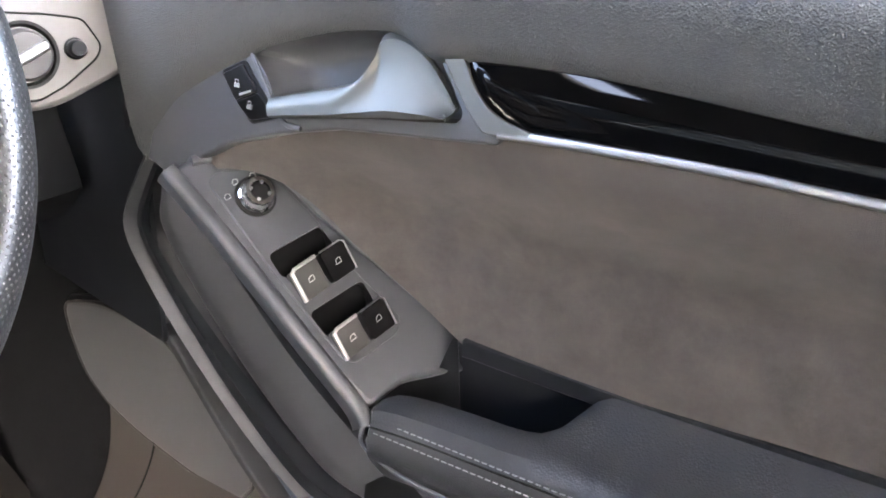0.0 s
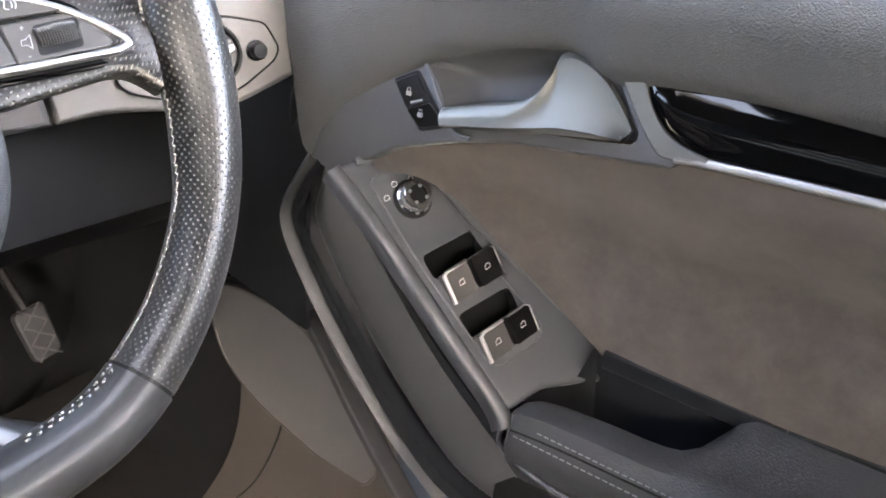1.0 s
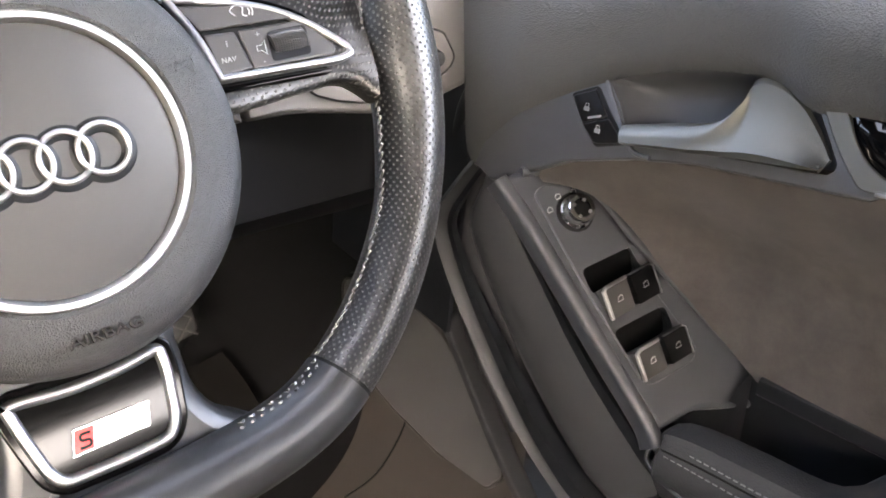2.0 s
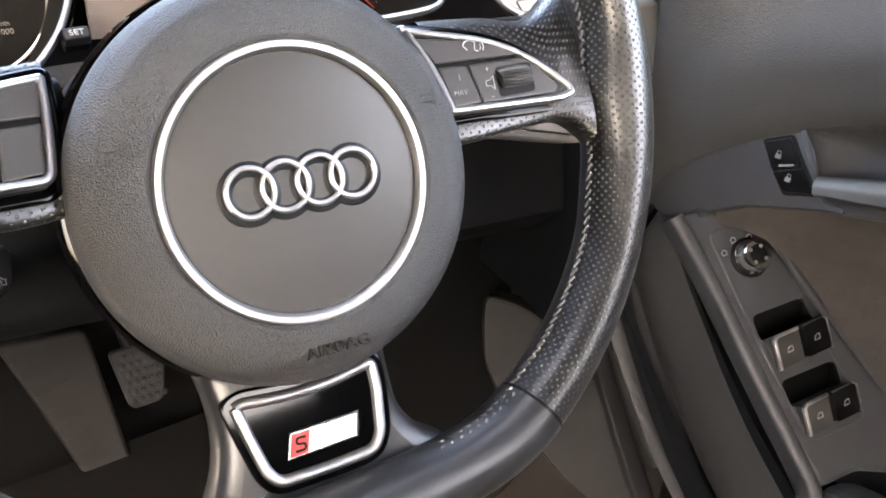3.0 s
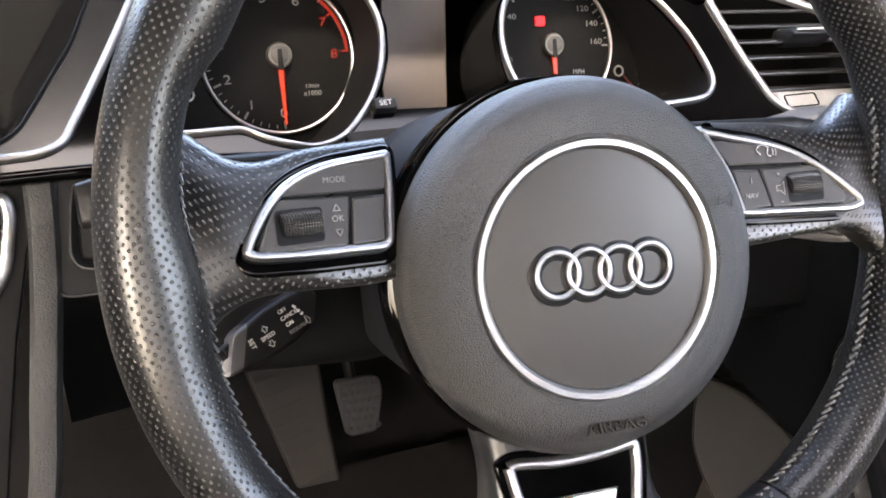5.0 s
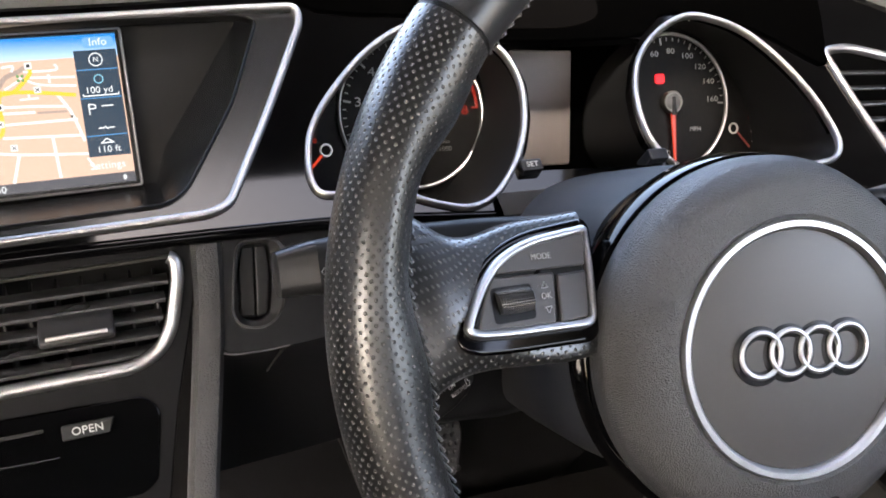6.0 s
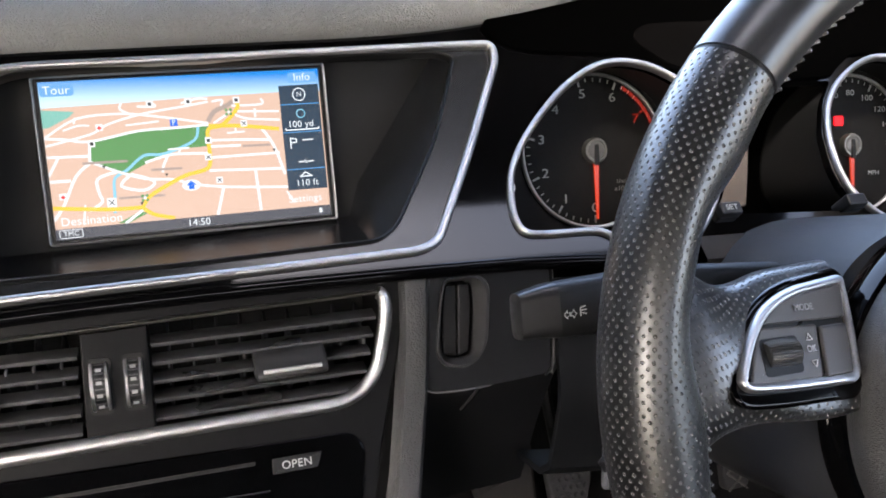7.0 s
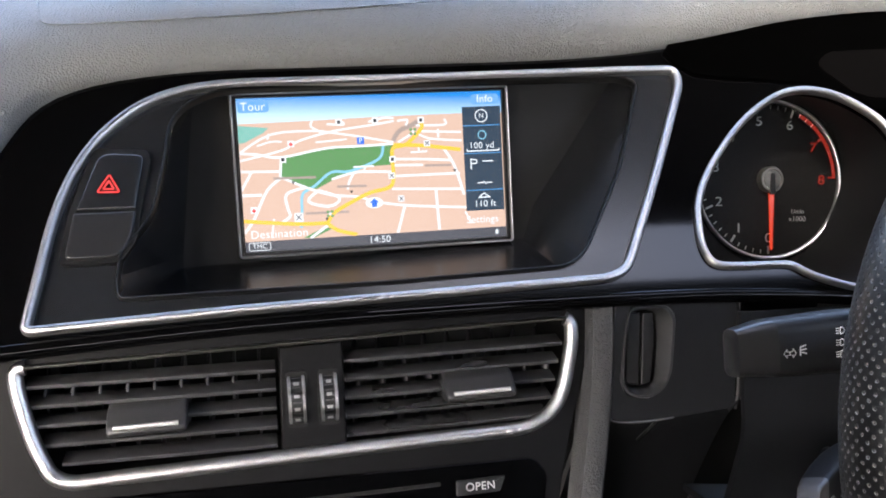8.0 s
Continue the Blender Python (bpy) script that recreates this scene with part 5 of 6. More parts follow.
part("badge_bar", strip(M_INS, spline(mm([(-14.5, -102), (-18, -101.8), (-18.5, -104), (-15.5, -104.8), (-15.8, -107), (-19.8, -107)]), 3, False), 0.0012, 0.0023), DARK, wheel, smooth=False)

# ---- steering column and stalks ----
SHROUD = worn("shroud_plastic", (0.019, 0.0192, 0.0205), 0.5, grain=1500, bump=0.3, depth=0.0003, vary=0.1, spec=0.28)
column = thing("column_shroud", (0, 0.13, 0.58), "dark plastic steering column shroud", "steering column")
sec = rounded(mm([(-62, -62), (62, -62), (68, 10), (64, 56), (40, 76), (0, 87), (-40, 76), (-64, 56), (-68, 10)]), 0.02, 5)
part("shroud_body", loft([place(MW, [p * f for p in sec], z) for f, z in ((0.9, -0.045), (0.97, -0.05), (1.0, -0.09), (1.0, -0.16), (0.96, -0.26))]), SHROUD, column)
part("shroud_ring", lathe(MW, [(0.068, -0.035), (0.07, -0.03), (0.07, -0.055), (0.06, -0.058)], 48), SATIN, column)


def stalk(name, rows, label, cap=0):
    st = thing(name, rows[-1][0], label, "control stalk")
    secs = []
    for p, h, d, ax in rows:
        # ax: along; section of height h and depth d
        w = Vector((0, 0.38, 0.92))
        s = Vector(ax).normalized().cross(w).normalized()
        w = s.cross(Vector(ax).normalized())
        o = rounded([(-d / 2, -h / 2), (d / 2, -h / 2), (d / 2, h / 2), (-d / 2, h / 2)], min(h, d) * 0.36, 5)
        secs.append([Vector(p) + s * q[0] + w * q[1] for q in o])
    part("lever", loft(secs[cap:]), STALK, st)
    if cap:
        part("tip", loft(secs[: cap + 1]), TIP, st, "lighter tip")
    return st


ts = stalk("turn_signal_stalk", [((-0.1985, 0.113, 0.650), 0.014, 0.008, (1, 0.05, 0)), ((-0.1975, 0.113, 0.650), 0.020, 0.012, (1, 0.05, 0)), ((-0.1845, 0.114, 0.651), 0.0235, 0.016, (1, 0.05, 0)),
                                 ((-0.1805, 0.114, 0.651), 0.0245, 0.018, (1, 0.05, 0)), ((-0.145, 0.117, 0.651), 0.027, 0.02, (1, 0.08, 0)), ((-0.10, 0.122, 0.649), 0.026, 0.02, (1, 0.1, 0)), ((-0.055, 0.13, 0.645), 0.022, 0.02, (1, 0.1, 0))],
           "black turn signal stalk with a grey tip", 3)
MST = frame_at((-0.1775, 0.1037, 0.6548), (1, 0.08, 0.02), (0, -0.95, 0.31))
for sgn in (-1, 1):
    part("arrow_sign", sweep(place(MST, [(x * sgn * 0.62 / 1000 + 0.0005, y * 0.75 / 1000 - 0.001) for x, y in ((0.4, -1), (0.4, 1), (2.2, 1), (2.2, 2.4), (4.6, 0), (2.2, -2.4), (2.2, -1))], 0.0006), oval(0.0002, 0.0002, 4), True, (0, -1, 0.3)), PRINT, ts)
for pts in ([(5.4, -2.4), (5.4, 1.4)], [(5.4, 1.2), (8, 1.8)], [(5.8, 0), (8.2, 0.2)], [(6, -1), (8.2, -1.8)]):
    part("lamp_sign", strip(MST, mm(pts), 0.0005, 0.0004), PRINT, ts, smooth=False)
for v0 in (6.5, 1.5, -3.5):
    part("lamp_sign", sweep(place(MST, spline(mm([(24, v0 - 1.3), (24, v0 + 1.3), (25.3, v0 + 1), (25.8, v0), (25.3, v0 - 1)]), 3), 0.0009), oval(0.00025, 0.00025, 4), True, (0, -1, 0.3)), PRINT, ts)
    for k in range(3):
        part("lamp_sign", strip(MST, mm([(21.8, v0 - 1 + k), (23.4, v0 - 1 + k)]), 0.00035, 0.0008), PRINT, ts, smooth=False)
TIPLIGHT = worn("button_tip_plastic", (0.05, 0.05, 0.052), 0.35, grain=1500, bump=0.1, depth=0.0002, vary=0.1)
MCR = frame_at((-0.1145, 0.1222, 0.5656), (0.877, 0.464, 0.124), (0.326, -0.757, 0.525))
cr = thing("cruise_stalk", (-0.09, 0.145, 0.56), "black cruise control stalk with a grey button tip", "control stalk")
# sections: along, height and depth; the section leans with the tip's upright end
lean = Vector((0.6, 0.8))
rows = []
for u0, h0, d0, c0, back in ((-27.5, 17, 8, 1.5, 0), (-27, 21, 12, 1.5, 0), (-24, 23.5, 15, 1.5, 0), (-19, 25, 17, 1.5, 0), (-18, 25.5, 17.5, 1.5, 0), (-8, 29.5, 19, 1.5, 0), (4, 32, 20, 1, 0), (16, 31, 20, 0.5, 0), (25, 26, 19, 0, 0), (29, 16, 15, -0.5, 0), (38, 10, 9, -3, 20), (50, 10, 9, -4, 45)):
    rows.append([MCR @ Vector((u0 / 1000 + q.x * lean.x, q.x * lean.y, -d0 / 2000 - back / 1000 + q.y)) for q in rounded([(-h0 / 2000 + c0 / 1000, -d0 / 2000), (h0 / 2000 + c0 / 1000, -d0 / 2000), (h0 / 2000 + c0 / 1000, d0 / 2000), (-h0 / 2000 + c0 / 1000, d0 / 2000)], min(h0, d0) * 0.00022, 5)])
part("lever", loft(rows[3:]), STALK, cr)
part("tip", loft(rows[:4]), TIPLIGHT, cr, "lighter tip")
MTB = frame_at(MCR @ Vector((-0.0265, 0.0015, -0.008)), MCR.to_3x3() @ Vector((0, 0, 1)), MCR.to_3x3() @ Vector((-1, -0.15, 0.1)))
part("tip_button", plate(MTB, rounded(mm([(-3.4, -5), (3.4, -5), (3.4, 5), (-3.4, 5)]), 0.0022), -0.004, 0.0012, 0.001), TIP, cr, "raised button")
for word, u, v in (("SPEED", -4.5, -0.5), ("OFF", 9.5, 7), ("CANCEL", 12.5, 3.2), ("ON", 10, -0.8), ("RESUME", 13, -5.2)):
    lettering("stalk_word", word, at(MCR, u / 1000, v / 1000, 0.0005), 0.0031, PRINT if word != "RESUME" else DIMPRINT, cr)
lettering("stalk_word", "SET", at(MCR, -0.0145, 0.0005, 0.0005, -90), 0.0036, PRINT, cr)
for s in (1, -1):
    part("arrow_sign", sweep(place(MCR, [(x / 1000 - 0.0045, s * (y / 1000 + 0.002) - 0.0005) for x, y in ((-0.8, 0.6), (0.8, 0.6), (0.8, 2), (2, 2), (0, 4), (-2, 2), (-0.8, 2))], 0.0006), oval(0.0002, 0.0002, 4), True, (0, -1, 0.3)), PRINT, cr)
part("arrow_sign", strip(MCR, mm([(17.2, 4.6), (16.2, 6.6)]), 0.0014, 0.0008), PRINT, cr, smooth=False)
for u0, v0 in ((18.3, 2.6), (19.2, 0.4)):
    part("lever_sign", plate(at(MCR, u0 / 1000, v0 / 1000, 0, 20), mm([(-0.8, -0.6), (0.8, -0.6), (0.8, 0.6), (-0.8, 0.6)]), 0.0003, 0.0008), PRINT, cr, smooth=False)
part("arrow_sign", sweep(place(MCR, mm([(19.4, -1.6), (20.6, -2.0), (21.0, -3.4), (22.0, -3.8), (20.8, -6.2), (18.4, -5.0), (19.4, -4.4)]), 0.0008), oval(0.0002, 0.0002, 4), True, (0, -1, 0.3)), PRINT, cr)
stalk("wiper_stalk", [((0.229, 0.116, 0.639), 0.012, 0.010, (-1, 0.05, 0)), ((0.226, 0.116, 0.639), 0.018, 0.016, (-1, 0.05, 0)), ((0.20, 0.118, 0.643), 0.020, 0.018, (-1, 0.05, 0)), ((0.13, 0.122, 0.646), 0.018, 0.018, (-1, 0.1, 0)), ((0.055, 0.13, 0.645), 0.018, 0.018, (-1, 0.1, 0))],
      "black wiper stalk behind the steering wheel")

# ---- light switch panel ----
MP = frame_at((0.31, 0.12, 0.588), (1, 0, 0), (-0.3, -1, 0.2))
lamp_sw = thing("light_switch_panel", (0.3, 0.13, 0.56), "pale grey plate with a rotary light switch and a small knob", "light switch")
PLATE = rounded(mm([(-101, 36), (-52, 33), (-20, 24), (1, 16), (7, -2), (2, -9), (-22, -20), (-40, -24.5), (-80, -14), (-95, -7), (-101, 0)]), 0.004)
part("end_panel", plate(MP, rounded(mm([(-142, 40), (-54, 60), (24, 58), (27, -6), (18, -22), (-30, -32), (-54, -29), (-90, -20.5), (-110, -16), (-142, -14.5)]), [0.001, 0.01, 0.004, 0.01, 0.012, 0.02, 0.02, 0.02, 0.02, 0.001]), -0.03, -0.001, 0.004), WARM, lamp_sw)
part("plate", plate(MP, PLATE, -0.002, 0.0012, 0.001), WARM, lamp_sw)
# continues the end panel; its shading towards the column is in the darker plastic
part("dash_rail", plate(MP, mm([(-215, 30), (-144.5, 36), (-144.5, -14.4), (-170, -13), (-215, -12)]), -0.03, -0.001, 0.004), GRILLE, lamp_sw, "rail beside the column, coloured darker as shade")
trim_line("plate_gap", MP, PLATE, lamp_sw, 0.3, -0.0008, DARK)
MK = MP @ Matrix.Translation((-0.0095, 0.0, 0))
part("small_knob", lathe(MK, [(0.0068, 0.0), (0.0068, 0.002), (0.0055, 0.003), (0.0055, 0.0085), (0.0045, 0.0105), (0.0001, 0.0108)], 28), HARD, lamp_sw, "black dimmer knob")
MR = MP @ Matrix.Translation((-0.040, 0.004, 0))
part("rotary_well", lathe(MR, [(0.0205, -0.0008), (0.0205, 0.0035), (0.0185, 0.0035), (0.0165, 0.001), (0.0001, 0.001)], 48), SATIN, lamp_sw)
part("rotary_knob", lathe(MR, [(0.0155, 0.0), (0.0155, 0.009), (0.0135, 0.012), (0.0001, 0.0125)], 40), BUTTON, lamp_sw)
part("rotary_grip", plate(at(MR, 0, 0, 0.012, 15), rounded(mm([(-13, -3), (13, -3), (13, 3), (-13, 3)]), 0.003), 0, 0.006, 0.002), CHROME, lamp_sw, "chrome grip bar")

# ---- driver's door ----
door = thing("driver_door", (0.36, -0.3, 0.2), "black car door lining with suede panel and brushed silver handle", "car door")
MB = frame_at((0.333, -0.04, 0.578), (0, -1, 0), (-1, 0, 0.35))


def bz(pts):
    """Points (y, z) in mm laid on the plane of the handle surround."""
    return [(-(y + 40) / 1000, (z - 578) / 944) for y, z in pts]


def suede_x(y, z):
    s1, s2 = ease(0.47, 0.575, z), ease(-0.075, 0.075, y)
    return 0.396 - 0.062 * (1 - (1 - s1) * (1 - s2))


BEZ_TOP = [(112, 506), (106, 518), (100, 528), (92, 536), (72, 555), (50, 570), (30, 581), (11, 590), (-13, 601), (-52, 612), (-89, 617), (-106, 615), (-118, 609), (-130, 606), (-146, 608)]
SUEDE_TOP = [(79, 503), (58, 515), (40, 525), (26, 533), (-23, 549), (-66, 559), (-103, 565), (-158, 572), (-184, 574), (-226, 577), (-267, 579), (-344, 580), (-760, 575)]
HANDLE_HOLE = rounded(bz([(3, 592), (-10, 580), (-21, 563), (-30, 560), (-85, 568.5), (-143, 575.5), (-146, 581), (-126, 606), (-106, 616), (-66, 613.5), (-14, 600)]), 0.004)
def bent(bm):
    """The foot of the surround stands upright instead of leaning in."""
    for k in range(12):
        bmesh.ops.bisect_plane(bm, geom=list(bm.verts) + list(bm.edges) + list(bm.faces), plane_co=(0, 0, 0.582 - 0.003 * k), plane_no=(0, 0, 1))
    for v in bm.verts:
        q = min(1.0, max(0.0, (0.582 - v.co.z) / 0.036))
        v.co.x += 0.35 * (0.018 * q * q + max(0.0, 0.546 - v.co.z))
    return bm


surround = spline(bz(BEZ_TOP), 3, False) + bz([(-176, 577), (-166, 569)] + SUEDE_TOP[5::-1] + [(92, 498)])
part("handle_surround", bent(plate(MB, surround, -0.02, 0.0, 0.002, [HANDLE_HOLE])), DOORHARD, door)
bowl = resample(HANDLE_HOLE, 72)
mid = sum(bowl, Vector((0, 0))) / 72
part("handle_bowl", loft([place(MB, [mid + (p - mid) * (0.45 + 0.55 * math.cos(k / 8 * math.pi / 2)) for p in bowl], -0.0008 - 0.026 * math.sin(k / 8 * math.pi / 2)) for k in range(9)], caps="last"), DOORHARD, door, "dark hollow behind the handle")


def handle():
    """The pull: a flat blade that widens into a thin upright plate, creased where they meet."""
    up = spline(bz([(-18, 570), (-49, 578.5), (-70, 584), (-80, 589), (-85, 597), (-87, 604), (-88, 611), (-96, 614), (-107, 612), (-120, 605), (-133, 593), (-141, 583.5)]), 5, False)
    lo = spline(bz([(-22, 559), (-40, 562), (-53, 564), (-66, 566), (-78, 568), (-88, 569.5), (-96, 570.8), (-104, 572), (-112, 573), (-122, 574.3), (-131, 575.6), (-139, 576.8)]), 5, False)
    rows = []
    for i, (a, b) in enumerate(zip(up, lo)):
        f = ease(12, 30, i)
        row = []
        for k in range(13):
            t = k / 12
            p = a.lerp(b, t)
            lean = 0.001 + 0.009 * t - 0.004 * math.sin(math.pi * t)
            blade = 0.004 + 0.005 * math.sin(math.pi * 0.5 * min(1, t * 1.6))
            edge = -0.003 * max(0, abs(t - 0.5) * 2 - 0.84) / 0.16
            row.append(MB @ Vector((p.x, p.y, blade * (1 - f) + lean * f + edge)))
        rows.append(row)
    return thick(loft(rows, closed=False), 0.003)


part("door_handle", handle(), ALU, door, "brushed silver door handle")
for nm, pts in (("lock_key", [(25, 577), (9, 584.5), (-4, 571), (14, 563)]), ("unlock_key", [(13.5, 562), (-5, 570), (-19, 558.5), (2, 552.5)])):
    part(nm, bent(plate(MB, rounded(bz(pts), 0.0015), -0.002, 0.0016, 0.0006)), SATIN, door)
part("recess_rim", sweep(place(MB, spline(bz([(6, 594), (-6, 579.5), (-20, 563), (-29, 556.5), (-40, 556)]), 5, False), 0.0002), oval(0.0016, 0.0012, 8), False, (-1, 0, 0.35)), DOORHARD, door)
part("lock_key_rim", bent(plate(MB, rounded(bz([(27, 578), (8, 587), (-21, 558), (2, 550)]), 0.003), -0.004, 0.0006)), DARK, door)
part("lock_lamp", strip(MB, bz([(9, 567.3), (0, 570.5)]), 0.0014, 0.0018, 0.0003), DIALPRINT, door)
for y, z in ((12, 573), (0, 562.5)):
    (u0, v0), = bz([(y, z)])
    part("lock_sign", plate(MB, mm([(u0 * 1000 - 1.8, v0 * 1000 - 2.2), (u0 * 1000 + 1.8, v0 * 1000 - 2.2), (u0 * 1000 + 1.8, v0 * 1000 + 0.4), (u0 * 1000 - 1.8, v0 * 1000 + 0.4)]), 0.001, 0.0021), DIALPRINT, door, smooth=False)
    part("lock_sign", sweep(place(MB, [(u0 - 0.0012 + (0.0006 if z < 570 else 0), v0 + 0.0004), (u0 - 0.0012, v0 + 0.0024), (u0 + 0.0012, v0 + 0.0024), (u0 + 0.0012, v0 + 0.0006)], 0.002), oval(0.0003, 0.0003, 4), False, (-1, 0, 0.3)), DIALPRINT, door)

# decor strip
part("decor_clasp", plate(MB, rounded(bz([(-130, 606), (-143, 607), (-151, 594.5), (-161, 585.5), (-172, 581), (-186, 578.5), (-186, 575.5), (-172, 574), (-160, 573.5), (-151, 581), (-139, 594)]), [0.002, 0.002, 0.012, 0.01, 0.008, 0.001, 0.001, 0.006, 0.003, 0.008, 0.012]), -0.006, 0.003, 0.0009), ALU, door, "brushed silver end piece")
STRIP_TOP = [(-146, 607), (-170, 608.5), (-197, 609), (-253, 607), (-302, 604), (-400, 600), (-760, 592)]
STRIP_LOW = [(-146, 606), (-150, 595.5), (-160, 586), (-171, 581.5), (-184, 578.5), (-232, 578.5), (-344, 578.5), (-760, 573.5)]


def between(pts, y):
    for (y0, z0), (y1, z1) in zip(pts, pts[1:]):
        if y1 <= y <= y0:
            return z0 + (z1 - z0) * (y0 - y) / (y0 - y1)


def decor(s, t):
    """The strip's face, domed between its lower and its upper edge."""
    y = -146 - 614 * s ** 2.2
    a, b = between(STRIP_LOW, y), between(STRIP_TOP, y)
    (u, v), = bz([(y, a + (b - a) * t)])
    return MB @ Vector((u, v, -0.0036 + 0.0034 * (1 - (2 * t - 1) ** 2) * min(1, (b - a) / 20)))


part("decor_strip", thick(grid(decor, 60, 16), -0.004), GLOSS, door, "piano-black decor strip")
part("decor_line", sweep([p for p in place(MB, spline(bz([(-168, 575), (-185, 576), (-232, 577.5), (-284, 578.5), (-344, 578), (-760, 573)]), 6, False), 0.001)], rounded([(-0.0024, -0.002), (0.0024, -0.002), (0.0024, 0.002), (-0.0024, 0.002)], 0.0016, 3), False, (-1, 0, 0.35)), CHROME, door, "bright chrome line")
part("decor_top_line", sweep(place(MB, spline(bz([(-146, 608.5), (-197, 610), (-253, 608), (-302, 605), (-400, 601), (-760, 593)]), 6, False), 0.0), oval(0.0006, 0.0006, 6), False, (-1, 0, 0.35)), ALU, door)

# upper lining
low_edge = spline([(y / 1000, z / 1000) for y, z in BEZ_TOP + [(-197, 610), (-253, 608), (-302, 605), (-400, 601), (-760, 593)]], 3, False)


def upper(s, t):
    i = s * (len(low_edge) - 1)
    k = min(int(i), len(low_edge) - 2)
    p = Vector(low_edge[k]).lerp(Vector(low_edge[k + 1]), i - k)
    z = p.y + (0.716 - p.y) * t
    x0 = 0.333 + 0.35 * max(p.y - 0.578, -0.014)
    bulge = -0.003 * math.sin(min(1.0, t * 2.2) * math.pi * 0.5) + 0.1 * ease(0.3, 1.0, t)
    roll = 0.004 * (1 - ease(0, 0.06, t))
    bulge *= 1 - ease(0.02, 0.1, p.x)
    return (x0 + bulge + roll, p.x + 0.004 * ease(0.05, 0.11, p.x) * t, z)


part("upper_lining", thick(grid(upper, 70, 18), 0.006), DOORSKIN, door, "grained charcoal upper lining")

# suede panel
stop = spline([(y / 1000, z / 1000) for y, z in SUEDE_TOP], 5, False)
SUEDE_LOW = [(66, 505), (48, 512), (22, 511), (3, 500), (-12, 480), (-27, 457), (-47, 434), (-67, 414), (-86, 401), (-105, 389), (-140, 390), (-177, 391), (-226, 393), (-286, 396), (-360, 400), (-760, 415)]
slow = spline([(y / 1000, z / 1000) for y, z in SUEDE_LOW], 4, False)


def along(pts, y):
    for a, b in zip(pts, pts[1:]):
        if (a[0] - y) * (b[0] - y) <= 0 and a[0] != b[0]:
            return a[1] + (b[1] - a[1]) * (y - a[0]) / (b[0] - a[0])
    return pts[-1][1]


def suede_at(s, t):
    y = 0.064 - 0.824 * s ** 1.6
    z0, z1 = along(slow, y), along(stop, y) + 0.006
    if t == 0:
        return (suede_x(y, z0) + 0.04, y - 0.004, z0 - 0.012)
    z = z0 + (z1 - z0) * (t - 1 / 18) * 18 / 17
    return (suede_x(y, z) + 0.004, y, z)


part("suede_panel", thick(grid(suede_at, 60, 18), 0.005), SUEDE, door, "brown-grey suede insert")

# switch panel
MSW = frame_at((0.344, -0.01, 0.4425), (1, 0, 0), (-0.2287, -0.7307, 0.6433))
PANEL = mm([(-34, 103), (-22, 103), (4, 92), (20, 78), (29, 55), (34, 30), (41, 5), (50, -25), (58, -51), (68, -80), (80, -108), (66, -124), (15, -99), (-18, -98), (-24, -60), (-28, 21)])
WELLS = [rounded(mm([(-16, v0 + 10), (29, v0 + 9), (31, v0 + 27), (-15, v0 + 29)]), 0.005) for v0 in (-6, -53)]
part("switch_panel", plate(MSW, rounded(PANEL, 0.006), -0.02, 0.0, 0.004, WELLS), DOORHARD, door, "sloping dark switch panel")
part("panel_ridge", sweep(place(MSW, spline(mm([(-36, 104), (-32, 70), (-29, 21), (-26, -40), (-23, -90), (-26, -106)]), 6, False), -0.002), rounded([(-0.006, -0.016), (0.0055, -0.016), (0.0055, 0.004), (-0.006, 0.004)], 0.0055, 5), False, (-0.2287, -0.7307, 0.6433)), DOORHARD, door)
part("panel_edge", sweep(place(MSW, spline(mm([(-20, 101), (6, 92), (21, 78), (30, 55), (35, 30), (42, 5), (51, -25), (59, -51), (69, -80), (82, -110)]), 6, False), 0.0), rounded([(-0.0035, -0.03), (0.0035, -0.03), (0.0035, 0.003), (-0.0035, 0.003)], 0.003, 4), False, (-0.2287, -0.7307, 0.6433)), DOORHARD, door)
part("switch_plate", plate(MSW, rounded(mm([(-20, 84), (-10, 87), (12, 77), (23, 60), (29, 30), (31, -18), (39, -63), (31, -70), (-8, -69), (-14, -62), (-19, 12)]), 0.006), -0.002, 0.0012, 0.001, WELLS), DOORHARD, door)
M = MSW @ Matrix.Translation((0.002, 0.060, 0.001))
kn = part("mirror_knob", lathe(M, [(0.0122, 0.0), (0.0122, 0.003), (0.0108, 0.0045), (0.0108, 0.0105), (0.0095, 0.0122), (0.0068, 0.0122), (0.0062, 0.0105), (0.0001, 0.0105)], 40), POLISHED, door, "chrome mirror knob")
part("knob_top", lathe(M, [(0.0064, 0.0105), (0.006, 0.0115), (0.0001, 0.0117)], 24), DARK, kn)
for k in range(4):
    a = radians(45 + 90 * k)
    part("knob_notch", plate(M @ Matrix.Translation((0.0062 * math.cos(a), 0.0062 * math.sin(a), 0)), oval(0.0012, 0.0012, 8), 0.0108, 0.0124), CHROME, kn)
part("knob_ring", lathe(M, [(0.0142, -0.0005), (0.0142, 0.0012), (0.0125, 0.0012)], 40), DARK, door)
for u0, v0 in ((-14.5, 69), (-4, 75), (9, 73)):
    part("mirror_sign", sweep(place(MSW, [(u0 / 1000 + a, v0 / 1000 + b) for a, b in ((-0.002, -0.0016), (0.0018, -0.0016), (0.0022, 0.001), (0.0, 0.002), (-0.002, 0.0006))], 0.0014), oval(0.0003, 0.0003, 4), True, (-0.2287, -0.7307, 0.6433)), PRINT, door)
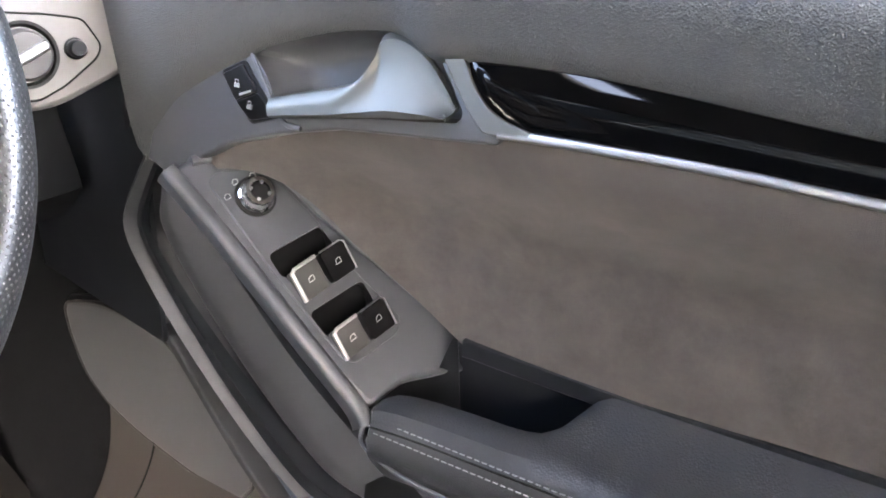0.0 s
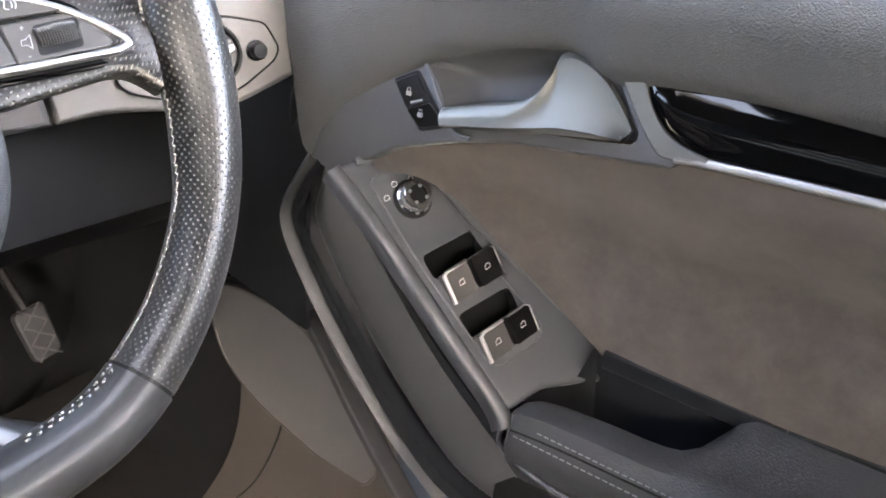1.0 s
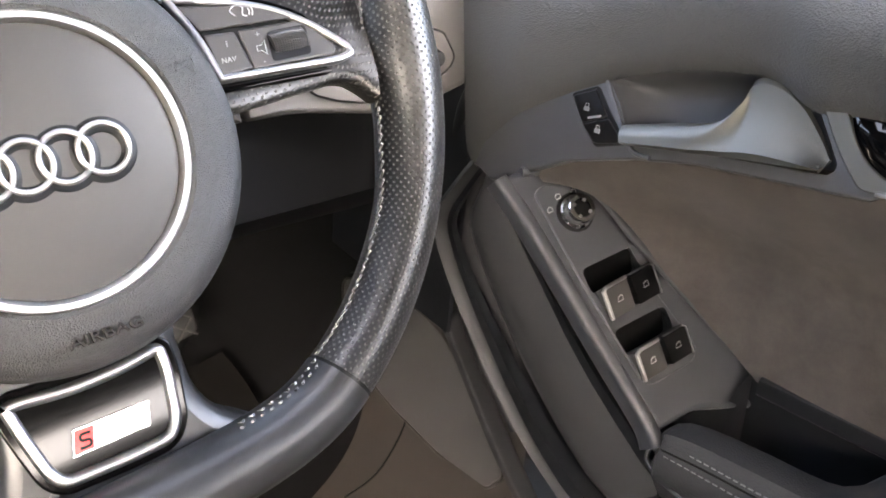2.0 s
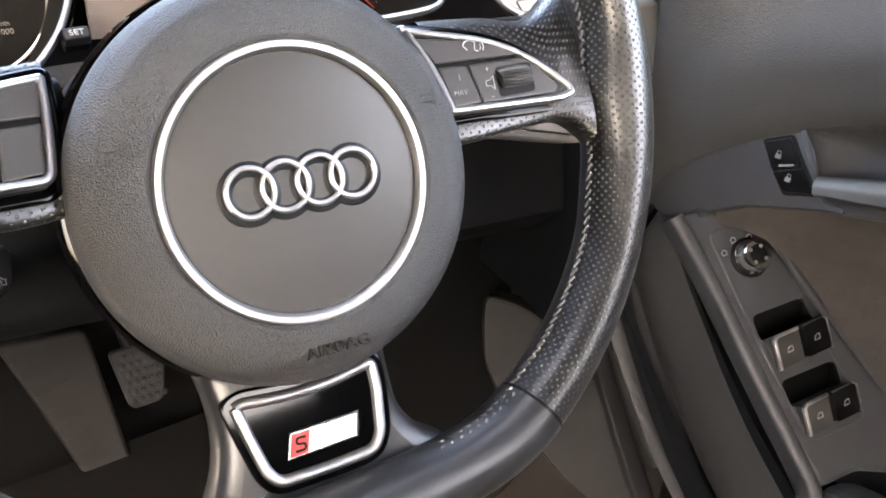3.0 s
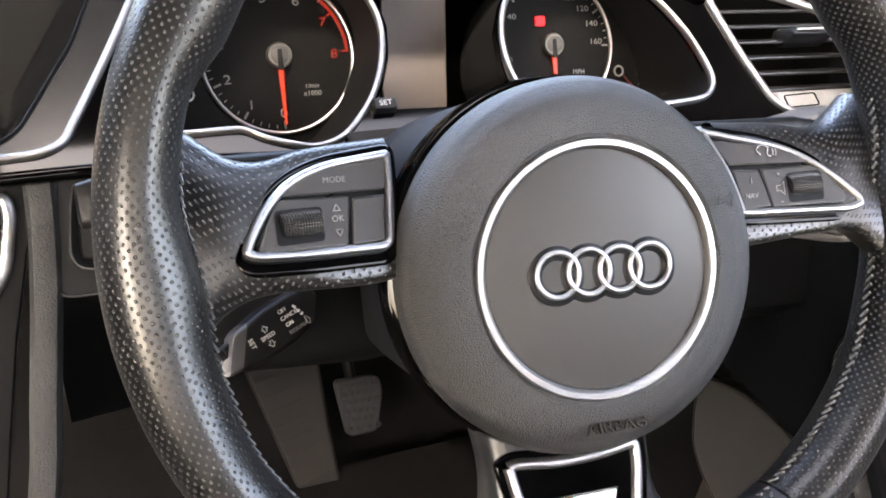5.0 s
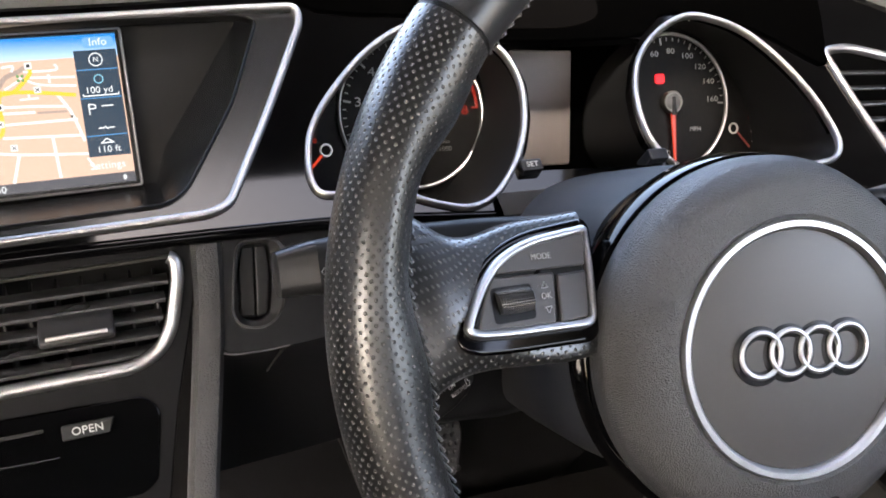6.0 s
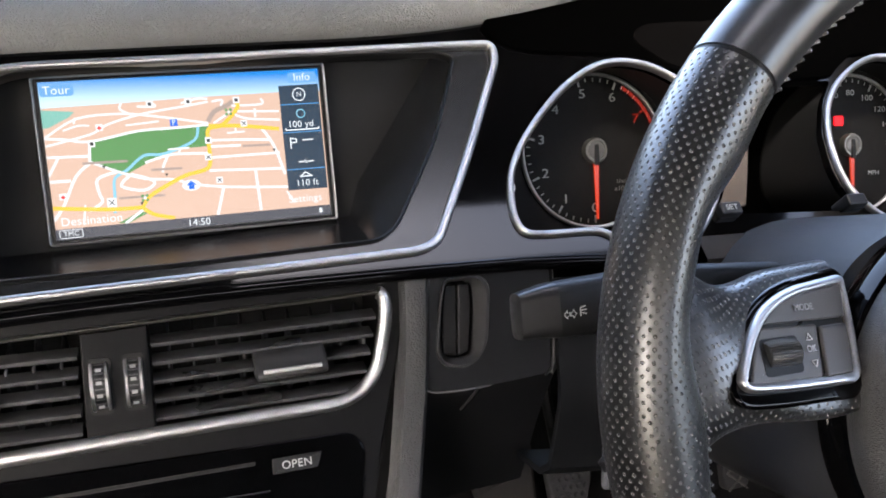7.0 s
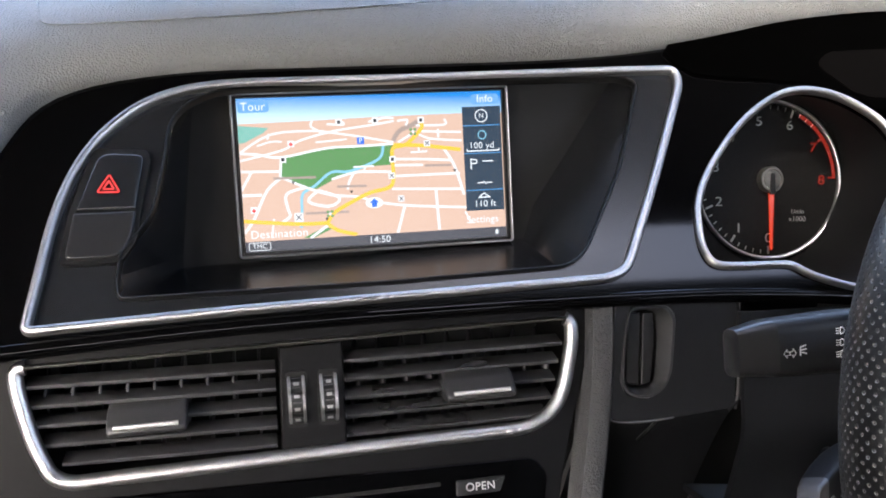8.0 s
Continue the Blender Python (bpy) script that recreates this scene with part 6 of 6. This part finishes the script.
for row, (v0, tall) in enumerate(((-6, 22), (-53, 21))):
    # wells coloured black for the shade in front of the switches
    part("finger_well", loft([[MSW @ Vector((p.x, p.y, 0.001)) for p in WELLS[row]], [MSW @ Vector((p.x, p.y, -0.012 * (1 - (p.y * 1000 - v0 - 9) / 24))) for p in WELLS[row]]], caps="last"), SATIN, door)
    for col in range(2):
        u0 = -13 + 23.5 * col
        outl = rounded(mm([(u0, v0 - tall / 2), (u0 + 20.5, v0 - tall / 2), (u0 + 20.5, v0 + tall / 2), (u0, v0 + tall / 2)]), 0.0025)
        sw = part("window_switch", loft([place(MSW, outl, 0.0), [MSW @ Vector((p.x, p.y, 0.005 + 0.006 * (p.y * 1000 - v0 + tall / 2) / tall)) for p in outl], [MSW @ Vector((p.x * 0.96 + 0.04 * (u0 + 10) / 1000, v0 / 1000 + (p.y - v0 / 1000) * 0.9, 0.006 + 0.006 * (p.y * 1000 - v0 + tall / 2) / tall)) for p in outl]]), BUTTON if col == 0 else SATIN, door, "window switch with chrome edge")
        ed = u0 - 0.2 if col == 0 else u0 + 20.7
        w = 2.4 if col == 0 else 1.0
        part("chrome_edge", sweep([MSW @ Vector((x / 1000, y / 1000, z / 1000)) for x, y, z in ((ed, v0 - tall / 2, 5.5), (ed, v0 + tall / 2 - 2, 11.6), (ed + (3 if col == 0 else -3), v0 + tall / 2, 12), (u0 + 10, v0 + tall / 2, 12.2), (u0 + (20 if col == 0 else 1), v0 + tall / 2, 12.2))], rounded([(-w / 2000, -0.002), (w / 2000, -0.002), (w / 2000, 0.0008), (-w / 2000, 0.0008)], 0.0005, 2), False, (-0.2287, -0.7307, 0.6433)), CHROME, sw, "chrome edge")
        part("window_sign", sweep([MSW @ Vector(((u0 + 10 + a) / 1000, (v0 + b) / 1000, (6.3 + 6 * (b + tall / 2) / tall) / 1000)) for a, b in ((-2.3, -1.8), (2.3, -1.8), (2.3, 1.4), (0.6, 1.6), (-1.4, 0.8))], oval(0.0003, 0.0003, 4), True, (-0.2287, -0.7307, 0.6433)), PRINT, sw)

# armrest and pull pocket
MA = frame_at((0, 0, 0.366), (1, 0, 0), (0, 0, 1))
ARM = [(-0.0715, 0.327, 0.333, 14), (-0.073, 0.322, 0.338, 7), (-0.077, 0.3175, 0.344, 2.5), (-0.084, 0.317, 0.350, 0.5), (-0.095, 0.3185, 0.354, 0), (-0.11, 0.320, 0.357, 0), (-0.14, 0.322, 0.360, 0), (-0.16, 0.323, 0.361, 0), (-0.173, 0.3235, 0.363, 0), (-0.182, 0.324, 0.367, 0), (-0.19, 0.324, 0.375, 0), (-0.197, 0.3243, 0.386, 0), (-0.204, 0.3247, 0.396, 0), (-0.215, 0.325, 0.401, 0), (-0.25, 0.3265, 0.402, 0), (-0.3, 0.328, 0.402, 0), (-0.4, 0.330, 0.402, 0), (-0.55, 0.333, 0.403, 0), (-0.76, 0.336, 0.405, 0)]
arm_rows = []
for y, xi, xo, drop in ARM:
    w, f, drop = xo - xi, ease(-0.18, -0.215, y) if y < -0.18 else 0.0, drop / 1000
    lift = 0.024 * f + 0.012 * f * ease(0.2, 0.76, -y)
    row = [(xo + 0.001, 0.30), (xo + 0.001, 0.352 + lift - drop), (xo - 0.0015, 0.361 + lift - drop), (xo - 0.005, 0.3665 + 0.9 * lift - drop)]
    row += [(xi + w * q, 0.3695 + 0.0035 * math.sin(math.pi * q) + lift * max(0, (q - 0.35) / 0.65) ** 1.7 - drop) for q in (0.78, 0.62, 0.46, 0.32, 0.2)]
    row += [(xi + min(0.006, w * 0.15), 0.3675 - drop), (xi + min(0.0025, w * 0.1), 0.3645 - drop), (xi, 0.3605 - drop), (xi - 0.0025, 0.355 - drop), (xi - 0.0045, 0.347), (xi - 0.004, 0.337), (xi + 0.0005, 0.327), (xi + 0.01, 0.31)]
    arm_rows.append([Vector((x, y, z)) for x, z in row])
part("armrest", loft(arm_rows, closed=False), ARMLEATHER, door, "black leather armrest")
part("armrest_rim", sweep(spline([Vector(q) for q in ((0.3255, -0.066, 0.352), (0.317, -0.07, 0.343), (0.315, -0.09, 0.3345), (0.316, -0.112, 0.329), (0.318, -0.14, 0.326), (0.322, -0.25, 0.322), (0.33, -0.75, 0.32))], 6, False), oval(0.0016, 0.0016, 8), False, (-1, 0, 0)), DOORHARD, door)
seam_path = spline([Vector((x, y, z)) for x, y, z in ((0.3165, -0.079, 0.3605), (0.320, -0.11, 0.3605), (0.3225, -0.16, 0.3605), (0.325, -0.22, 0.3605), (0.328, -0.35, 0.3605), (0.333, -0.75, 0.3605))], 6, False)
part("armrest_seam", sweep(seam_path, oval(0.0008, 0.0008, 6), False, (0, 0, 1)), DARK, door)
st_all = []
for dx, dz in ((0.003, 0.003), (-0.002, -0.004)):
    y = -0.082
    while y > -0.5:
        xx = 0.3165 + 0.0165 * ease(-0.05, 0.65, -y) + dx
        st_all.append(sweep([(xx, y, 0.3613 + dz), (xx + 0.0002, y - 0.0034, 0.3613 + dz)], oval(0.0005, 0.0005, 5), False, (0, 0, 1)))
        y -= 0.0052
part("armrest_stitching", joined(st_all), GREYTHREAD, door, "grey twin stitching", kind="stuff")
POCKET = [(0.345, -0.066), (0.392, -0.094), (0.4005, -0.106), (0.402, -0.225), (0.36, -0.21), (0.345, -0.15)]
pocket_o = spline(POCKET, 4)
# pocket in darker plastic than the door, for the shade inside it
part("pull_pocket", joined([loft([[Vector((p.x, p.y, 0.366 + (0.024 if p.x > 0.388 else -0.004))) for p in pocket_o], place(MA, [Vector((p.x * 0.97 + 0.0115, p.y)) for p in pocket_o], -0.06)], caps=False), plate(MA, pocket_o, -0.065, -0.06)]), HARD, door, "pull pocket coloured dark as its shade")
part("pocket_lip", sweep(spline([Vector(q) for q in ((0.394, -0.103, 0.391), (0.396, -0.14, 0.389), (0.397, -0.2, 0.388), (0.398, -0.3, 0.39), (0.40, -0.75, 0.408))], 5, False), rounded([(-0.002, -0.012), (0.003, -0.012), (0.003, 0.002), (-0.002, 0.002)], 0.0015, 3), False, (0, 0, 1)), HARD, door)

# lower lining
OUT = resample_open(spline(mm([(110, 512), (128, 489), (149, 460), (156, 438), (147, 411), (126, 371), (92, 324), (58, 284), (22, 256), (-1, 238), (-60, 195)]), 5, False), 48)
INN = resample_open(spline(mm([(102, 502), (124, 476), (142, 450), (140, 430), (122, 394), (95, 352), (67, 314), (33, 276), (0, 248), (-22, 230), (-80, 186)]), 5, False), 48)
RIG = resample_open(spline(mm([(90, 506), (82, 497), (74, 486), (67, 477), (52, 459), (37, 442), (6, 406), (-24, 376), (-62, 344), (-78, 325), (-125, 285)]), 5, False), 48)
INN = [o.lerp(q, 0.9) for o, q in zip(OUT, INN)]
secs = []
for i, (o, n_, r) in enumerate(zip(OUT, INN, RIG)):
    deep = 0.03 * ease(0.72, 1.0, i / 47)
    row = [(0.352, o.lerp(n_, -0.15)), (0.335, o.lerp(n_, -0.1)), (0.327, o.lerp(n_, 0.12)), (0.3235, o.lerp(n_, 0.5)), (0.328, o.lerp(n_, 0.82)), (0.338, n_)]
    row += [(x + deep, n_.lerp(r, f)) for f, x in ((0.03, 0.348), (0.07, 0.356), (0.13, 0.354), (0.17, 0.345), (0.23, 0.338), (0.34, 0.332), (0.5, 0.330), (0.68, 0.332), (0.8, 0.336), (0.88, 0.342), (0.93, 0.347))]
    row += [(0.332, r), (0.340, r.lerp(n_, -0.15))]
    secs.append([Vector((x, p.x, p.y)) for x, p in row])
part("lower_lining", loft(secs, closed=False), LOWLINING, door, "dark lower door lining with a rolled edge")
# dark ribbons laid over the lining imitate the shade in its grooves
for path, f, wide in ((INN, 0.1, 0.0055), (RIG, 0.0, 0.004)):
    line = [Vector((0.3275 + 0.03 * ease(0.72, 1.0, i / 47), p.x, p.y)) for i, p in enumerate(a.lerp(b, f) for a, b in zip(path, RIG if path is INN else INN))]
    if path is RIG:
        line = [Vector((q.x + 0.003, n_.lerp(r, 0.9).x, n_.lerp(r, 0.9).y)) for q, n_, r in zip(line, INN, RIG)]
    part("shadow_gap", sweep(line, [(-wide, -0.012), (wide, -0.012), (wide, 0.0), (-wide, 0.0)], False, (-1, 0, 0), scales=[0.35 + 1.1 * ease(0.0, 0.9, i / 47) for i in range(48)]), HARD, door, "black strip laid on as the groove's shade")
# pocket sheet takes the cavity black, so its shade lies in the colour
part("map_pocket", thick(grid(lambda s, t: (0.345 + 0.03 * t - 0.02 * math.sin(math.pi * t), -0.05 - 0.71 * s, 0.20 + 0.02 * s + 0.14 * t), 12, 8), 0.004), DARK, door, "map pocket in near-black as its shade")
part("door_core", plate(frame_at((0.425, 0, 0), (0, -1, 0), (-1, 0, 0)), mm([(-150, 150), (-150, 500), (-60, 640), (760, 640), (760, 150)]), -0.02, 0.0), DARK, door)

# ---- footwell ----
kick = thing("kick_panel", (0.37, 0.3, 0.1), "grey plastic footwell side panel with a speaker grille", "kick panel", kind="structure")
KSEC = spline([(0.374, 0.5), (0.376, 0.38), (0.375, 0.28), (0.370, 0.20), (0.352, 0.13), (0.315, 0.085), (0.25, 0.055), (0.18, 0.045)], 4, False)
def side_row(y):
    return [Vector((q[0] - 0.03 * ease(0.3, 0.7, y) * ease(0.4, 0.1, q[1]), y, q[1] + 0.08 * ease(0.4, 0.65, y) * ease(0.3, 0.05, q[1]))) for q in KSEC]


part("side_sheet", loft([side_row(0.085 + 0.045 * k) for k in range(6)], closed=False), KICK, kick)
# side sheet carried on in near-black, for the shade beside the pedals
part("shaded_front_carpet", loft([[q + Vector((-0.002, 0, 0.002)) for q in side_row(0.305 + 0.045 * k)] for k in range(9)], closed=False), CARPET, kick, "carpet beside the pedals, near-black as shade")
part("panel_seam", sweep(spline([Vector(q) for q in ((0.367, 0.235, 0.197), (0.357, 0.242, 0.152), (0.33, 0.252, 0.108), (0.298, 0.268, 0.084))], 5, False), oval(0.0012, 0.0012, 6), False, (-1, 0, 0.3)), DARK, kick)
MG = frame_at((0.365, 0, 0), (0, -1, 0), (-1, 0, 0))
gr = rounded([(-y / 1000, z / 1000) for y, z in [(331, 300), (272, 317), (232, 317), (199, 311), (176, 299), (158, 276), (130, 232), (100, 185), (125, 150), (189, 154), (260, 172), (299, 190), (325, 218), (333, 262)]], 0.014)
# near-black border plate serves as the shadow round the grille
part("grille_shadow", plate(MG, inset(ccw(gr), -0.005), -0.006, -0.002), DARK, kick)
part("speaker_grille", plate(MG, gr, -0.004, 0.004, 0.003), GRILLE, kick, "grey speaker grille")
part("grille_edge", sweep(place(MG, gr, 0.003), oval(0.0018, 0.0018, 8), True, (-1, 0, 0)), KICK, kick)
part("sill_strip", sweep(spline([Vector(q) for q in ((0.352, 0.175, 0.33), (0.352, 0.150, 0.29), (0.352, 0.11, 0.225), (0.352, 0.06, 0.16), (0.352, 0.0, 0.09))], 5, False), rounded([(-0.005, -0.02), (0.005, -0.02), (0.005, 0.0), (-0.005, 0.0)], 0.003, 4), False, (-1, 0, 0)), RUBBER, kick, "rounded sill trim")
pillar = thing("pillar_trim", (0.36, 0.18, 0.5), "dark pillar trim and door seal at the dashboard end", "trim", kind="structure")
part("pillar_sheet", thick(grid(lambda s, t: (0.337 + 0.03 * s, 0.108 + 0.20 * s + 0.05 * abs(t - 0.75), 0.336 + 0.336 * t), 8, 16), 0.004), HARD, pillar)
part("door_seal", sweep(spline([Vector(q) for q in ((0.338, 0.12, 0.68), (0.336, 0.118, 0.62), (0.336, 0.115, 0.57), (0.337, 0.128, 0.54), (0.346, 0.146, 0.50), (0.35, 0.152, 0.46), (0.352, 0.15, 0.4), (0.35, 0.13, 0.33), (0.352, 0.08, 0.26))], 6, False), oval(0.006, 0.006, 10), False, (-1, 0, 0)), RUBBER, pillar, "black rubber seal")

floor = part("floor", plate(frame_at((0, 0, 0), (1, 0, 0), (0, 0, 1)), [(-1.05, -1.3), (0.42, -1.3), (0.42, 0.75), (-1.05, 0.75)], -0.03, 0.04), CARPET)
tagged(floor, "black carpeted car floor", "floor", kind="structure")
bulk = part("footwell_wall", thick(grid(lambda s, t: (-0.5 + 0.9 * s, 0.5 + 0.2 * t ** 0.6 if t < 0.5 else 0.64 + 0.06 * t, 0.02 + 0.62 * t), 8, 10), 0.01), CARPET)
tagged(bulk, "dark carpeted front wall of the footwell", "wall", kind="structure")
# mat colour lowered to near-black along with the carpet, as footwell shade
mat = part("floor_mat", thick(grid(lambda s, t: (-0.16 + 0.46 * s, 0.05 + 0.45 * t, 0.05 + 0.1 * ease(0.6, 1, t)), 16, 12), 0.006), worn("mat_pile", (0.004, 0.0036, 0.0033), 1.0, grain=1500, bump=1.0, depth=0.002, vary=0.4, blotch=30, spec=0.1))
tagged(mat, "worn brown-grey floor mat in the footwell", "floor mat")


def pedal(name, pts, M, label, grooves):
    pd = thing(name, M @ Vector((0, 0, 0)), label, "pedal")
    part("pad", plate(M, rounded(mm(pts), 0.008), -0.008, 0.004, 0.003), RUBBER, pd)
    xs = [p[0] for p in pts]
    ys = [p[1] for p in pts]
    for g in range(grooves):
        for s in (-1, 1):
            t = (g + 0.5) / grooves
            yy = min(ys) + (max(ys) - min(ys)) * t
            part("tread_line", strip(M, mm([(min(xs) + 6, yy - s * 10), (max(xs) - 6, yy + s * 10)]), 0.002, 0.004, 0.0012), GRILLE, pd)
    part("arm", sweep([M @ Vector((0, 0.02, -0.006)), M @ Vector((0, 0.10, -0.03)), M @ Vector((0, 0.25, -0.02))], oval(0.008, 0.006, 10), False, (1, 0, 0)), DARK, pd)
    return pd


brake = pedal("brake_pedal", [(-15, -32), (19, -33), (32, 14), (28, 30), (-22, 32)], frame_at((0.045, 0.507, 0.222), (1, 0, 0), (0, -0.9, 0.43)), "black rubber brake pedal with small round studs", 0)
MBR = frame_at((0.045, 0.507, 0.222), (1, 0, 0), (0, -0.9, 0.43))
for row in range(6):
    for col in range(5):
        u0, v0 = -11 + 8 * col + (4 if row % 2 else 0) - 0.5 * row, -25 + 9.5 * row
        if u0 < 24:
            part("stud", lathe(MBR @ Matrix.Translation((u0 / 1000, v0 / 1000, 0.004)), [(0.0036, -0.0004), (0.003, 0.0012), (0.0012, 0.0019), (0.0001, 0.002)], 8), RUBBER, brake)
pedal("accelerator_pedal", [(-16, -30), (16, -28), (19, 30), (-18, 28)], frame_at((0.256, 0.506, 0.222), (1, 0, 0), (0, -0.9, 0.43)), "black rubber accelerator pedal with crossed treads", 3)
rest = thing("foot_rest", (-0.02, 0.5, 0.13), "large flat brown-grey foot rest in the footwell", "foot rest")
RESTRUB = worn("scuffed_rest_rubber", (0.0095, 0.0083, 0.0074), 0.6, grain=900, bump=0.4, depth=0.0005, vary=0.35, blotch=22, spec=0.3)
MREST = frame_at((-0.018, 0.505, 0.203), (1, 0, -0.12), (0, -0.95, 0.3))
part("rest_pad", plate(MREST, rounded(mm([(-66, 84), (17, 84), (45.5, -70), (2, -79)]), [0.01, 0.01, 0.006, 0.006]), -0.012, 0.003, 0.004), RESTRUB, rest)
for k in range(9):
    t0 = k / 9
    part("rib", strip(MREST, mm([(-58 + 62 * t0, 74 - 150 * t0), (-22 + 62 * t0, 88 - 150 * t0 if k else 80)]), 0.0016, 0.0029, 0.0006), RESTRUB, rest)

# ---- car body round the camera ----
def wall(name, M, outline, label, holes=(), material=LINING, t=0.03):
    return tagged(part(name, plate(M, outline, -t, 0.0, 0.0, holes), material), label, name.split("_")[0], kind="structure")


# slot added for light and reflections; front edge runs forward to shade the door
wall("ceiling", frame_at((-0.32, 0, 1.16), (1, 0, 0), (0, 0, -1)), [(-0.75, -0.5), (0.75, -0.5), (0.75, 1.5), (-0.75, 1.5)], "black cloth headlining with an added slot for sky light", [[(0.04, -0.12), (0.62, -0.12), (0.62, -0.045), (0.04, -0.045)]])
wall("wall_left", frame_at((-1.06, 0, 0), (0, 1, 0), (1, 0, 0)), [(-1.5, -0.02), (1.0, -0.02), (1.0, 0.8), (0.36, 1.16), (-1.5, 1.16)], "passenger side wall with a window opening", [[(-1.4, 0.7), (0.4, 0.7), (0.1, 1.12), (-1.3, 1.12)]], HARD)
wall("wall_right", frame_at((0.47, 0, 0), (0, -1, 0), (-1, 0, 0)), [(-1.0, -0.02), (1.5, -0.02), (1.5, 1.16), (-0.36, 1.16), (-1.0, 0.8)], "driver side wall with a window opening", [[(-0.1, 0.71), (0.9, 0.71), (0.85, 1.12), (0.4, 1.12)]], HARD)
wall("wall_back", frame_at((-0.3, -1.5, 0), (-1, 0, 0), (0, 1, 0)), [(-0.8, -0.02), (0.8, -0.02), (0.8, 1.16), (-0.8, 1.16)], "rear wall with a window opening", [[(-0.6, 1.06), (0.6, 1.06), (0.58, 1.14), (-0.58, 1.14)]], HARD)
ground = part("ground", grid(lambda s, t: (-1500 + 3000 * s, -1500 + 3000 * t, -0.35), 2, 2), worn("pale_concrete", (0.27, 0.26, 0.24), 0.9, grain=60, bump=0.3, depth=0.004, blotch=0.5))
tagged(ground, "pale concrete ground outside the car", "ground", kind="structure")
# unseen wall added to cut side light; its pale bands give streaked reflections
added_wall = thing("building", (-7, 0, -0.35), "unseen dark wall with pale bands, added to block and reflect light", "building", kind="structure")
part("wall", plate(frame_at((-7, 0, -0.35), (0, 1, 0), (1, 0, 0)), [(-4.5, 0), (14, 0), (14, 4.6), (-4.5, 4.6)], -0.3, 0.0), worn("added_wall_dark", (0.003, 0.003, 0.003), 0.8, grain=20, bump=0.2, blotch=0.6, spec=0.15), added_wall)
for z in (1.3, 1.9, 2.5, 3.1, 3.7):
    part("pale_band", plate(frame_at((-7, 0, -0.35), (0, 1, 0), (1, 0, 0)), [(-4.4, z), (13.9, z), (13.9, z + 0.06), (-4.4, z + 0.06)], 0.0, 0.05, 0.01), worn("added_band_pale", (0.75, 0.77, 0.72), 0.6, grain=20, bump=0.1, blotch=0.6), added_wall)
